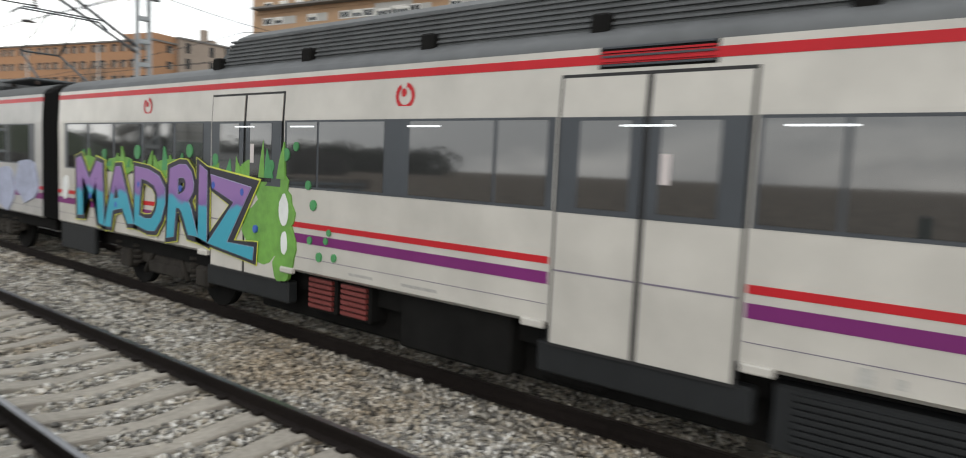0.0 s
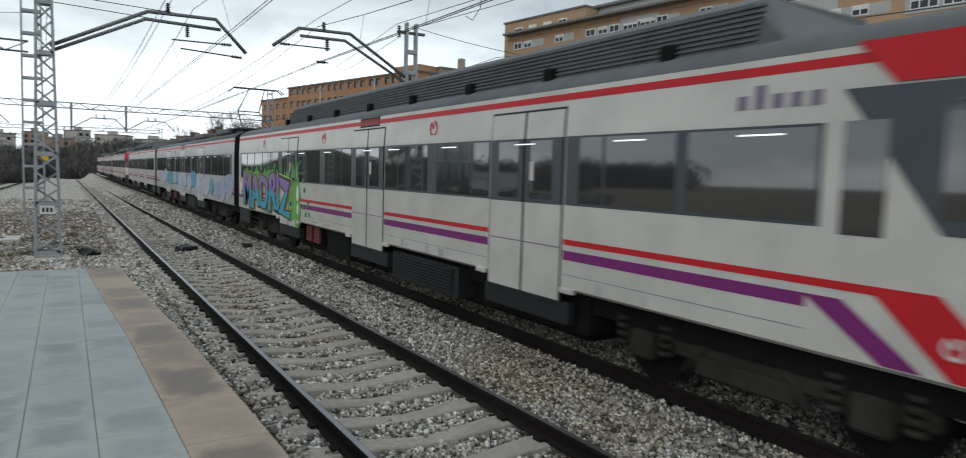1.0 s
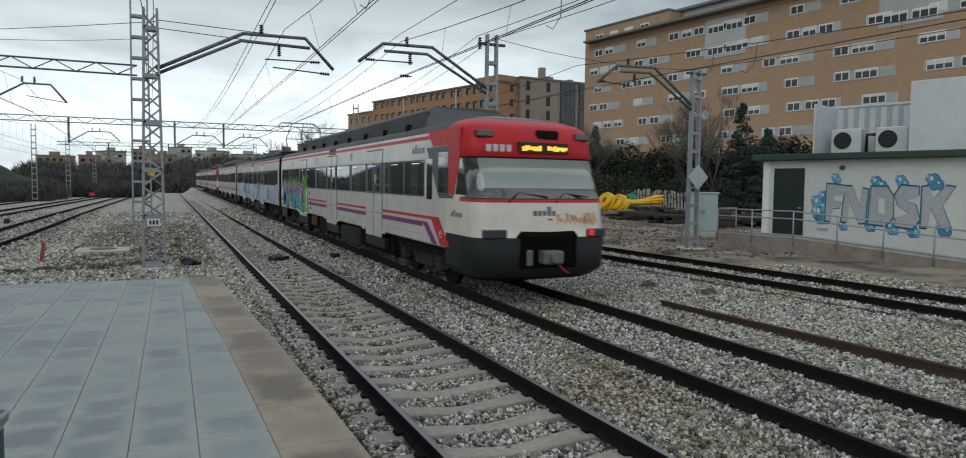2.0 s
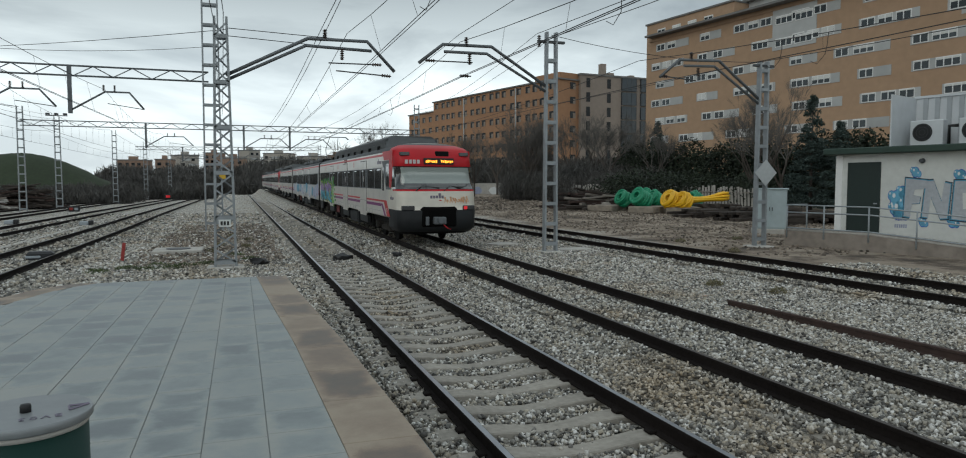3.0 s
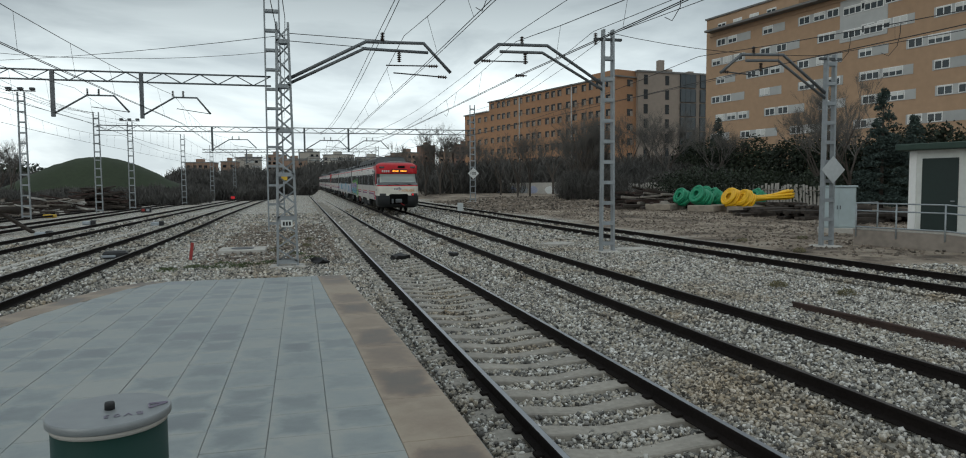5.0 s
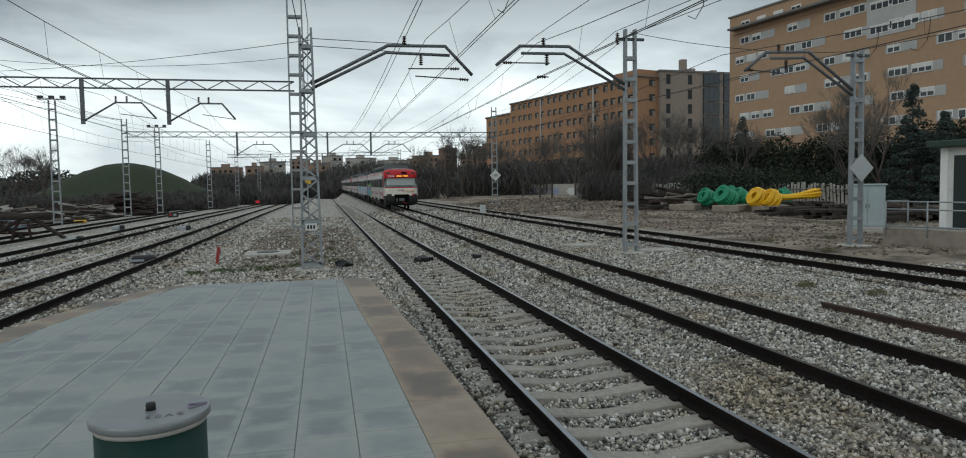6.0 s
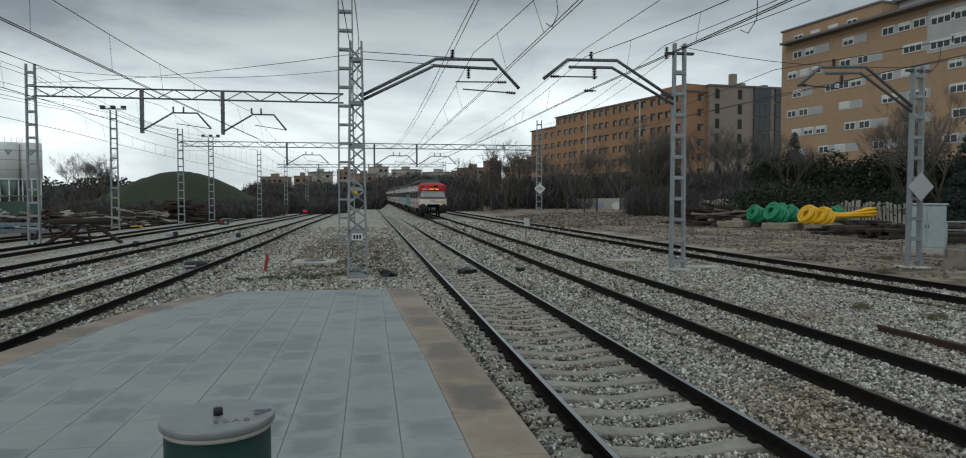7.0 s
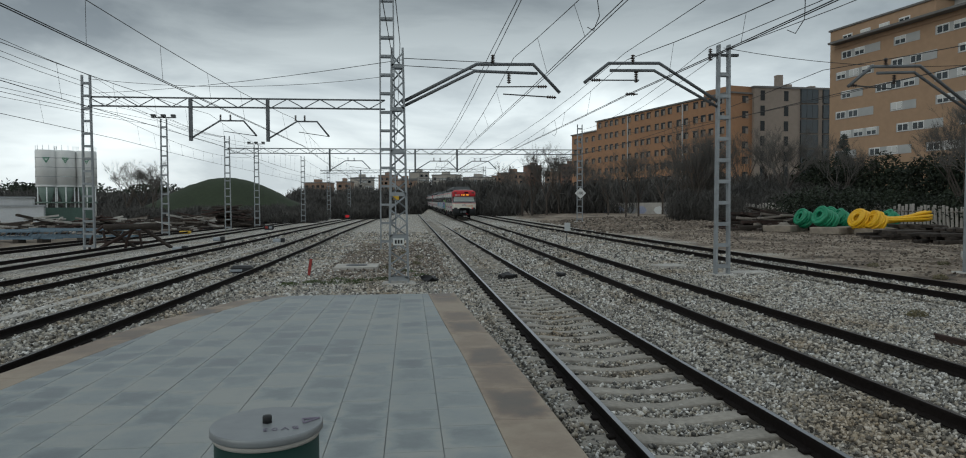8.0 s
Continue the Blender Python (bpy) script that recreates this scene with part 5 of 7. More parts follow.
    # cross wires from mast to mast
    wire(sagging((-1.4, 40, 9.6), (-17.9, 41, 9.4), 0.5), 0.012)
    wire(sagging((-0.3, 22.4, 6.9), (-17.9, 41, 8.6), 0.2), 0.010)
    wire(sagging((10.2, 22.0, 7.4), (18.6, 21.3, 6.85), 0.25), 0.010)
    # slack jumper loops hanging from the carrying wires
    for line, spans, y, off, z_msg, sag in ((LINE_TRAIN, right, 12.0, 0.54, 6.82, 1.1), (LINE_TRAIN, right, 33.0, 0.38, 6.82, 1.1), (LINE_NEAR, right, 12.6, 0.39, 7.0, 1.1), (LINE_RIGHT, right, 14.0, 0.52, 6.6, 1.0), (LINE_RIGHT, right, 15.5, 0.51, 6.6, 1.0)):
        i = next(k for k in range(5) if spans[k] <= y < spans[k + 1])
        f = (y - spans[i]) / (spans[i + 1] - spans[i])
        x0, x1 = line_at(line, spans[i]), line_at(line, spans[i + 1])
        za, zb = [z_msg + float(ground_z(line_at(line, q), q)) + 0.25 for q in (spans[i], spans[i + 1])]
        x, z = x0 + (x1 - x0) * f + off, za + (zb - za) * f - 4 * sag * f * (1 - f)
        wire([(x, y, z), (x + 0.08, y + 0.10, z - 0.25), (x + 0.16, y + 0.25, z - 0.5), (x + 0.10, y + 0.45, z - 0.72), (x + 0.02, y + 0.6, z - 0.62)], 0.008, "slack dark jumper wire")


build_wires()


# ---- buildings ----
M_BRICK_ORANGE = mat("orange_brown_brick", (0.385, 0.255, 0.162), 0.85, vary=0.14, grain=1.2, stain=0.06)
M_BRICK_RED = mat("reddish_brick", (0.345, 0.19, 0.105), 0.85, vary=0.14, grain=1.2, stain=0.06)
M_BRICK_GREY = mat("grey_brown_brick", (0.27, 0.225, 0.19), 0.85, vary=0.14, grain=1.2, stain=0.06)
M_BAND = mat("pale_grey_window_band", (0.40, 0.405, 0.40), 0.7, vary=0.14, grain=0.8, stain=0.2, per_object=0.5)
M_FRAME = mat("white_window_frame", (0.76, 0.76, 0.75), 0.5, vary=0.06)
M_PANE = mat("dark_house_window", (0.034, 0.042, 0.046), 0.10, vary=0.35, spec=0.45, per_object=0.9)
M_PANE_DARK = mat("black_house_window", (0.010, 0.012, 0.014), 0.25, vary=0.3, spec=0.2, per_object=0.8)
M_BLIND = mat("half_lowered_white_blind", (0.60, 0.60, 0.58), 0.6, vary=0.1, per_object=0.4)
M_ROOF = mat("grey_roof", (0.16, 0.155, 0.15), 0.8, vary=0.2)
M_GLASS_BAY = mat("blue_grey_glazed_bay", (0.03, 0.042, 0.052), 0.14, vary=0.25, spec=0.3, per_object=0.6)


def polar(az, dist, z=0.0):
    """A place at a bearing in degrees from the track's direction, at a distance from the platform's end."""
    return Vector((dist * math.sin(radians(az)), dist * math.cos(radians(az)), z))


def box_mesh(name, x0, x1, y0, y1, z0, z1, material):
    bm = boxed(x0, x1, y0, y1, z0, z1)
    me = bpy.data.meshes.new(name)
    bm.to_mesh(me)
    bm.free()
    me.materials.append(material)
    return me


def window_kind(w, h, blind):
    """The shared meshes of one window: frame, pane, mullion bars and a blind, facing -y."""
    n = 2 if w < 1.7 else 3
    return (box_mesh("window", 0, w, -0.06, 0.02, 0, h, M_FRAME), box_mesh("pane", 0.09, w - 0.09, -0.075, -0.05, 0.09, h - 0.09, M_PANE),
            box_mesh("mullion", -0.05, 0.05, -0.09, -0.06, 0.05, h - 0.05, M_FRAME), box_mesh("blind", 0.10, w - 0.10, -0.083, -0.06, h * blind, h - 0.09, M_BLIND), [w * (i + 1) / n for i in range(n - 1)])


def place_window(kind, parent, m):
    frame_mesh, pane_mesh, bar_mesh, blind_mesh, bars = kind
    ob = shared("window", frame_mesh, parent, m)
    shared("pane", pane_mesh, ob, Matrix())
    shared("blind", blind_mesh, ob, Matrix())
    for x in bars:
        shared("mullion", bar_mesh, ob, pose(x, 0, 0))


def along(origin, towards):
    """A frame with x along the facade and -y out of it."""
    d = (Vector(towards) - Vector(origin))
    d.z = 0
    return Matrix.Translation(origin) @ Matrix.Rotation(math.atan2(d.y, d.x), 4, "Z")


WINDOWS = [window_kind(1.69, 1.08, b) for b in (0.82, 0.12, 0.55)] + [window_kind(2.5, 1.08, b) for b in (0.72, 0.5)]


def big_block():
    """The long orange brick block: facade along the line, storeys of 2.9 m."""
    p0 = polar(32.45, 117.0)
    d = Vector((math.sin(radians(170.0)), math.cos(radians(170.0)), 0))
    ob = empty("apartment_building", along(p0, p0 + d), "long orange brick apartment block with pale window bands", "building", "apartment blocks")
    L, D, top = 92.0, 16.0, 25.2
    part("wall", boxed(0, L, 0, D, -1.0, top), M_BRICK_ORANGE, ob)
    part("upper_wall", boxed(0, 17.5, 0.01, D - 0.01, top, 28.0), M_BRICK_ORANGE, ob)
    part("upper_wall", boxed(17.5, L, 3.0, D - 0.02, top, 28.2), M_BAND, ob)
    part("roof", boxed(17.0, L + 0.5, 2.2, D + 0.4, 28.2, 28.55), M_ROOF, ob)
    part("roof", boxed(-0.2, 17.6, -0.2, D + 0.2, 28.0, 28.25), M_ROOF, ob)
    part("canopy", boxed(1.2, L, -1.6, 2.9, 25.75, 26.05), M_ROOF, ob, "long grey terrace canopy")
    part("parapet", boxed(0.8, L, -0.15, 0.05, top, top + 0.55), M_BRICK_ORANGE, ob)
    for i in range(10):
        part("chimney", boxed(18 + i * 7.2, 19.3 + i * 7.2, 8, 9.2, 28.5, 30.0), M_BRICK_ORANGE if i % 2 else M_FRAME, ob)
    band_long, band_short = box_mesh("window_band", 0, 6.9, -0.04, 0.02, 0.12, 1.28, M_BAND), box_mesh("window_band", 0, 4.0, -0.04, 0.02, 0.12, 1.28, M_BAND)
    panel_high = box_mesh("bay_panel", 0, 6.4, -0.05, 0.02, 0, 5.3, M_BAND)
    rng = random.Random(2)
    rows = [8.85 + 2.9 * i for i in range(6)]
    for r, z in enumerate(rows):
        x = 2.2 if r % 2 else 1.2
        k = r
        while x < L - 7:
            short = k % 3 == 0
            w = 4.0 if short else 6.9
            shared("window_band", band_short if short else band_long, ob, pose(x, 0, z))
            q = x + 0.25
            while q + 1.75 < x + w:
                wide = rng.random() < 0.30 and q + 2.6 < x + w
                me = WINDOWS[rng.choice((3, 4))] if wide else WINDOWS[rng.choice((0, 0, 1, 2))]
                place_window(me, ob, pose(q, -0.03, z + 0.19))
                q += (2.75 if wide else 1.85) + rng.choice((0.2, 0.45, 1.0))
            x += w + rng.choice((2.2, 2.8))
            k += 1
    for x in (24.0, 47.0, 60.0):
        shared("bay_panel", panel_high, ob, pose(x, -0.02, 20.0))
        for dz in (0.4, 3.3):
            for q in (0.5, 3.4):
                place_window(WINDOWS[3], ob, pose(x + q, -0.07, 20.0 + dz))
    for i in range(20):
        place_window(WINDOWS[i % 3], ob, pose(18.5 + i * 3.4, 2.97, top + 0.9))
    for i in range(4):
        place_window(WINDOWS[i % 3], ob, pose(2.5 + i * 3.2, -0.02, top + 0.7))
    return ob


def red_block():
    c0 = polar(25.5, 140.0)
    c1 = polar(15.27, 180.0)
    ob = empty("apartment_building", along(c1, c0), "reddish brick apartment block with rows of small windows", "building", "apartment blocks")
    L = (c1 - c0).length
    part("wall", boxed(0, L, 0, 15.0, -1.0, 23.4), M_BRICK_RED, ob)
    part("wing_wall", boxed(-14.0, 0, 0.5, 14.5, -1.0, 21.2), M_BRICK_RED, ob)
    part("roof", boxed(-0.3, L + 0.3, -0.3, 15.3, 23.4, 23.7), M_ROOF, ob)
    part("roof", boxed(-14.3, -0.3, 0.2, 14.8, 21.2, 21.5), M_ROOF, ob)
    part("stair_tower", boxed(L - 8.0, L - 0.2, 0.4, 12.0, 23.7, 24.9), M_BRICK_RED, ob)
    glass, sill = box_mesh("window", 0, 1.4, -0.08, 0.02, 0.2, 1.55, M_PANE_DARK), box_mesh("sill_panel", 0.75, 1.42, -0.10, 0.02, 0.18, 1.2, M_BRICK_GREY)

    def small_window(m):
        shared("sill_panel", sill, shared("window", glass, ob, m), Matrix())

    rng = random.Random(6)
    for r in range(8):
        z = 1.2 + 2.9 * r
        x = 1.0
        while x < L - 2:
            small_window(pose(x, 0, z))
            x += 2.35 if int(x / 2.35) % 3 else 3.1
        for x in (-12.5, -9.5, -6.5, -3.2):
            if r < 7:
                small_window(pose(x, 0.5, z))
        for y in (3.0, 9.5):
            small_window(pose(L, y, z, 0, 0, 90))
    for x in (14.5, 35.0):
        part("downpipe", tubed([(x, -0.12, 0.0), (x, -0.12, 23.2)], 0.16, 8), M_BAND, ob, "pale grey downpipe")
    return ob


def brown_block():
    ob = empty("apartment_building", along((65.5, 127.0, 0), (84.0, 128.5, 0)), "grey-brown brick block with a glazed corner bay", "building", "apartment blocks")
    part("wall", boxed(0, 20.0, 0, 15.0, -1.0, 24.6), M_BRICK_GREY, ob)
    part("roof", boxed(-0.2, 20.2, -0.2, 15.2, 24.6, 24.95), M_ROOF, ob)
    for x, h in ((8.2, 28.2), (10.2, 26.4), (15.5, 26.2)):
        part("chimney", boxed(x, x + 1.2, 5, 6.2, 24.9, h), M_BRICK_GREY, ob)
    plain = box_mesh("window", 0, 0.9, -0.05, 0.02, 0, 1.9, M_PANE_DARK)
    pane = box_mesh("glazed_bay", 0, 3.7, -0.30, 0.02, 0, 2.62, M_GLASS_BAY)
    bar = box_mesh("glazing_bar", -0.06, 0.06, -0.34, -0.29, 0, 2.62, M_DARK_STEEL)
    for r in range(8):
        z = 1.9 + 2.9 * r
        for x in (1.3, 6.3):
            shared("window", plain, ob, pose(x, 0, z))
        for x in (9.8, 14.6):
            bay = shared("glazed_bay", pane, ob, pose(x, 0, z - 0.3))
            for q in (0.06, 1.25, 2.45, 3.64):
                shared("glazing_bar", bar, bay, pose(q, 0, 0))


def town():
    """Distant apartment blocks on the rise beyond the yard."""
    rng = random.Random(17)
    walls = [mat("distant_brick", (0.20, 0.115, 0.085), 0.9, vary=0.1, grain=0.3, stain=0.05), mat("distant_render", (0.36, 0.335, 0.30), 0.9, vary=0.1, grain=0.3, stain=0.05), mat("distant_tan_brick", (0.255, 0.17, 0.125), 0.9, vary=0.1, grain=0.3, stain=0.05)]
    pane = box_mesh("window", 0, 1.8, -0.2, 0.1, 0, 1.6, M_PANE_DARK)
    strip = box_mesh("balcony_strip", 0, 5.0, -0.3, 0.1, 0, 1.3, M_BAND)
    az = -8.5
    while az < 15.5:
        d = rng.uniform(400, 520)
        el = float(np.interp(az, [-10, -5, -1, 6, 15], [1.5, 1.8, 2.35, 2.6, 3.2])) + rng.uniform(-0.4, 0.4)
        top = 2.25 + d * math.tan(radians(el))
        w = rng.uniform(8, 17)
        p = polar(az, d, 0)
        q = polar(az + 1.0, d + rng.uniform(-6, 6), 0)
        ob = empty("apartment_building", along(p, q), "distant apartment block on the hillside", "building", "distant town blocks")
        k = rng.randrange(3)
        part("wall", boxed(0, w, 0, 12, -2, top), walls[k], ob)
        part("roof", boxed(-0.3, w + 0.3, -0.3, 12.3, top, top + 0.6), M_ROOF, ob)
        part("roof_hut", boxed(w * 0.35, w * 0.6, 3, 8, top + 0.6, top + 2.6), walls[k], ob)
        for r in range(4):
            z = top - 3.0 * (r + 1)
            x = 1.2
            while x < w - 2.5:
                if k == 1 and x + 5 < w and rng.random() < 0.5:
                    shared("balcony_strip", strip, ob, pose(x, 0, z))
                    x += 5.8
                else:
                    shared("window", pane, ob, pose(x, 0, z))
                    x += rng.choice((3.2, 4.0))
        az += math.degrees(w / d) + rng.choice((0.05, 0.2, 0.5))


big_block()
red_block()
brown_block()
town()

# ---- hut with ramp, cabinet ----
M_HUT = mat("off_white_render", (0.60, 0.61, 0.585), 0.8, vary=0.10, grain=5, stain=0.7, bump=0.08)
M_HUT_ROOF = mat("dark_green_roof_edge", (0.022, 0.045, 0.034), 0.6, vary=0.2)
M_HUT_DOOR = mat("dark_green_door", (0.012, 0.024, 0.021), 0.5, vary=0.15)
M_SCREEN = mat("white_corrugated_screen", (0.56, 0.58, 0.60), 0.45, vary=0.1, grain=3, stain=0.5)
M_SCREEN_B = mat("grey_corrugated_rib", (0.36, 0.38, 0.40), 0.5, vary=0.1, grain=3, stain=0.5)
M_RAILING = mat("grey_painted_railing", (0.30, 0.33, 0.35), 0.5, 0.2, vary=0.15)
M_CABINET = mat("blue_grey_cabinet", (0.38, 0.45, 0.47), 0.5, vary=0.12, grain=3, stain=1.0)
M_RAMP = mat("stained_ramp_concrete", (0.25, 0.215, 0.185), 0.9, vary=0.3, grain=4, stain=0.9, bump=0.2)


def build_hut():
    o = Vector((21.9, 20.9, 0.0))
    u = Vector((0.30, -0.954, 0.0)).normalized()
    m = along(o, o + u)
    # x runs along the wall, +y is into the hut
    hut = empty("equipment_hut", m, "low white equipment hut with a green roof edge and graffiti", "hut")
    part("wall", boxed(0, 15, 0, 4.2, -0.4, 3.42), M_HUT, hut)
    part("corner_post", boxed(-0.03, 0.22, -0.035, 0.2, 0.0, 3.40), M_FRAME, hut)
    part("roof", boxed(-0.35, 15.3, -0.45, 4.6, 3.42, 3.66, 0.03), M_HUT_ROOF, hut)
    door = part("door", boxed(0.42, 1.62, -0.04, 0.03, 0.5, 3.12, 0.01), M_HUT_DOOR, hut, "dark green closed steel door")
    part("door_handle", boxed(1.42, 1.54, -0.10, -0.04, 1.55, 1.60, 0.01), M_GALV, door)
    bm = bmesh.new()
    tube(bm, (3.0, -0.16, 3.12), (3.0, 0.0, 3.12), 0.07, 0.09, 10)
    part("wall_lamp", bm, M_DARK_STEEL, hut)
    # plant screen and cooling units on the roof
    screen = empty("roof_plant_screen", m @ pose(0, 0, 3.66), "white corrugated screen round roof machinery", "screen")
    part("screen_panel", boxed(1.75, 5.4, 2.5, 2.56, 0, 1.95), M_SCREEN, screen)
    part("screen_panel", boxed(1.70, 1.75, 0.4, 2.56, 0, 1.95), M_SCREEN, screen)
    part("screen_box", boxed(5.05, 12.0, 0.25, 3.4, 0, 2.45, 0.02), M_SCREEN, screen, "tall plain white enclosure")
    for i in range(9):
        part("rib", boxed(2.0 + i * 0.40, 2.16 + i * 0.40, 2.46, 2.50, 0.02, 1.93), M_SCREEN_B, screen)
    for i in range(4):
        part("rib", boxed(1.66, 1.70, 0.6 + i * 0.5, 0.85 + i * 0.5, 0.02, 1.93), M_SCREEN_B, screen)
    part("top_rail", boxed(1.65, 5.4, 2.44, 2.6, 1.93, 2.02), M_SCREEN, screen)
    for x in (2.55, 4.15):
        unit = empty("cooling_unit", m @ pose(x, 1.35, 3.66), "white cooling unit with a round black fan", "cooling unit", "cooling units on the roof")
        part("casing", boxed(-0.55, 0.55, 0.0, 0.45, 0.06, 1.0, 0.03), M_SCREEN, unit)
        bm = bmesh.new()
        tube(bm, (-0.12, -0.02, 0.55), (-0.12, 0.02, 0.55), 0.33, 0.33, 24)
        fan = part("fan", bm, M_RUBBER, unit)
        bm = bmesh.new()
        for r in (0.1, 0.2, 0.3):
            for i in range(16):
                a0, a1 = 2 * math.pi * i / 16, 2 * math.pi * (i + 1) / 16
                tube(bm, (-0.12 + r * math.cos(a0), -0.035, 0.55 + r * math.sin(a0)), (-0.12 + r * math.cos(a1), -0.035, 0.55 + r * math.sin(a1)), 0.007, 0.007, 4)
        part("fan_guard", bm, M_DARK_STEEL, fan)
        part("foot", boxed(-0.45, 0.45, 0.1, 0.35, 0.0, 0.06), M_DARK_STEEL, unit)
    pipe = object_of("pipe", tubed([(3.25, 1.5, 0.1), (3.25, 1.5, 0.75), (3.55, 1.5, 0.75)], 0.06, 8), M_RUBBER)
    pipe.matrix_basis = m @ pose(0, 0, 3.66)
    tagged(pipe, "bent black insulated pipe between the cooling units", "pipe")
    # wall painting: silver letters that cannot be read, drawn as plain shapes
    art = empty("wall_graffiti", m @ pose(0, -0.012, 0), "silver and blue graffiti sprayed on the white hut wall", "graffiti")
    rng = random.Random(31)
    def flat(poly, y, material, name):
        bm = bmesh.new()
        bm.faces.new([bm.verts.new((2.45 + (a - 2.45) * 0.66, y, b)) for a, b in poly])
        part(name, bm, material, art)
    for x, z, r in ((2.05, 1.75, 0.34), (2.2, 1.35, 0.38), (1.95, 1.40, 0.24), (2.35, 2.0, 0.25), (2.95, 2.72, 0.2), (5.1, 2.55, 0.26), (5.4, 2.45, 0.2), (6.3, 2.6, 0.24), (3.4, 0.95, 0.18), (4.8, 1.0, 0.22), (5.9, 0.95, 0.24), (6.9, 0.9, 0.25), (8.3, 1.0, 0.26), (7.8, 2.6, 0.3)):
        for k, (dx, dz, q) in enumerate(((0, 0, 1.0), (0.9, -0.35, 0.62), (-0.8, 0.4, 0.55))):
            cx, cz, b = x + dx * r, z + dz * r, r * q
            disc = lambda f, u, v: [(cx + u * b + f * b * math.cos(2 * math.pi * i / 16), cz + v * b + f * b * math.sin(2 * math.pi * i / 16)) for i in range(16)]
            flat(disc(1.0, 0, 0), -0.0004 * k, M_GRAFFITI_BLUE, "blue_bubble")
            flat(disc(0.86, -0.02, 0.03), -0.0014 - 0.0004 * k, M_GRAFFITI_AQUA if rng.random() < 0.6 else M_GRAFFITI_CYAN, "bubble_fill")
            flat(disc(0.24, -0.4, 0.4), -0.0026 - 0.0004 * k, M_GRAFFITI_WHITE, "bubble_light")
    letters = [[(2.45, 1.15), (2.75, 1.12), (2.85, 1.6), (3.2, 1.62), (3.25, 1.85), (2.9, 1.9), (2.95, 2.1), (3.5, 2.15), (3.55, 2.42), (2.5, 2.5)],
               [(3.35, 1.15), (3.65, 1.12), (3.75, 1.85), (4.2, 1.1), (4.55, 1.12), (4.65, 2.3), (4.35, 2.35), (4.25, 1.7), (3.85, 2.42), (3.5, 2.4)],
               [(4.75, 1.1), (5.6, 1.05), (5.95, 1.35), (5.9, 2.1), (5.6, 2.4), (4.85, 2.4)],
               [(6.05, 1.05), (6.9, 1.0), (7.2, 1.3), (7.0, 1.8), (6.5, 1.95), (7.1, 2.1), (7.1, 2.4), (6.3, 2.45), (6.0, 2.1), (6.2, 1.75), (6.7, 1.5), (6.1, 1.35)],
               [(7.3, 1.05), (7.6, 1.05), (7.7, 1.7), (8.2, 1.05), (8.6, 1.1), (8.2, 1.8), (8.7, 2.4), (8.3, 2.45), (7.8, 2.0), (7.6, 2.45), (7.3, 2.4)]]
    for poly in letters:
        c = (sum(p[0] for p in poly) / len(poly), sum(p[1] for p in poly) / len(poly))
        grow = lambda f, g: [(c[0] + (a - c[0]) * f + (0.0), c[1] + (b - c[1]) * g) for a, b in poly]
        flat(grow(1.13, 1.10), -0.004, M_GRAFFITI_OUT, "letter_outline")
        flat(grow(1.08, 1.05), -0.006, M_GRAFFITI_CYAN, "letter_shadow")
        flat(grow(1.0, 1.0), -0.008, M_GRAFFITI_GREY, "letter_shape")
    flat([(5.25, 1.45), (5.55, 1.45), (5.5, 2.0), (5.2, 2.0)], -0.010, M_HUT, "letter_gap")
    for row, z in enumerate((0.98, 0.72)):
        for i in range(6):
            flat([(2.0 + i * 0.11, z), (2.07 + i * 0.11, z), (2.07 + i * 0.11, z + 0.13), (2.0 + i * 0.11, z + 0.13)], -0.002, M_GRAFFITI_PALE, "illegible_bar")
    # ramp with landing and railing
    ramp = empty("access_ramp", m, "stained concrete access ramp with a grey railing", "ramp")
    bm = bmesh.new()
    prof = [(-1.2, 0.50), (2.0, 0.48), (9.5, -0.12), (9.5, -0.6), (-1.2, -0.6)]
    r0 = [bm.verts.new((x, -1.55, z)) for x, z in prof]
    r1 = [bm.verts.new((x, -0.002, z)) for x, z in prof]
    for i in range(5):
        bm.faces.new((r0[i], r0[(i + 1) % 5], r1[(i + 1) % 5], r1[i]))
    bm.faces.new(r0[::-1])
    bm.faces.new(r1)
    bmesh.ops.recalc_face_normals(bm, faces=bm.faces[:])
    part("ramp_body", bm, M_RAMP, ramp)
    part("kerb", tubed([(-1.2, -1.52, 0.53), (2.0, -1.52, 0.51), (9.4, -1.52, -0.08)], 0.05, 6), M_CONCRETE, ramp)
    top = lambda x: float(np.interp(x, [-1.2, 2.0, 9.5], [0.5, 0.48, -0.12]))
    for x in (-1.1, 0.35, 1.95, 3.5, 5.0, 6.5, 8.0, 9.2):
        part("post", tubed([(x, -1.58, top(x) - 0.25), (x, -1.58, top(x) + 1.0)], 0.03, 8), M_RAILING, ramp)
    for h in (1.0, 0.72, 0.12):
        part("rail_bar", tubed([(-1.1, -1.58, 0.5 + h), (2.0, -1.58, 0.48 + h), (9.2, -1.58, top(9.2) + h)], 0.026, 8), M_RAILING, ramp)
    part("rail_bar", tubed([(-1.1, -1.58, 1.5), (-1.1, -0.1, 1.5)], 0.026, 8), M_RAILING, ramp)
    part("post", tubed([(-1.1, -0.1, 0.4), (-1.1, -0.1, 1.5)], 0.03, 8), M_RAILING, ramp)


build_hut()


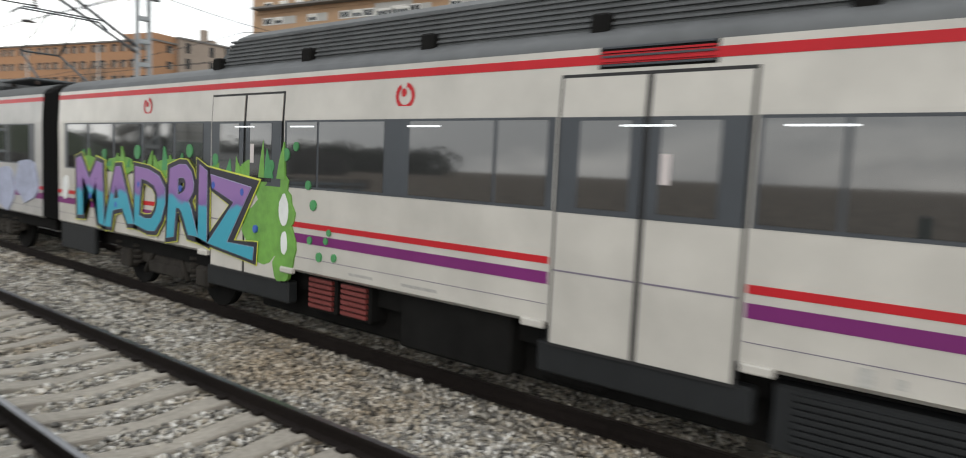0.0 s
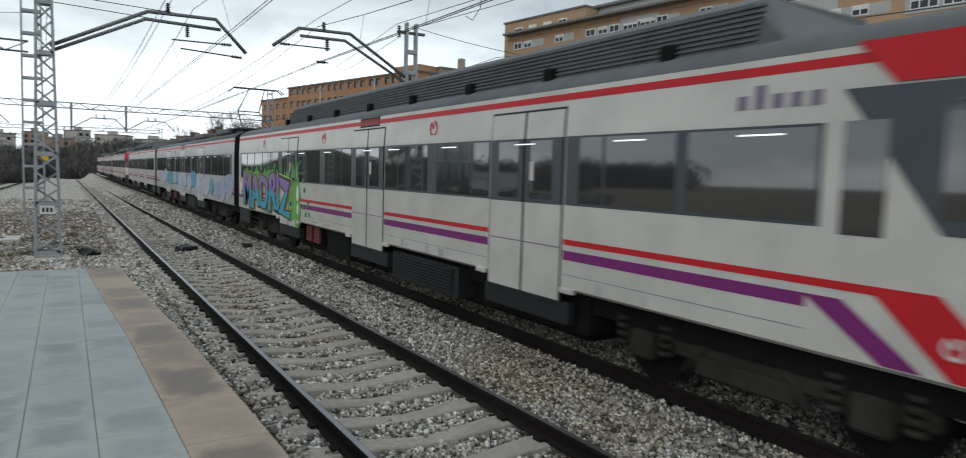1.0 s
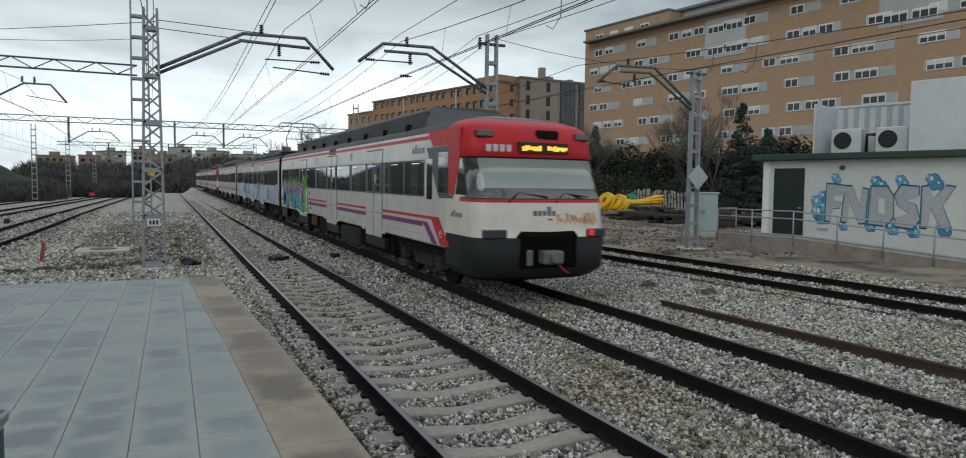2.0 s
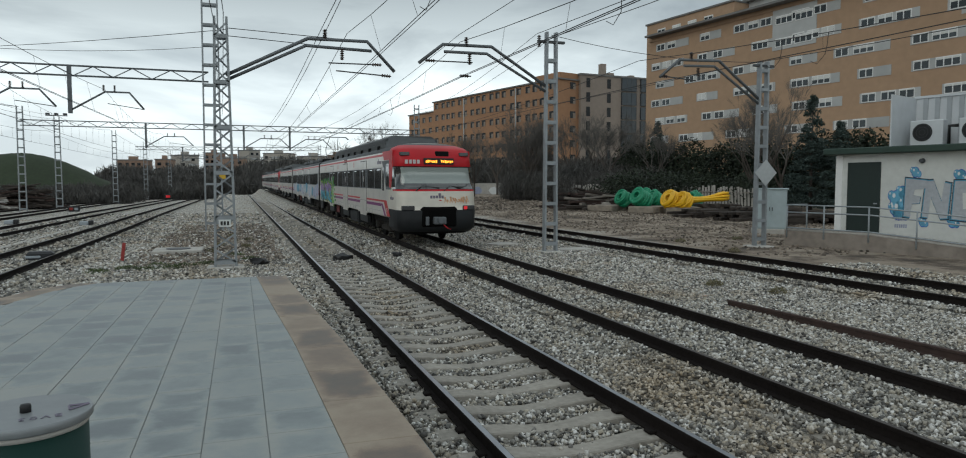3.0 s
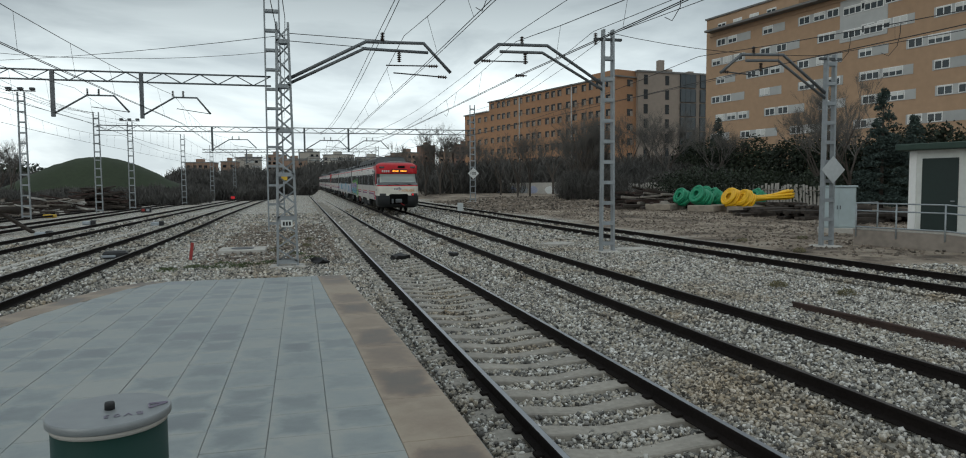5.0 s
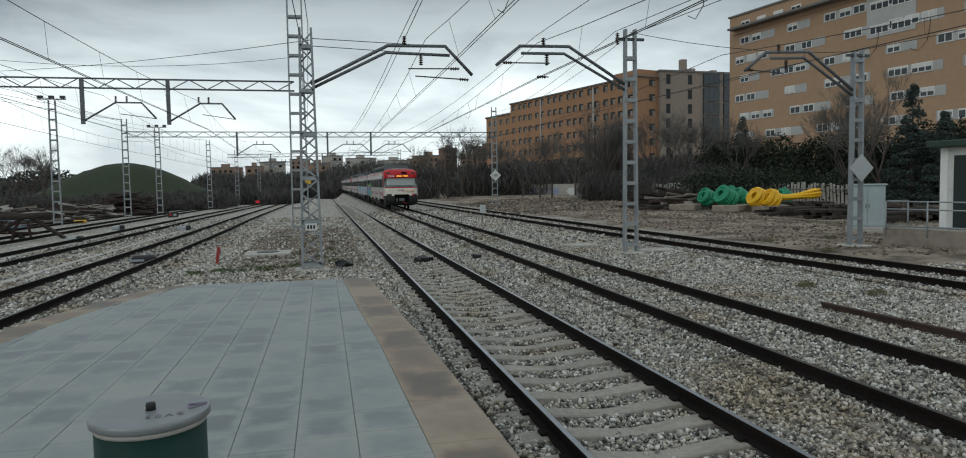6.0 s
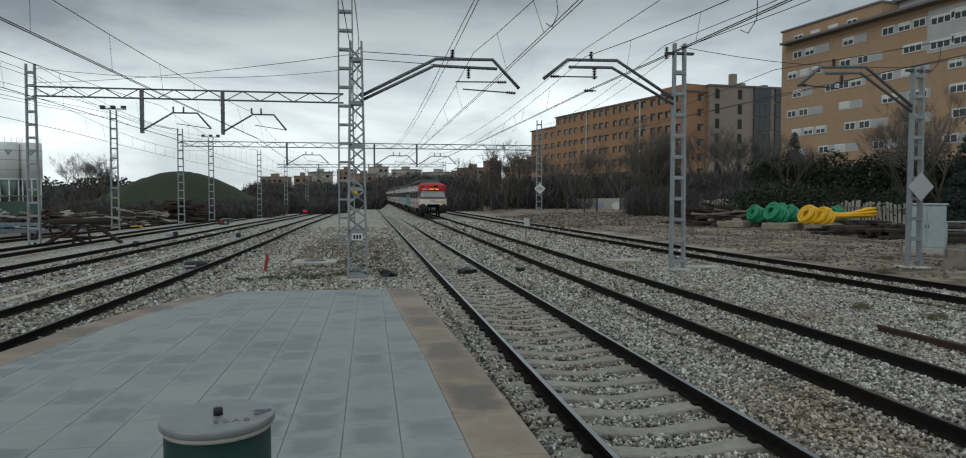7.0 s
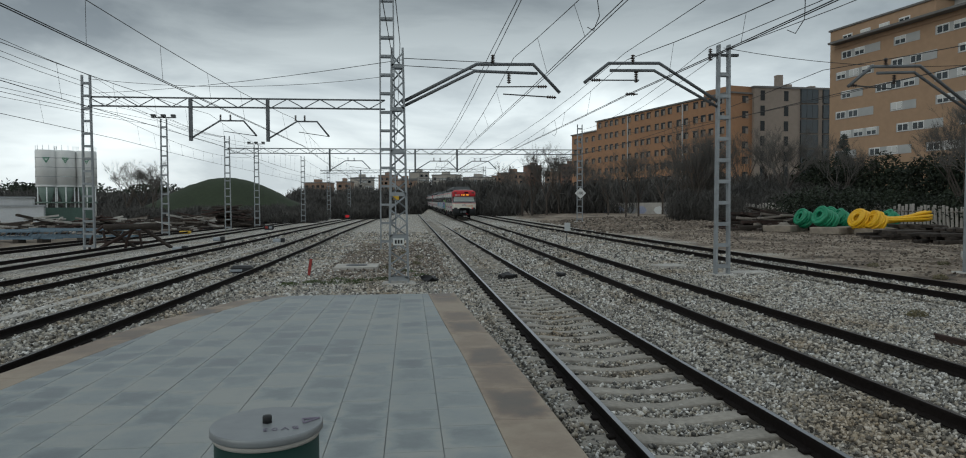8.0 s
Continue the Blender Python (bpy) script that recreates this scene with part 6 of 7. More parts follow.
def build_cabinet():
    x, y = 23.3, 26.0
    z = float(ground_z(x, y))
    ob = empty("equipment_cabinet", pose(x, y, z, 0, 0, -38), "blue-grey steel trackside cabinet on a concrete base", "cabinet")
    part("base", boxed(-0.8, 0.8, -0.5, 0.5, -0.1, 0.22, 0.02), M_CONCRETE, ob)
    part("body", boxed(-0.68, 0.68, -0.4, 0.4, 0.22, 2.02, 0.02), M_CABINET, ob)
    part("top", boxed(-0.74, 0.74, -0.46, 0.46, 2.02, 2.10, 0.02), M_CABINET, ob)
    for k in (-1, 1):
        d = part("door", boxed(min(k * 0.01, k * 0.64), max(k * 0.01, k * 0.64), -0.425, -0.40, 0.28, 1.96, 0.005), M_CABINET, ob)
        part("handle", boxed(k * 0.06 - 0.015, k * 0.06 + 0.015, -0.45, -0.42, 1.05, 1.22), M_DARK_STEEL, d)


build_cabinet()

# ---- bin on the platform ----
M_BIN = mat("dark_green_bin_paint", (0.006, 0.034, 0.027), 0.5, spec=0.25, vary=0.15, grain=6)
M_LID = mat("brushed_steel_lid", (0.23, 0.243, 0.25), 0.42, 0.3, vary=0.15, grain=30, stain=4)


def lathe(points, sides=40):
    bm = bmesh.new()
    rings = [[bm.verts.new((r * math.cos(2 * math.pi * i / sides), r * math.sin(2 * math.pi * i / sides), z)) for i in range(sides)] for r, z in points]
    for r0, r1 in zip(rings, rings[1:]):
        for i in range(sides):
            f = bm.faces.new((r0[i], r0[(i + 1) % sides], r1[(i + 1) % sides], r1[i]))
            f.smooth = True
    bm.faces.new(rings[0][::-1])
    bm.faces.new(rings[-1])
    return bm


def build_bin():
    top = BIN_TOP
    ob = empty("litter_bin", pose(BIN_X, BIN_Y, PLATFORM_Z), "round dark green litter bin with a steel lid", "litter bin")
    r, h = BIN_R, top - PLATFORM_Z
    part("drum", lathe([(r * 0.925, 0.0), (r * 0.925, h - 0.0205)], 64), M_BIN, ob)
    part("seal", lathe([(r * 0.93, h - 0.021), (r * 0.96, h - 0.0135)], 64), M_CONCRETE, ob)
    lid = part("lid", lathe([(r * 0.97, h - 0.013), (r, h - 0.011), (r, h - 0.002), (r * 0.985, h)], 64), M_LID, ob, "round brushed steel lid with scratched letters")
    part("knob", lathe([(r * 0.085, h), (r * 0.085, h + r * 0.10), (r * 0.075, h + r * 0.13), (r * 0.02, h + r * 0.135)], 16), M_RUBBER, lid)
    me = text_mesh("BV03", r * 0.24, 0.0, 0.0002, 1.35)
    me.materials.clear()
    me.materials.append(M_BAR)
    w = new("writing", me)
    w.parent, w.matrix_basis = lid, pose(r * 0.62, -r * 0.28, h + 0.0008, 0, 0, 190)
    bm = bmesh.new()
    tri = [(r * 0.62, r * 0.10), (r * 0.92, r * 0.14), (r * 0.68, -r * 0.13)]
    for a, b in zip(tri, tri[1:] + tri[:1]):
        tube(bm, (*a, h + 0.001), (*b, h + 0.001), 0.0018, 0.0018, 4)
    part("arrow_mark", bm, M_BAR, lid)


BIN_X, BIN_Y, BIN_TOP, BIN_R = -0.2935, 1.156, 1.9105, 0.0865
build_bin()

# ---- yard clutter ----
M_BLACK_PLASTIC = mat("black_plastic", (0.015, 0.015, 0.017), 0.5, vary=0.2)
M_RUST = mat("rusty_steel", (0.045, 0.026, 0.021), 0.8, vary=0.35, grain=6, stain=1.5, bump=0.2)
M_OLD_WOOD = mat("weathered_sleeper_wood", (0.055, 0.046, 0.040), 0.9, spec=0.2, vary=0.35, grain=7, stain=0.8, bump=0.3, per_object=0.6)
M_PALE_WOOD = mat("grey_weathered_planks", (0.21, 0.185, 0.16), 0.9, vary=0.3, grain=7, stain=0.8, per_object=0.6)
M_GREEN_PIPE = mat("green_plastic_pipe", (0.015, 0.23, 0.115), 0.45, vary=0.18, per_object=0.3)
M_YELLOW_PIPE = mat("yellow_plastic_pipe", (0.78, 0.44, 0.01), 0.45, vary=0.15, per_object=0.2)
M_RED_PAINT = mat("red_painted_marker", (0.30, 0.035, 0.03), 0.6, vary=0.2)
M_BLUE_STEEL = mat("blue_grey_steel", (0.13, 0.19, 0.24), 0.6, 0.2, vary=0.25)
M_OLD_SLAB = mat("weathered_tan_concrete", (0.25, 0.215, 0.175), 0.9, vary=0.4, grain=5, stain=1.1, bump=0.3)
M_WHITE_SILO = mat("white_silo", (0.78, 0.79, 0.78), 0.5, vary=0.08, grain=0.5)
M_SIGNAL_BOX = mat("pale_track_device", (0.30, 0.33, 0.36), 0.6, vary=0.2)


def gz(x, y):
    return float(ground_z(x, y))


def ring_bm(R, r, cz, off, wave, n=26, sides=6):
    """One loop of pipe of radius r, its middle off-centre by off, rippled by wave."""
    bm = bmesh.new()
    rings = []
    for i in range(n):
        a = 2 * math.pi * i / n
        rr = R * (1 + 0.05 * math.sin(3 * a + wave))
        c = Vector((rr * math.cos(a) + off, rr * math.sin(a), cz + 0.05 * math.sin(2 * a + wave)))
        o = Vector((math.cos(a), math.sin(a), 0))
        rings.append([bm.verts.new(c + o * r * math.cos(2 * math.pi * j / sides) + Vector((0, 0, r * math.sin(2 * math.pi * j / sides)))) for j in range(sides)])
    for i in range(n):
        for j in range(sides):
            bm.faces.new((rings[i][j], rings[i][(j + 1) % sides], rings[(i + 1) % n][(j + 1) % sides], rings[(i + 1) % n][j])).smooth = True
    return bm


def coil(name, x, y, z, R, tilt, turn, material, label, depth=0.5, seed=0):
    """A fat coil wound from many loops of pipe, tied with a strap."""
    ob = empty(name, pose(x, y, z, tilt, 0, turn), label, "pipe coil", "coils of plastic pipe")
    rng = random.Random(seed)
    layers = max(int(depth / 0.15), 2)
    for k in range(layers):
        for q in (0.56, 0.74, 0.91, 1.06):
            part("loop", ring_bm(R * q * rng.uniform(0.95, 1.04), 0.085, (k - (layers - 1) / 2) * 0.15, rng.uniform(-0.04, 0.04), rng.uniform(0, 6)), material, ob)
    return ob


def pipe_bundle(x, y, z, turn, length, material, label, seed):
    """A long slack hank of pipe lying on its side: many strands gathered at a waist and fanning at the end."""
    ob = empty("pipe_hank", pose(x, y, z, 0, 0, turn), label, "pipe coil", "coils of plastic pipe")
    rng = random.Random(seed)
    for k in range(24):
        a, r = rng.uniform(0, 6.28), rng.uniform(0.08, 0.42)
        pts = []
        for i in range(9):
            t = i / 8
            w = r * (1.0 - 0.55 * math.sin(math.pi * min(t * 1.15, 1.0)) + 0.25 * t)
            pts.append((t * length * rng.uniform(0.985, 1.0), w * math.cos(a + 0.8 * t), 0.46 + 0.30 * t * t + 0.62 * w * math.sin(a + 0.8 * t)))
        part("strand", tubed(pts, 0.085, 7), material, ob)
    return ob


def heap(name, x, y, wide, deep, high, n, mats, label, seed, lengths=(1.6, 3.4)):
    """A disordered heap of sawn timbers and scrap bars, low at its ends."""
    ob = empty(name, pose(x, y, gz(x, y)), label, "scrap heap", "heaps of scrap in the yard")
    rng = random.Random(seed)
    for i in range(n):
        px = rng.uniform(-wide / 2, wide / 2)
        top = high * (1 - (2 * abs(px) / wide) ** 2)
        w, h, l = rng.uniform(0.07, 0.14), rng.uniform(0.05, 0.10), rng.uniform(*lengths)
        pz = rng.uniform(0.08, max(top, 0.12))
        q = part("timber", boxed(-l / 2, l / 2, -w, w, -h, h, 0.01), rng.choice(mats), ob)
        q.matrix_basis = pose(px, rng.uniform(-deep / 2, deep / 2) * (1 - 0.6 * pz / high), pz, rng.uniform(-12, 12), rng.uniform(-13, 13) if pz > 0.4 else rng.uniform(-2, 2), rng.gauss(0, 28))
    return ob


def plank_stack(name, x, y, turn, nx, layers, size, label, material, category="stack", jitter=0.2, seed=0):
    ob = empty(name, pose(x, y, gz(x, y), 0, 0, turn), label, category)
    rng = random.Random(seed)
    l, w, h = size
    bm = boxed(-l / 2, l / 2, -w / 2, w / 2, 0, h, 0.01)
    me = bpy.data.meshes.new("plank")
    bm.to_mesh(me)
    bm.free()
    me.materials.append(material)
    for k in range(layers):
        for i in range(nx):
            q = shared("plank", me, ob, pose(rng.uniform(-jitter, jitter) * 4, (i - (nx - 1) / 2) * w * 1.12 + rng.uniform(-jitter, jitter), k * h * 1.01, 0, 0, rng.uniform(-9, 9) if k % 2 == 0 else rng.uniform(-9, 9) + 0))
    return ob


def build_clutter():
    # coils on concrete slabs
    for x, y, turn in ((25.2, 44.3, 40), (27.0, 41.6, 35), (29.2, 40.2, 30)):
        ob = object_of("concrete_slab", boxed(-1.9, 1.9, -0.9, 0.9, 0, 0.42, 0.03), M_OLD_SLAB)
        ob.matrix_basis = pose(x, y, gz(x, y), 0, 0, turn)
        tagged(ob, "thick pale concrete slab lying on the soil", "slab", "concrete slabs")
    for i, (az, d, R, tilt, turn, depth, mt, what) in enumerate(((30.75, 50.5, 0.62, 62, 84, 0.75, M_GREEN_PIPE, "green"), (32.2, 49.6, 0.68, 64, 82, 1.2, M_GREEN_PIPE, "green"), (33.3, 51.5, 0.62, 58, 95, 0.9, M_GREEN_PIPE, "green"), (32.6, 52.4, 0.66, 70, 70, 0.75, M_GREEN_PIPE, "green"),
                                                                (34.5, 48.6, 0.72, 60, 84, 0.75, M_YELLOW_PIPE, "yellow"), (35.45, 48.3, 0.66, 60, 88, 0.75, M_YELLOW_PIPE, "yellow"), (36.3, 52.8, 0.66, 50, 95, 0.75, M_GREEN_PIPE, "green"))):
        p = polar(az, d)
        coil("pipe_coil", p.x, p.y, gz(p.x, p.y) + 0.40 + 0.85 * R * math.sin(radians(tilt)), R * 0.77, tilt, -turn, mt, f"fat wound coil of {what} plastic pipe on a slab", depth, i)
    p = polar(35.5, 48.9)
    pipe_bundle(p.x, p.y, gz(p.x, p.y) + 0.42, -8, 3.1, M_YELLOW_PIPE, "long slack hank of yellow plastic pipe", 6)
    for az, d, turn, nx, ly, sd in ((27.2, 56, 20, 5, 5, 1), (28.9, 54, 60, 5, 4, 2), (36.8, 46, 15, 7, 3, 3), (39.3, 44, 25, 7, 3, 4), (43.0, 42, 10, 6, 3, 7), (26.0, 58, 40, 5, 4, 21), (38.0, 50, 70, 8, 4, 22), (40.6, 47, 50, 8, 4, 23), (42.0, 47, 0, 8, 4, 24), (44.8, 45, 30, 8, 3, 25), (46.5, 44, 60, 7, 4, 26), (33.8, 54, 20, 6, 3, 27)):
        p = polar(az, d)
        plank_stack("timber_stack", p.x, p.y, turn, nx, ly, (2.6, 0.26, 0.16), "untidy stack of dark old timber sleepers", M_OLD_WOOD, seed=sd)
    for az, d in ((29.4, 50.5), (30.0, 52)):
        p = polar(az, d)
        ob = object_of("sack", lathe([(0.32, 0.0), (0.45, 0.15), (0.42, 0.4), (0.2, 0.62)], 14), M_PALE_WOOD)
        ob.matrix_basis = pose(p.x, p.y, gz(p.x, p.y))
        tagged(ob, "pale bulging sack among the timber", "sack")
    # loose rail beside the second track
    bm = bmesh.new()
    prof = [(a, b + 0.16) for a, b in RAIL]
    rings = [[bm.verts.new((a, y, b)) for a, b in prof] for y in (0.0, -3.5, -7.0)]
    for r0, r1 in zip(rings, rings[1:]):
        for i in range(len(prof)):
            bm.faces.new((r0[i], r0[(i + 1) % len(prof)], r1[(i + 1) % len(prof)], r1[i]))
    bm.faces.new(rings[0])
    bm.faces.new(rings[-1][::-1])
    ob = object_of("loose_rail", bm, M_RUST)
    ob.matrix_basis = pose(9.15, 11.3, gz(9.15, 11.3) - 0.02, 0, 0, 1.5)
    tagged(ob, "rusty loose rail lying in the ballast", "rail")
    # manhole slab, posts and small devices
    ob = empty("manhole_cover", pose(-2.2, 28.0, gz(-2.2, 28.0)), "pale concrete slab with a round manhole cover", "manhole")
    part("slab", boxed(-0.85, 0.85, -0.8, 0.8, -0.05, 0.14, 0.02), M_CONCRETE, ob)
    part("cover", lathe([(0.42, 0.14), (0.42, 0.16), (0.38, 0.165)], 28), M_DARK_STEEL, ob)
    ob = object_of("marker_post", boxed(-0.05, 0.05, -0.04, 0.04, -0.1, 0.62, 0.01), M_RED_PAINT)
    ob.matrix_basis = pose(-3.7, 25.3, gz(-3.7, 25.3), 0, 8, 0)
    tagged(ob, "short leaning dark red marker post", "post")
    ob = object_of("flat_slab", boxed(-0.55, 0.55, -0.4, 0.4, 0, 0.09, 0.02), M_CONCRETE)
    ob.matrix_basis = pose(9.5, 24.9, gz(9.5, 24.9), 0, 0, 20)
    tagged(ob, "small flat concrete slab in the ballast", "slab")
    ob = object_of("mast_plinth", boxed(-0.7, 0.7, -0.35, 0.35, 0, 0.07, 0.02), M_CONCRETE)
    ob.matrix_basis = pose(11.3, 22.4, gz(11.3, 22.4), 0, 0, 5)
    tagged(ob, "thin concrete slab beside a mast", "slab")
    ob = empty("track_sign", pose(9.4, 41.5, gz(9.4, 41.5)), "small grey trackside sign on a leaning post", "sign")
    part("post", tubed([(0, 0, 0), (0.06, 0, 0.75)], 0.025, 6), M_DARK_STEEL, ob)
    part("board", boxed(-0.12, 0.24, -0.03, 0.0, 0.62, 1.12, 0.01), M_SIGN_BACK, ob)
    rng = random.Random(77)
    for x, y, s, lab in ((3.20, 23.1, 1.0, "black plastic lump lying between the rails"), (4.80, 22.2, 0.55, "small black scrap lying in the ballast"), (0.55, 22.8, 0.9, "dark rag at the foot of a mast")):
        bm = bmesh.new()
        bmesh.ops.create_icosphere(bm, subdivisions=2, radius=0.25 * s)
        for v in bm.verts:
            v.co = Vector((v.co.x * 1.3, v.co.y, max(v.co.z * 0.6, -0.08))) * (0.7 + 0.6 * rng.random())
        ob = object_of("black_scrap", bm, M_BLACK_PLASTIC)
        ob.matrix_basis = pose(x, y, gz(x, y) + 0.10)
        tagged(ob, lab, "debris", "scraps on the ground")
    for x, y in ((-12.9, 40.0), (-9.2, 49.0), (-14.0, 52.0)):
        ob = empty("track_device", pose(x, y, gz(x, y) + 0.02), "small grey box fixed beside the rail", "track device", "track devices")
        part("casing", boxed(-0.25, 0.25, -0.3, 0.3, 0.0, 0.24, 0.04), M_SIGNAL_BOX, ob)
        part("cover", boxed(0.22, 0.5, -0.22, 0.22, 0.0, 0.30, 0.05), M_BLACK_PLASTIC, ob)
    ob = empty("ground_signal", pose(-11.6, 132.0, gz(-11.6, 132.0)), "low black ground signal with a lit red lens", "signal", "ground signals")
    part("post", boxed(-0.08, 0.08, -0.08, 0.08, 0, 0.3), M_DARK_STEEL, ob)
    part("head", boxed(-0.75, 0.75, -0.2, 0.2, 0.22, 0.95, 0.08), M_BLACK_PLASTIC, ob)
    part("lens", boxed(-0.55, 0.15, -0.25, -0.19, 0.36, 0.82, 0.05), M_SIGNAL_RED, ob, "lit red lens")
    ob = empty("ground_signal", pose(-15.0, 75.5, gz(-15.0, 75.5)), "low black ground signal with a dark red lens", "signal", "ground signals")
    part("foot", boxed(-0.45, 0.45, -0.12, 0.12, 0, 0.10), M_DARK_STEEL, ob)
    part("head", boxed(-0.5, 0.5, -0.15, 0.15, 0.09, 0.48, 0.05), M_BLACK_PLASTIC, ob)
    part("lens", boxed(-0.38, -0.08, -0.19, -0.14, 0.14, 0.40, 0.04), M_RED_PAINT, ob, "dark red lens")
    part("reflector", boxed(0.05, 0.34, -0.17, -0.14, 0.14, 0.38, 0.03), M_SIGNAL_BOX, ob)
    ob = empty("stop_board", pose(-16.9, 124.0, gz(-16.9, 124.0)), "small red stop board on splayed legs", "signal")
    bm = bmesh.new()
    pts = [(-0.52, 0.35), (0.52, 0.35), (0.45, 0.85), (0.14, 1.3), (-0.14, 1.3), (-0.45, 0.85)]
    fr, bk = [[bm.verts.new((x, q, z)) for x, z in pts] for q in (-0.03, 0.03)]
    bm.faces.new(fr)
    bm.faces.new(bk[::-1])
    for i in range(6):
        bm.faces.new((fr[i], bk[i], bk[(i + 1) % 6], fr[(i + 1) % 6]))
    part("board", bm, M_RED_PAINT, ob)
    for s in (-1, 1):
        bm = bmesh.new()
        tube(bm, (s * 0.25, 0, 0.45), (s * 0.55, 0.1, 0.0), 0.035, 0.035, 6)
        part("leg", bm, M_DARK_STEEL, ob)
    ob = empty("point_machine", pose(-6.15, 25.9, gz(-6.15, 25.9), 0, 0, 8), "black box with a pale stripe between the rails", "track device")
    part("casing", boxed(-0.38, 0.38, -0.25, 0.25, 0.04, 0.36, 0.07), M_BLACK_PLASTIC, ob)
    part("stripe", boxed(-0.40, 0.02, -0.262, -0.22, 0.16, 0.24, 0.01), M_SIGNAL_BOX, ob, "pale grey stripe")
    # concrete cable trough along the left track
    bm = bmesh.new()
    for i in range(70):
        y = 9 + i * 1.0
        x = line_at(LINE_LEFT, y) - 2.35
        box(bm, x - 0.14, x + 0.14, y + 0.01, y + 0.99, gz(x, y) - 0.05, gz(x, y) + 0.05)
    tagged(object_of("cable_trough", bm, M_CONCRETE), "pale concrete cable trough along the track", "cable trough", kind="stuff")
    # buffer stop of crossed timbers
    ob = empty("buffer_stop", pose(-16.8, 42.7, gz(-16.8, 42.7), 0, 0, 10), "old buffer stop of bent rails, braces and a log", "buffer stop")
    part("buffer_log", tubed([(-1.0, -0.35, 1.32), (2.05, -0.35, 1.36)], 0.17, 12), M_OLD_WOOD, ob)
    for x in (-1.15, 0.75):
        part("bent_leg", tubed([(x - 0.75, 0.1, -0.1), (x - 0.62, 0.0, 0.55), (x - 0.3, -0.12, 1.1), (x + 0.15, -0.2, 1.42)], 0.085, 5), M_RUST, ob)
        part("brace", tubed([(x + 0.1, -0.2, 1.38), (x + 1.75, 0.5, 0.0)], 0.11, 4), M_OLD_WOOD, ob)
        part("brace", tubed([(x + 0.0, 0.2, 1.1), (x + 0.15, 0.3, -0.05)], 0.07, 4), M_RUST, ob)
    part("brace", tubed([(0.75, -0.25, 1.30), (-1.45, 0.2, 0.0)], 0.10, 4), M_RUST, ob)
    part("cross_tie", tubed([(-1.9, 0.2, 0.45), (1.3, 0.3, 0.40)], 0.06, 5), M_RUST, ob)
    # scrap and timber in the yard
    for x, y, turn, nx, ly, sd, size in ((-38, 66, 5, 9, 6, 15, (4.0, 0.26, 0.18)), (-43, 64, 25, 7, 6, 18, (4.0, 0.26, 0.18))):
        plank_stack("timber_stack", x, y, turn, nx, ly, size, "untidy pile of dark timber and scrap in the yard", M_OLD_WOOD if sd % 3 else M_PALE_WOOD, seed=sd, jitter=0.35)
    DARK, MIXED = (M_OLD_WOOD, M_OLD_WOOD, M_RUST), (M_OLD_WOOD, M_PALE_WOOD, M_RUST, M_OLD_WOOD, M_CONCRETE)
    for az, d, wide, deep, high, n, mats, lab, sd in ((-14.2, 88, 5.6, 4.0, 2.6, 150, DARK, "tall dark heap of old timber sleepers", 41), (-17.0, 84, 6.0, 4.0, 1.5, 70, MIXED, "low loose heap of grey and dark timber", 42), (-20.2, 76, 8.0, 4.0, 1.6, 90, MIXED, "sprawling heap of mixed scrap timber", 43),
                                                     (-23.3, 74, 8.0, 4.0, 1.7, 90, MIXED, "sprawling heap of mixed scrap timber", 44), (-26.6, 72, 7.0, 4.0, 1.6, 80, MIXED, "untidy heap of pale boards and dark beams", 45), (-29.4, 70, 6.0, 4.0, 1.2, 50, MIXED, "untidy heap of pale boards and dark beams", 46)):
        p = polar(az, d)
        heap("scrap_heap", p.x, p.y, wide, deep, high, n, mats, lab, sd)
    for az, d, n, sd in ((29.0, 52, 70, 51), (27.6, 54, 60, 52)):
        p = polar(az, d)
        heap("scrap_heap", p.x, p.y, 4.2, 3.0, 1.35, n, (M_OLD_WOOD, M_OLD_WOOD, M_PALE_WOOD, M_RUST), "loose heap of broken dark timber on bare soil", sd)
    for i, (x, y, turn) in enumerate(((-27.5, 54, 78), (-29.5, 53, 74), (-31, 52, 82), (-25, 56, 68))):
        ob = empty("steel_lattice", pose(x, y, gz(x, y) + 0.25, 0, 0, turn - 90), "blue-grey lattice girder lying in the yard", "girder", "girders in the yard")
        for k in (-1, 1):
            part("chord", boxed(-5, 5, k * 0.3 - 0.06, k * 0.3 + 0.06, 0.0, 0.12), M_BLUE_STEEL, ob)
            part("chord", boxed(-5, 5, k * 0.3 - 0.06, k * 0.3 + 0.06, 0.5, 0.62), M_BLUE_STEEL, ob)
        for j in range(12):
            part("rung", tubed([(-4.8 + j * 0.85, -0.3, 0.05), (-4.4 + j * 0.85, -0.3, 0.58)], 0.035, 4), M_BLUE_STEEL, ob)
        part("foot", boxed(-4, -3.6, -0.4, 0.4, -0.3, 0.02), M_OLD_WOOD, ob)
        part("foot", boxed(3.6, 4, -0.4, 0.4, -0.3, 0.02), M_OLD_WOOD, ob)
    ob = object_of("yellow_crate", boxed(-0.45, 0.45, -0.3, 0.3, 0, 0.28, 0.05), M_YELLOW)
    ob.matrix_basis = pose(-20.6, 66, gz(-20.6, 66))
    tagged(ob, "yellow crate among the timber", "crate")
    # silos
    M_SILO_GREEN = mat("faded_green_plant_steel", (0.16, 0.22, 0.19), 0.6, vary=0.25)
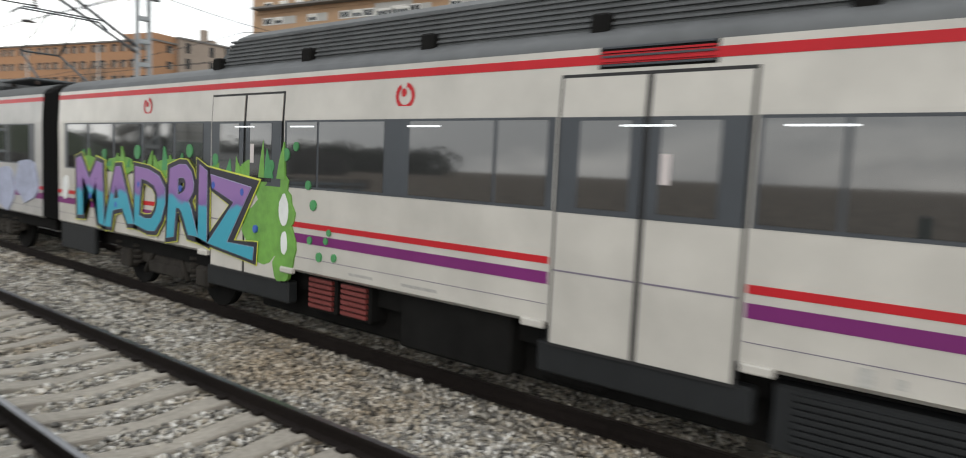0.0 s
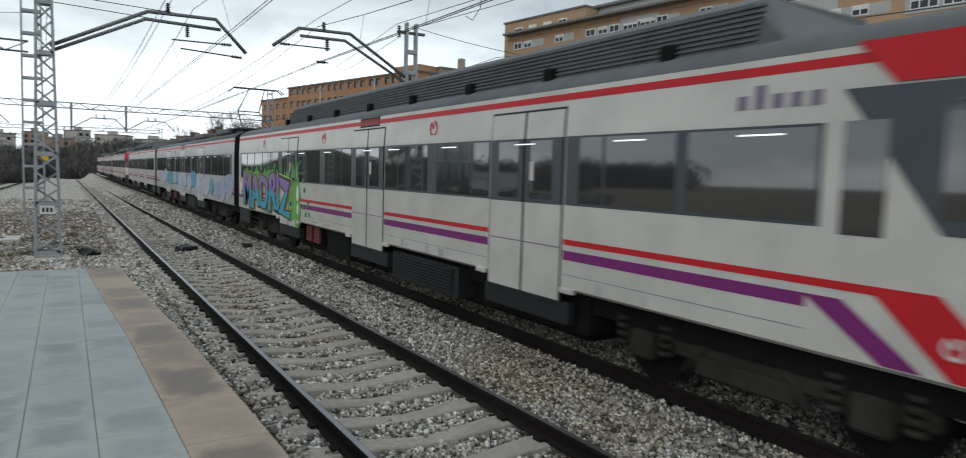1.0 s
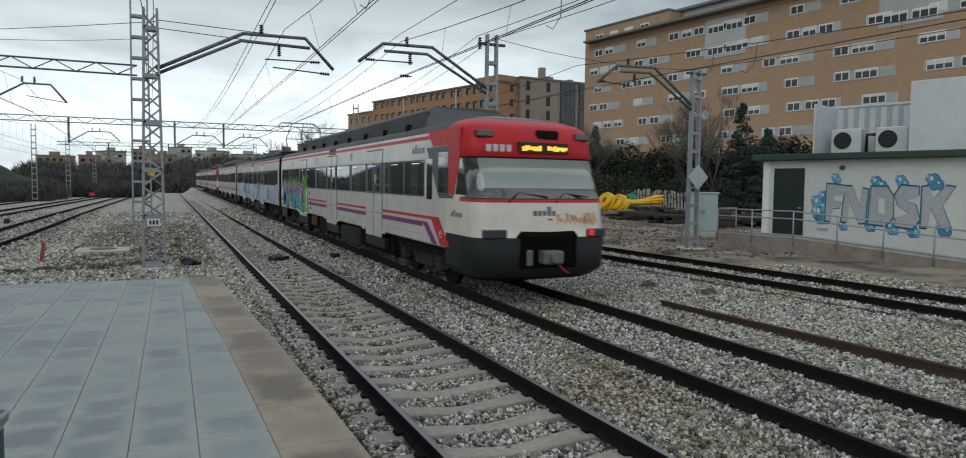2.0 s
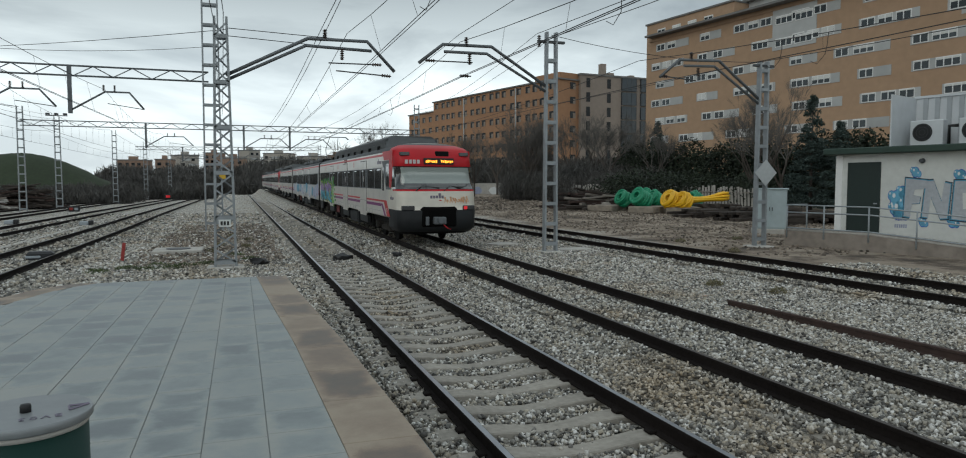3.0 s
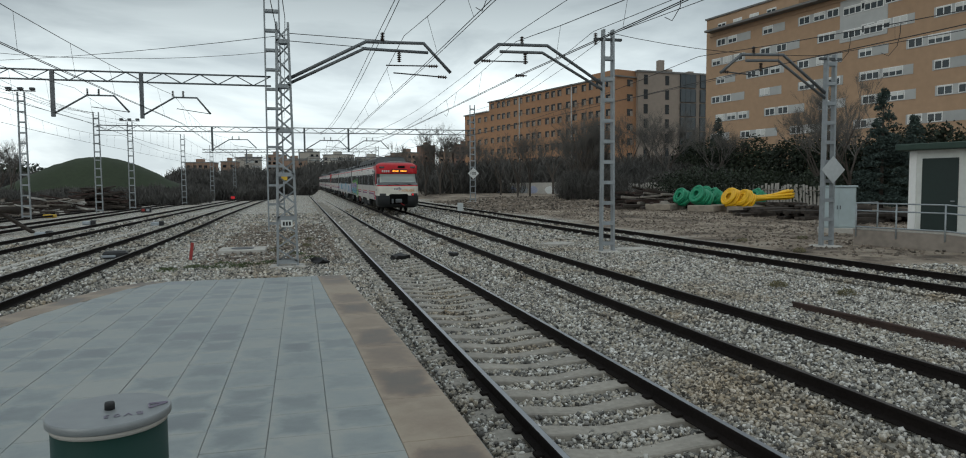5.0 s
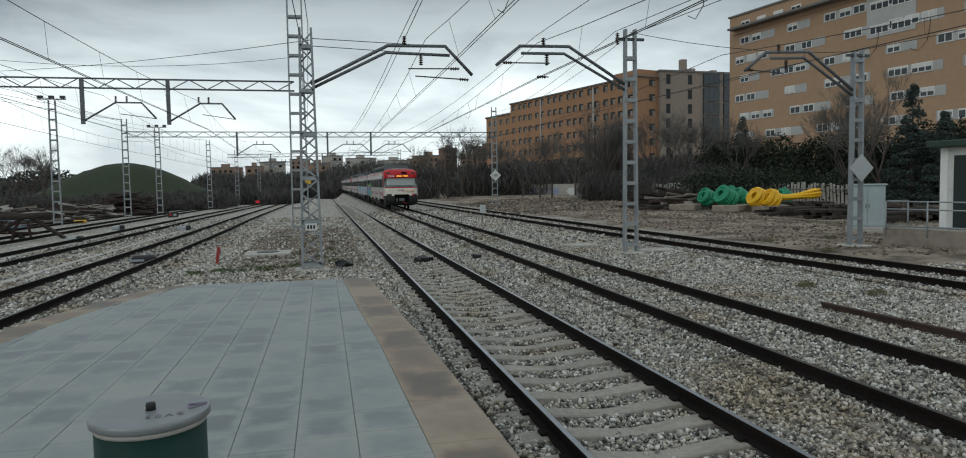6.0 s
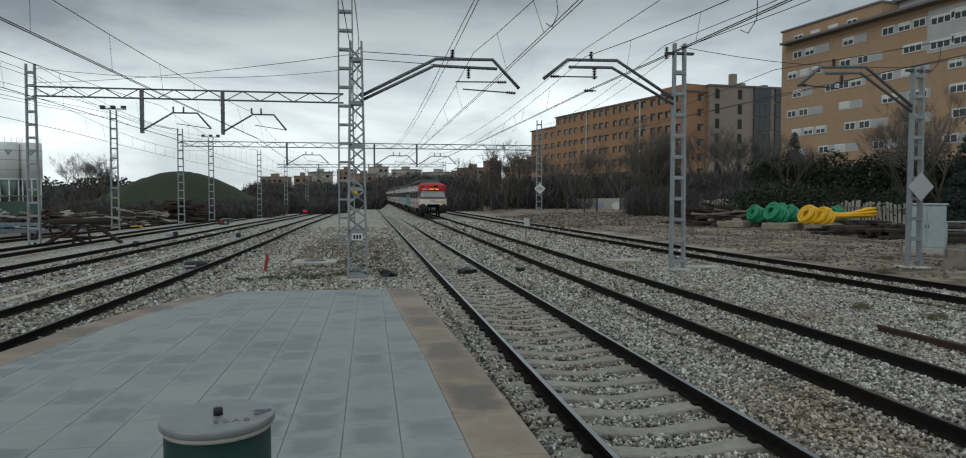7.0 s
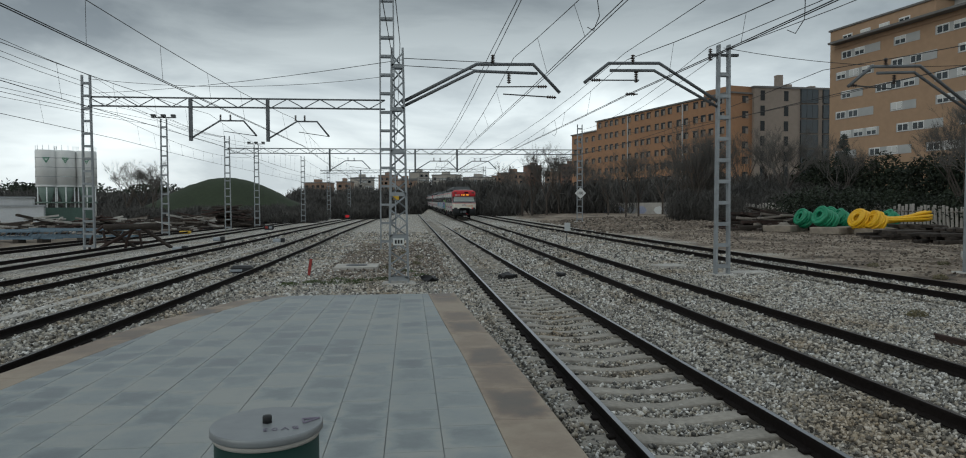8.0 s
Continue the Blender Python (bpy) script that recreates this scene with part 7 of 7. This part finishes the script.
    for az in (-26.2, -25.05, -23.75):
        p = polar(az, 150.0)
        ob = empty("silo", pose(p.x, p.y, -0.25, 0, 0, -az), "tall white cement silo with a rimmed flat top", "silo", "cement silos")
        drum = part("drum", lathe([(1.72, 6.3), (1.72, 12.7), (1.66, 12.9), (0.2, 13.0)], 28), M_WHITE_SILO, ob)
        part("funnel", lathe([(0.35, 2.4), (1.68, 6.28)], 24), M_SILO_GREEN, ob, "faded green hopper under the drum")
        for i in range(6):
            a = math.pi / 6 + i * math.pi / 3
            part("leg", tubed([(1.6 * math.cos(a), 1.6 * math.sin(a), 0), (1.6 * math.cos(a), 1.6 * math.sin(a), 6.4)], 0.11, 6), M_WHITE_SILO, ob)
        for z in (3.2, 6.2):
            part("ring_beam", lathe([(1.70, z), (1.76, z + 0.05), (1.76, z + 0.2), (1.70, z + 0.25)], 24), M_WHITE_SILO if z > 5 else M_SILO_GREEN, ob)
        for z in (8.0, 9.7, 11.4):
            part("band", lathe([(1.725, z), (1.745, z + 0.03), (1.745, z + 0.09), (1.725, z + 0.12)], 28), M_SIGN_BACK, drum)
        for i in range(10):
            a = i * math.pi / 5
            part("rail_post", tubed([(1.6 * math.cos(a), 1.6 * math.sin(a), 12.85), (1.6 * math.cos(a), 1.6 * math.sin(a), 13.75)], 0.03, 4), M_GALV, ob)
        for k, (x0, z0) in enumerate(((-0.5, 11.05), (0.08, 11.05), (-0.21, 10.55))):
            bm = bmesh.new()
            for q in range(3):
                a, b = ((0.0, 0.42), (0.44, 0.42), (0.22, 0.0))[q], ((0.44, 0.42), (0.22, 0.0), (0.0, 0.42))[q]
                tube(bm, (x0 + a[0], -1.76, z0 + a[1]), (x0 + b[0], -1.76, z0 + b[1]), 0.05, 0.05, 4)
            part("green_mark", bm, M_GREEN_PIPE, drum, "plain green triangular mark")
    p = polar(-26.0, 148.0)
    ob = object_of("plant_screen", boxed(-2.2, 8.0, -0.2, 0.2, 0, 2.4), mat("grey_green_sheeting", (0.07, 0.12, 0.10), 0.7, vary=0.2))
    ob.matrix_basis = pose(p.x, p.y - 3, -0.25, 0, 0, 20)
    tagged(ob, "grey-green sheeting round the foot of the silos", "screen")
    for az, d, w, h, lab in ((-29.5, 160, 14, 4.2, "pale flat-roofed industrial shed"), (-27.6, 140, 6, 2.6, "low white container in the yard")):
        p = polar(az, d)
        ob = empty("industrial_shed", pose(p.x, p.y, -0.25, 0, 0, 24), lab, "shed")
        part("wall", boxed(-w / 2, w / 2, -2, 4, 0, h), M_SCREEN, ob)
        part("roof", boxed(-w / 2 - 0.2, w / 2 + 0.2, -2.2, 4.2, h, h + 0.3), M_SCREEN_B, ob)
    # low graffiti wall and parked car at the far right
    p, q = polar(19.5, 105.0), polar(24.0, 98.0)
    ob = empty("boundary_wall", along(p, q), "low pale wall covered with faded graffiti", "wall")
    L = (q - p).length
    part("wall", boxed(-10, L + 24, 0, 0.3, -0.5, 2.6), M_CONCRETE, ob)
    rng = random.Random(9)
    for i in range(16):
        x = -9 + i * 2.6 + rng.uniform(-0.4, 0.4)
        bm = bmesh.new()
        bm.faces.new([bm.verts.new((x + a, -0.02, 1.5 + b)) for a, b in blob_polygon(rng, 0, 0, 0.9, 0.6)])
        part("graffiti_patch", bm, rng.choice((M_GRAFFITI_PALE, M_GRAFFITI_WHITE, M_GRAFFITI_GREY)), ob)


build_clutter()

# ---- fence on the right ----
def build_fence():
    p, q = Vector((33.0, 66.0, 0)), Vector((39.0, 44.0, 0))
    ob = empty("fence", Matrix(), "old pale paling fence before the hedge", "fence")
    me = box_mesh("paling", -0.09, 0.09, -0.02, 0.02, 0, 1.7, M_CONCRETE)
    n = 75
    rng = random.Random(5)
    for i in range(n):
        c = p.lerp(q, i / n)
        shared("paling", me, ob, pose(c.x, c.y, gz(c.x, c.y) + rng.uniform(-0.25, 0.05), rng.uniform(-3, 3), rng.uniform(-4, 4), -12))
    part("fence_rail", tubed([(p.x, p.y, gz(p.x, p.y) + 1.2), (q.x, q.y, gz(q.x, q.y) + 1.2)], 0.05, 4), M_PALE_WOOD, ob)


build_fence()

# ---- plants ----
M_BARK = mat("grey_brown_bark", (0.075, 0.062, 0.053), 0.9, vary=0.25)
M_TWIG = mat("fine_grey_twigs", (0.115, 0.107, 0.098), 0.9, vary=0.2, island=0.3)


def leaf_material(name, dark, light):
    m = bpy.data.materials.new(name)
    m.use_nodes = True
    n, l = m.node_tree.nodes, m.node_tree.links
    g, r, tc, nz, add = n.new("ShaderNodeNewGeometry"), n.new("ShaderNodeValToRGB"), n.new("ShaderNodeTexCoord"), n.new("ShaderNodeTexNoise"), n.new("ShaderNodeMath")
    nz.inputs["Scale"].default_value = 0.35
    l.new(tc.outputs["Object"], nz.inputs["Vector"])
    add.operation = "MULTIPLY_ADD"
    l.new(g.outputs["Random Per Island"], add.inputs[0])
    add.inputs[1].default_value = 0.55
    l.new(nz.outputs["Fac"], add.inputs[2])
    ramp_stops(r, [(0.45, dark), (1.0, light)])
    l.new(add.outputs[0], r.inputs[0])
    l.new(r.outputs[0], n["Principled BSDF"].inputs["Base Color"])
    n["Principled BSDF"].inputs["Roughness"].default_value = 0.75
    return m


M_LEAF = leaf_material("dark_green_leaves", (0.007, 0.012, 0.006), (0.020, 0.031, 0.014))
M_CONIFER = leaf_material("blue_green_needles", (0.014, 0.026, 0.022), (0.05, 0.075, 0.065))
M_SCRUB = leaf_material("brown_winter_scrub", (0.032, 0.0305, 0.028), (0.105, 0.100, 0.092))
M_DRY = leaf_material("dry_grass", (0.07, 0.075, 0.03), (0.20, 0.17, 0.10))
M_GRASS = leaf_material("green_weeds", (0.03, 0.05, 0.015), (0.10, 0.13, 0.045))


def leaves(name, clumps, count, size, material, seed, parent=None, slim=0.5, upright=0.0):
    """Many small leaf blades spread through ellipsoid clumps (x, y, z, rx, ry, rz)."""
    r = np.random.RandomState(seed)
    c = np.array(clumps, float)
    weight = c[:, 3] * c[:, 4] * c[:, 5]
    pick = r.choice(len(c), count, p=weight / weight.sum())
    v = r.normal(size=(count, 3))
    v /= np.linalg.norm(v, axis=1)[:, None]
    v *= (r.uniform(0.35, 1.0, count) ** 0.5)[:, None]
    p = c[pick, :3] + v * c[pick, 3:]
    a = r.normal(size=(count, 3)) + np.array((0, 0, upright))
    a /= np.linalg.norm(a, axis=1)[:, None]
    b = np.cross(a, r.normal(size=(count, 3)))
    b /= np.linalg.norm(b, axis=1)[:, None] + 1e-9
    s = size * r.uniform(0.5, 1.5, count)[:, None]
    verts = np.stack([p - a * s, p + b * s * slim, p + a * s, p - b * s * slim], 1).reshape(-1, 3)
    me = bpy.data.meshes.new(name)
    me.from_pydata(verts.tolist(), [], np.arange(count * 4).reshape(-1, 4).tolist())
    me.materials.append(material)
    ob = new(name, me)
    ob.parent = parent
    return ob


def tree_mesh(seed, height, spread, depth=5, lean=0.0):
    rng = random.Random(seed)
    trunk, twigs = bmesh.new(), bmesh.new()

    def grow(p, d, length, r, level):
        q = p + d * length
        tube(trunk if level < 3 else twigs, p, q, r, r * 0.72, 5 if level < 2 else 3)
        if level >= depth:
            for k in range(7):
                nd = (d + Vector((rng.gauss(0, 0.45), rng.gauss(0, 0.45), rng.gauss(0.25, 0.35)))).normalized()
                start, side = p.lerp(q, rng.random()), nd.cross(Vector((rng.gauss(0, 1), rng.gauss(0, 1), 0.2))).normalized() * 0.0045
                tip = start + nd * height * rng.uniform(0.035, 0.075)
                twigs.faces.new([twigs.verts.new(v) for v in (start - side, start + side, tip)])
            return
        for k in range(rng.choice((2, 3, 3)) if level else 4):
            axis = Vector((rng.gauss(0, 1), rng.gauss(0, 1), rng.gauss(0, 0.4))).normalized()
            nd = (d + axis * spread * rng.uniform(0.5, 1.1) + Vector((0, 0, 0.12))).normalized()
            start = p.lerp(q, rng.uniform(0.55, 1.0)) if k else q
            grow(start, nd, length * rng.uniform(0.60, 0.86), r * rng.uniform(0.46, 0.62), level + 1)

    grow(Vector((0, 0, -0.2)), Vector((lean, 0, 1)).normalized(), height * 0.27, height * 0.016, 0)
    return trunk, twigs


def bare_tree(seed, height, spread, label, depth=6):
    ob = empty("bare_tree", pose(0, 0, -50), label, "tree", "leafless trees")
    a, b = tree_mesh(seed, height, spread, depth)
    part("trunk", a, M_BARK, ob)
    part("crown", b, M_TWIG, ob, "fine bare winter twigs")
    return ob


def build_plants():
    kinds = [bare_tree(s, 8.0, sp, "leafless grey-brown winter tree with fine twigs") for s, sp in ((1, 0.62), (2, 0.55), (3, 0.70))]
    spots = [(23.2, 72, 1.0, 0), (23.4, 73, 0.9, 1), (24.0, 74, 0.95, 2), (23.0, 71, 1.15, 1), (23.7, 72, 1.1, 2), (22.6, 73, 1.05, 0), (24.3, 73, 1.0, 1), (17.6, 84, 0.9, 1), (18.6, 86, 1.0, 0), (16.2, 96, 1.0, 2), (11.2, 104, 1.45, 0), (10.0, 106, 1.3, 1), (12.2, 106, 1.45, 2), (9.2, 107, 1.2, 2), (26.5, 86, 1.2, 1), (28.3, 84, 1.15, 0), (29.6, 80, 1.3, 2), (31.4, 82, 1.25, 1),
             (33.2, 76, 1.1, 0), (41.6, 62, 1.35, 1), (42.6, 60, 1.3, 2), (40.5, 66, 1.2, 0), (8.0, 150, 1.4, 1), (6.5, 165, 1.3, 2), (13.4, 135, 1.4, 0), (-20.3, 135, 1.3, 2), (-21.2, 140, 1.2, 0), (20.5, 100, 1.2, 2), (22.0, 104, 1.3, 1), (14.8, 112, 1.2, 0), (-19.5, 128, 1.1, 1)]
    rng = random.Random(3)
    for i, (az, d, s, k) in enumerate(spots):
        p = polar(az, d)
        m = pose(p.x, p.y, gz(p.x, p.y), 0, 0, rng.uniform(0, 360))
        if i < 3:
            kinds[i].matrix_basis = m
        else:
            c = copy_thing(kinds[k], m)
            g = 1.15 if az < -15 else (0.95 if az < 16 or az > 30 else 1.08)
            c.scale = (s * g, s * g, s * g * rng.uniform(1.0, 1.15))
    # clipped hedge and evergreen shrubs before the long block
    r = np.random.RandomState(4)
    hedge = [(*polar(float(a), float(d)).xy, gz(*polar(float(a), float(d)).xy) + h, 2.6, 2.6, h + 0.6) for a, d, h in zip(np.linspace(31.5, 56, 34), np.linspace(82, 58, 34), r.uniform(2.3, 3.1, 34))]
    tagged(leaves("hedge", hedge, 74000, 0.15, M_LEAF, 1), "tall dark evergreen hedge below the apartment block", "hedge", kind="stuff")
    # conifers
    for az, d, h in ((44.6, 58, 8.6), (33.4, 84, 9.0), (46.5, 56, 6.4)):
        p = polar(az, d)
        z = gz(p.x, p.y)
        ob = empty("conifer", pose(p.x, p.y, z), "blue-green conifer standing in the hedge", "tree", "conifers")
        bm = bmesh.new()
        tube(bm, (0, 0, -0.2), (0, 0, h * 0.95), 0.16, 0.03, 7)
        part("trunk", bm, M_BARK, ob)
        cl = []
        for i in range(120):
            t = r.uniform(0.06, 1.0)
            a, w = r.uniform(0, 6.28), (1 - t) * h * 0.25 + 0.1
            cl.append((w * math.cos(a) * 0.75, w * math.sin(a) * 0.75, t * h, 0.22 + w * 0.26, 0.22 + w * 0.26, 0.20))
        leaves("crown", cl, 15000, 0.085, M_CONIFER, 20 + int(h), ob)
    # winter scrub: right of the line and round the yard
    def scrub(name, az0, az1, d0, d1, h0, h1, n, count, size, material, seed, label):
        rr = np.random.RandomState(seed)
        cl = []
        for i in range(n):
            az, d = rr.uniform(az0, az1), rr.uniform(d0, d1)
            p = polar(az, d)
            h = rr.uniform(h0, h1)
            cl.append((p.x, p.y, gz(p.x, p.y) + h * 0.45, h * rr.uniform(0.7, 1.3), h * rr.uniform(0.7, 1.3), h * 0.6))
        slim, longer = (0.07, 2.6) if material is M_SCRUB else (0.4, 1.0)
        tagged(leaves(name, cl, int(count * (1.9 if material is M_SCRUB else 1)), size * longer, material, seed, None, slim, 2.2 if material is M_SCRUB else 0.0), label, "scrub", kind="stuff")
    scrub("scrub", 5.5, 33, 108, 150, 1.2, 5.8, 80, 52000, 0.32, M_SCRUB, 2, "tangled brown winter scrub beside the line")
    scrub("scrub", 24.5, 34, 72, 92, 1.0, 4.4, 34, 36000, 0.15, M_SCRUB, 3, "grey leafless shrubs before the apartment block")
    scrub("scrub", 22.2, 24.6, 70, 74, 1.8, 3.2, 12, 14000, 0.11, M_SCRUB, 13, "dense leafless thicket round a tree trunk")
    scrub("scrub", 30, 48, 62, 72, 1.6, 3.2, 40, 40000, 0.14, M_LEAF, 5, "dark green shrubs behind the timber stacks")
    scrub("scrub", -12.5, 5, 200, 270, 2.4, 4.8, 90, 42000, 0.55, M_SCRUB, 6, "dark distant belt of winter trees")
    scrub("scrub", -36, -11, 180, 240, 3.6, 6.2, 110, 54000, 0.50, M_SCRUB, 7, "dark belt of scrub beyond the yard")
    scrub("scrub", -9, 16, 300, 380, 7, 11.0, 70, 26000, 0.9, M_SCRUB, 8, "distant wooded hillside below the town")
    scrub("scrub", -46, -17, 300, 400, 10, 14.0, 80, 32000, 0.9, M_LEAF, 9, "distant dark pine belt on the skyline")
    scrub("scrub", -33, -20.5, 165, 185, 2.0, 4.0, 40, 16000, 0.3, M_SCRUB, 14, "dark bushes behind the timber piles")
    scrub("scrub", -11.5, -2.5, 130, 170, 1.3, 2.9, 50, 20000, 0.32, M_SCRUB, 15, "dark bushes at the throat of the yard")
    scrub("scrub", -22.5, -7.5, 106, 124, 1.3, 2.5, 80, 26000, 0.19, M_SCRUB, 16, "grey-brown winter scrub before the mound")
    # grassy mound
    bm = bmesh.new()
    c = polar(-14.3, 152)
    n, k = 40, 14
    rings = []
    for j in range(k + 1):
        f = j / k
        rings.append([bm.verts.new((c.x + 25 * f * math.cos(2 * math.pi * i / n), c.y + 22 * f * math.sin(2 * math.pi * i / n), -0.4 + 8.5 * (0.5 + 0.5 * math.cos(math.pi * f)) + 0.25 * noise.noise(Vector((i * 0.7, j * 0.9, 0))))) for i in range(n)])
    for r0, r1 in zip(rings, rings[1:]):
        for i in range(n):
            bm.faces.new((r0[i], r0[(i + 1) % n], r1[(i + 1) % n], r1[i])).smooth = True
    bmesh.ops.remove_doubles(bm, verts=bm.verts[:], dist=0.01)
    bmesh.ops.recalc_face_normals(bm, faces=bm.faces[:])
    tagged(object_of("grassy_mound", bm, mat("short_dark_grass", (0.026, 0.038, 0.017), 0.95, vary=0.3, grain=1.5, stain=0.12, bump=0.3)), "smooth green grassy mound beyond the yard", "mound", kind="structure")
    # weeds at the platform's end and tufts in the ballast
    cl = [(x, y, -0.22, 0.35, 0.25, 0.10) for x, y in ((-2.6, 22.4), (-2.0, 22.6), (-1.6, 23.0), (-3.2, 22.8), (-1.0, 23.4), (-2.4, 23.4), (0.3, 24.4), (-0.2, 26.0), (-3.9, 22.2))]
    tagged(leaves("weeds", cl, 2600, 0.05, M_GRASS, 11, None, 0.2), "low green weeds beyond the platform end", "weeds", kind="stuff")
    cl = [(x, y, gz(x, y) + 0.05, 0.22, 0.2, 0.10) for x, y in ((11.2, 12.2), (10.6, 13.6), (16.4, 20.0), (17.0, 24.0), (19.8, 24.0), (-1.0, 27.5), (0.2, 29.5), (0.4, 33.0), (-0.4, 36.0), (-0.8, 30.5))]
    tagged(leaves("dry_tufts", cl, 2200, 0.06, M_DRY, 12, None, 0.15), "dry brown grass tufts in the ballast", "weeds", kind="stuff")


build_plants()


# ---- loose ballast ----
def build_ballast(name, material, label, areas, seed):
    """Loose stones with flat faces, thickest near the platform."""
    r = np.random.RandomState(seed)
    base = np.array([(-1, -1, -1), (1, -1, -1), (1, 1, -1), (-1, 1, -1), (-1, -1, 1), (1, -1, 1), (1, 1, 1), (-1, 1, 1)], float)
    quads = np.array([(0, 3, 2, 1), (4, 5, 6, 7), (0, 1, 5, 4), (1, 2, 6, 5), (2, 3, 7, 6), (3, 0, 4, 7)])
    def scatter(x0, x1, y0, y1, per_m2, size):
        n = int((x1 - x0) * (y1 - y0) * per_m2)
        return np.stack([r.uniform(x0, x1, n), r.uniform(y0, y1, n), np.full(n, size)], -1)
    P = np.concatenate([scatter(*area) for area in areas])
    x, y = P[:, 0], P[:, 1]
    keep = np.ones(len(P), bool)
    z = np.asarray(ground_z(x, y)) + r.uniform(-0.01, 0.025, len(P))
    for line, half, depth, span in ((LINE_NEAR, 1.31, 0.0, 110), (LINE_TRAIN, 1.31, 0.035, 60)):
        lx = np.interp(y, [p[0] for p in line], [p[1] for p in line])
        d = np.abs(x - lx)
        keep &= np.abs(d - GAUGE / 2) > 0.075
        phase = np.abs((y - 1.27 + SLEEPER_STEP / 2) % SLEEPER_STEP - SLEEPER_STEP / 2)
        between = (d < half) & (phase > 0.15)
        over = (d < half) & (phase <= 0.15)
        if depth == 0.0:
            keep &= ~(over & (r.uniform(size=len(P)) < np.where(d < 0.95, 0.985, 0.35)))
        else:
            keep &= ~(over & (r.uniform(size=len(P)) < 0.30))
        lift = np.where(d < half, np.where(d > 0.95, 0.055, 0.028) if depth == 0.0 else 0.06, 0.0)
        z = z + lift * np.where(over, 1.15, 1.0)
    for line in (LINE_RIGHT, LINE_LEFT, LINE_LEFT_FAR):
        lx = np.interp(y, [p[0] for p in line], [p[1] for p in line])
        d = np.abs(x - lx)
        keep &= np.abs(d - GAUGE / 2) > 0.075
        z = z + np.where(d < 1.4, 0.06, 0.0)
    edge_r = np.interp(y, [p[0] for p in RIGHT_EDGE], [p[1] for p in RIGHT_EDGE])
    edge_l = np.interp(y, [p[0] for p in LEFT_EDGE], [p[1] for p in LEFT_EDGE])
    keep &= ~((y < 13.1) & (x < edge_r + 0.03) & (x > edge_l - 0.03))
    P, z = P[keep], z[keep]
    n = len(P)
    s = P[:, 2] * r.uniform(0.6, 1.5, n)
    shape = base[None] * (s[:, None, None] * r.uniform(0.55, 1.25, (n, 1, 3)) * np.array((1.12, 1.0, 0.72))) * r.uniform(0.55, 1.15, (n, 8, 3))
    q = r.normal(size=(n, 4))
    q /= np.linalg.norm(q, axis=1)[:, None]
    w, a, b, c = q.T
    R = np.stack([1 - 2 * (b * b + c * c), 2 * (a * b - c * w), 2 * (a * c + b * w), 2 * (a * b + c * w), 1 - 2 * (a * a + c * c), 2 * (b * c - a * w), 2 * (a * c - b * w), 2 * (b * c + a * w), 1 - 2 * (a * a + b * b)], -1).reshape(n, 3, 3)
    verts = np.einsum("nij,nkj->nki", R, shape) + np.stack([P[:, 0], P[:, 1], z], -1)[:, None]
    faces = (quads[None] + 8 * np.arange(n)[:, None, None]).reshape(-1)
    me = bpy.data.meshes.new(name)
    me.vertices.add(n * 8)
    me.vertices.foreach_set("co", verts.astype(np.float32).ravel())
    me.loops.add(len(faces))
    me.loops.foreach_set("vertex_index", faces.astype(np.int32))
    me.polygons.add(n * 6)
    me.polygons.foreach_set("loop_start", np.arange(0, n * 24, 4, dtype=np.int32))
    me.update(calc_edges=True)
    me.validate()
    me.materials.append(material)
    tagged(new(name, me), label, name.replace("_", " "), kind="stuff")


build_ballast("ballast", M_STONE, "loose grey and tan crushed stone between the rails",
              [(0.7, 12.5, 2.0, 9.0, 800, 0.0180), (0.7, 13.0, 9.0, 16.0, 540, 0.0200), (0.7, 15.0, 16.0, 26.0, 230, 0.0250), (-7, 0.7, 13.0, 26.0, 150, 0.029), (-9.0, -4.2, 8.0, 13.0, 240, 0.028), (-15.5, -7, 13.0, 26.0, 90, 0.032), (-12, 15, 26.0, 44.0, 44, 0.036), (-12, 14, 44.0, 66.0, 15, 0.05), (12.5, 18, 5.0, 16.0, 160, 0.029)], 5)
M_CLOD = mat("brown_soil_clods", (0.165, 0.135, 0.108), 0.95, vary=0.55, grain=3, stain=0.3, island=0.9)
build_ballast("soil_clods", M_CLOD, "brown clods and rubble on the bare soil", [(16.5, 34, 18.0, 56.0, 10, 0.042), (14.5, 40, 50.0, 80.0, 4, 0.10), (-3.3, 1.4, 23.5, 46, 48, 0.042)], 6)


# ---- what moves ----
def motions():
    rows = [(0.0, -10.08), (0.2, -8.02), (0.5, -4.92), (0.8, -1.80), (1.0, 0.29), (1.2, 2.42), (2.5, 17.2), (3.0, 23.1), (3.5, 29.0), (4.0, 35.1), (4.5, 41.3), (6.0, 59.6), (6.5, 65.7), (7.0, 71.8), (7.5, 77.9), (8.0, 84.0)]
    walk(TRAIN, [(t, pose(6.5, y, GRADE * y, math.degrees(GRADE))) for t, y in rows])


motions()
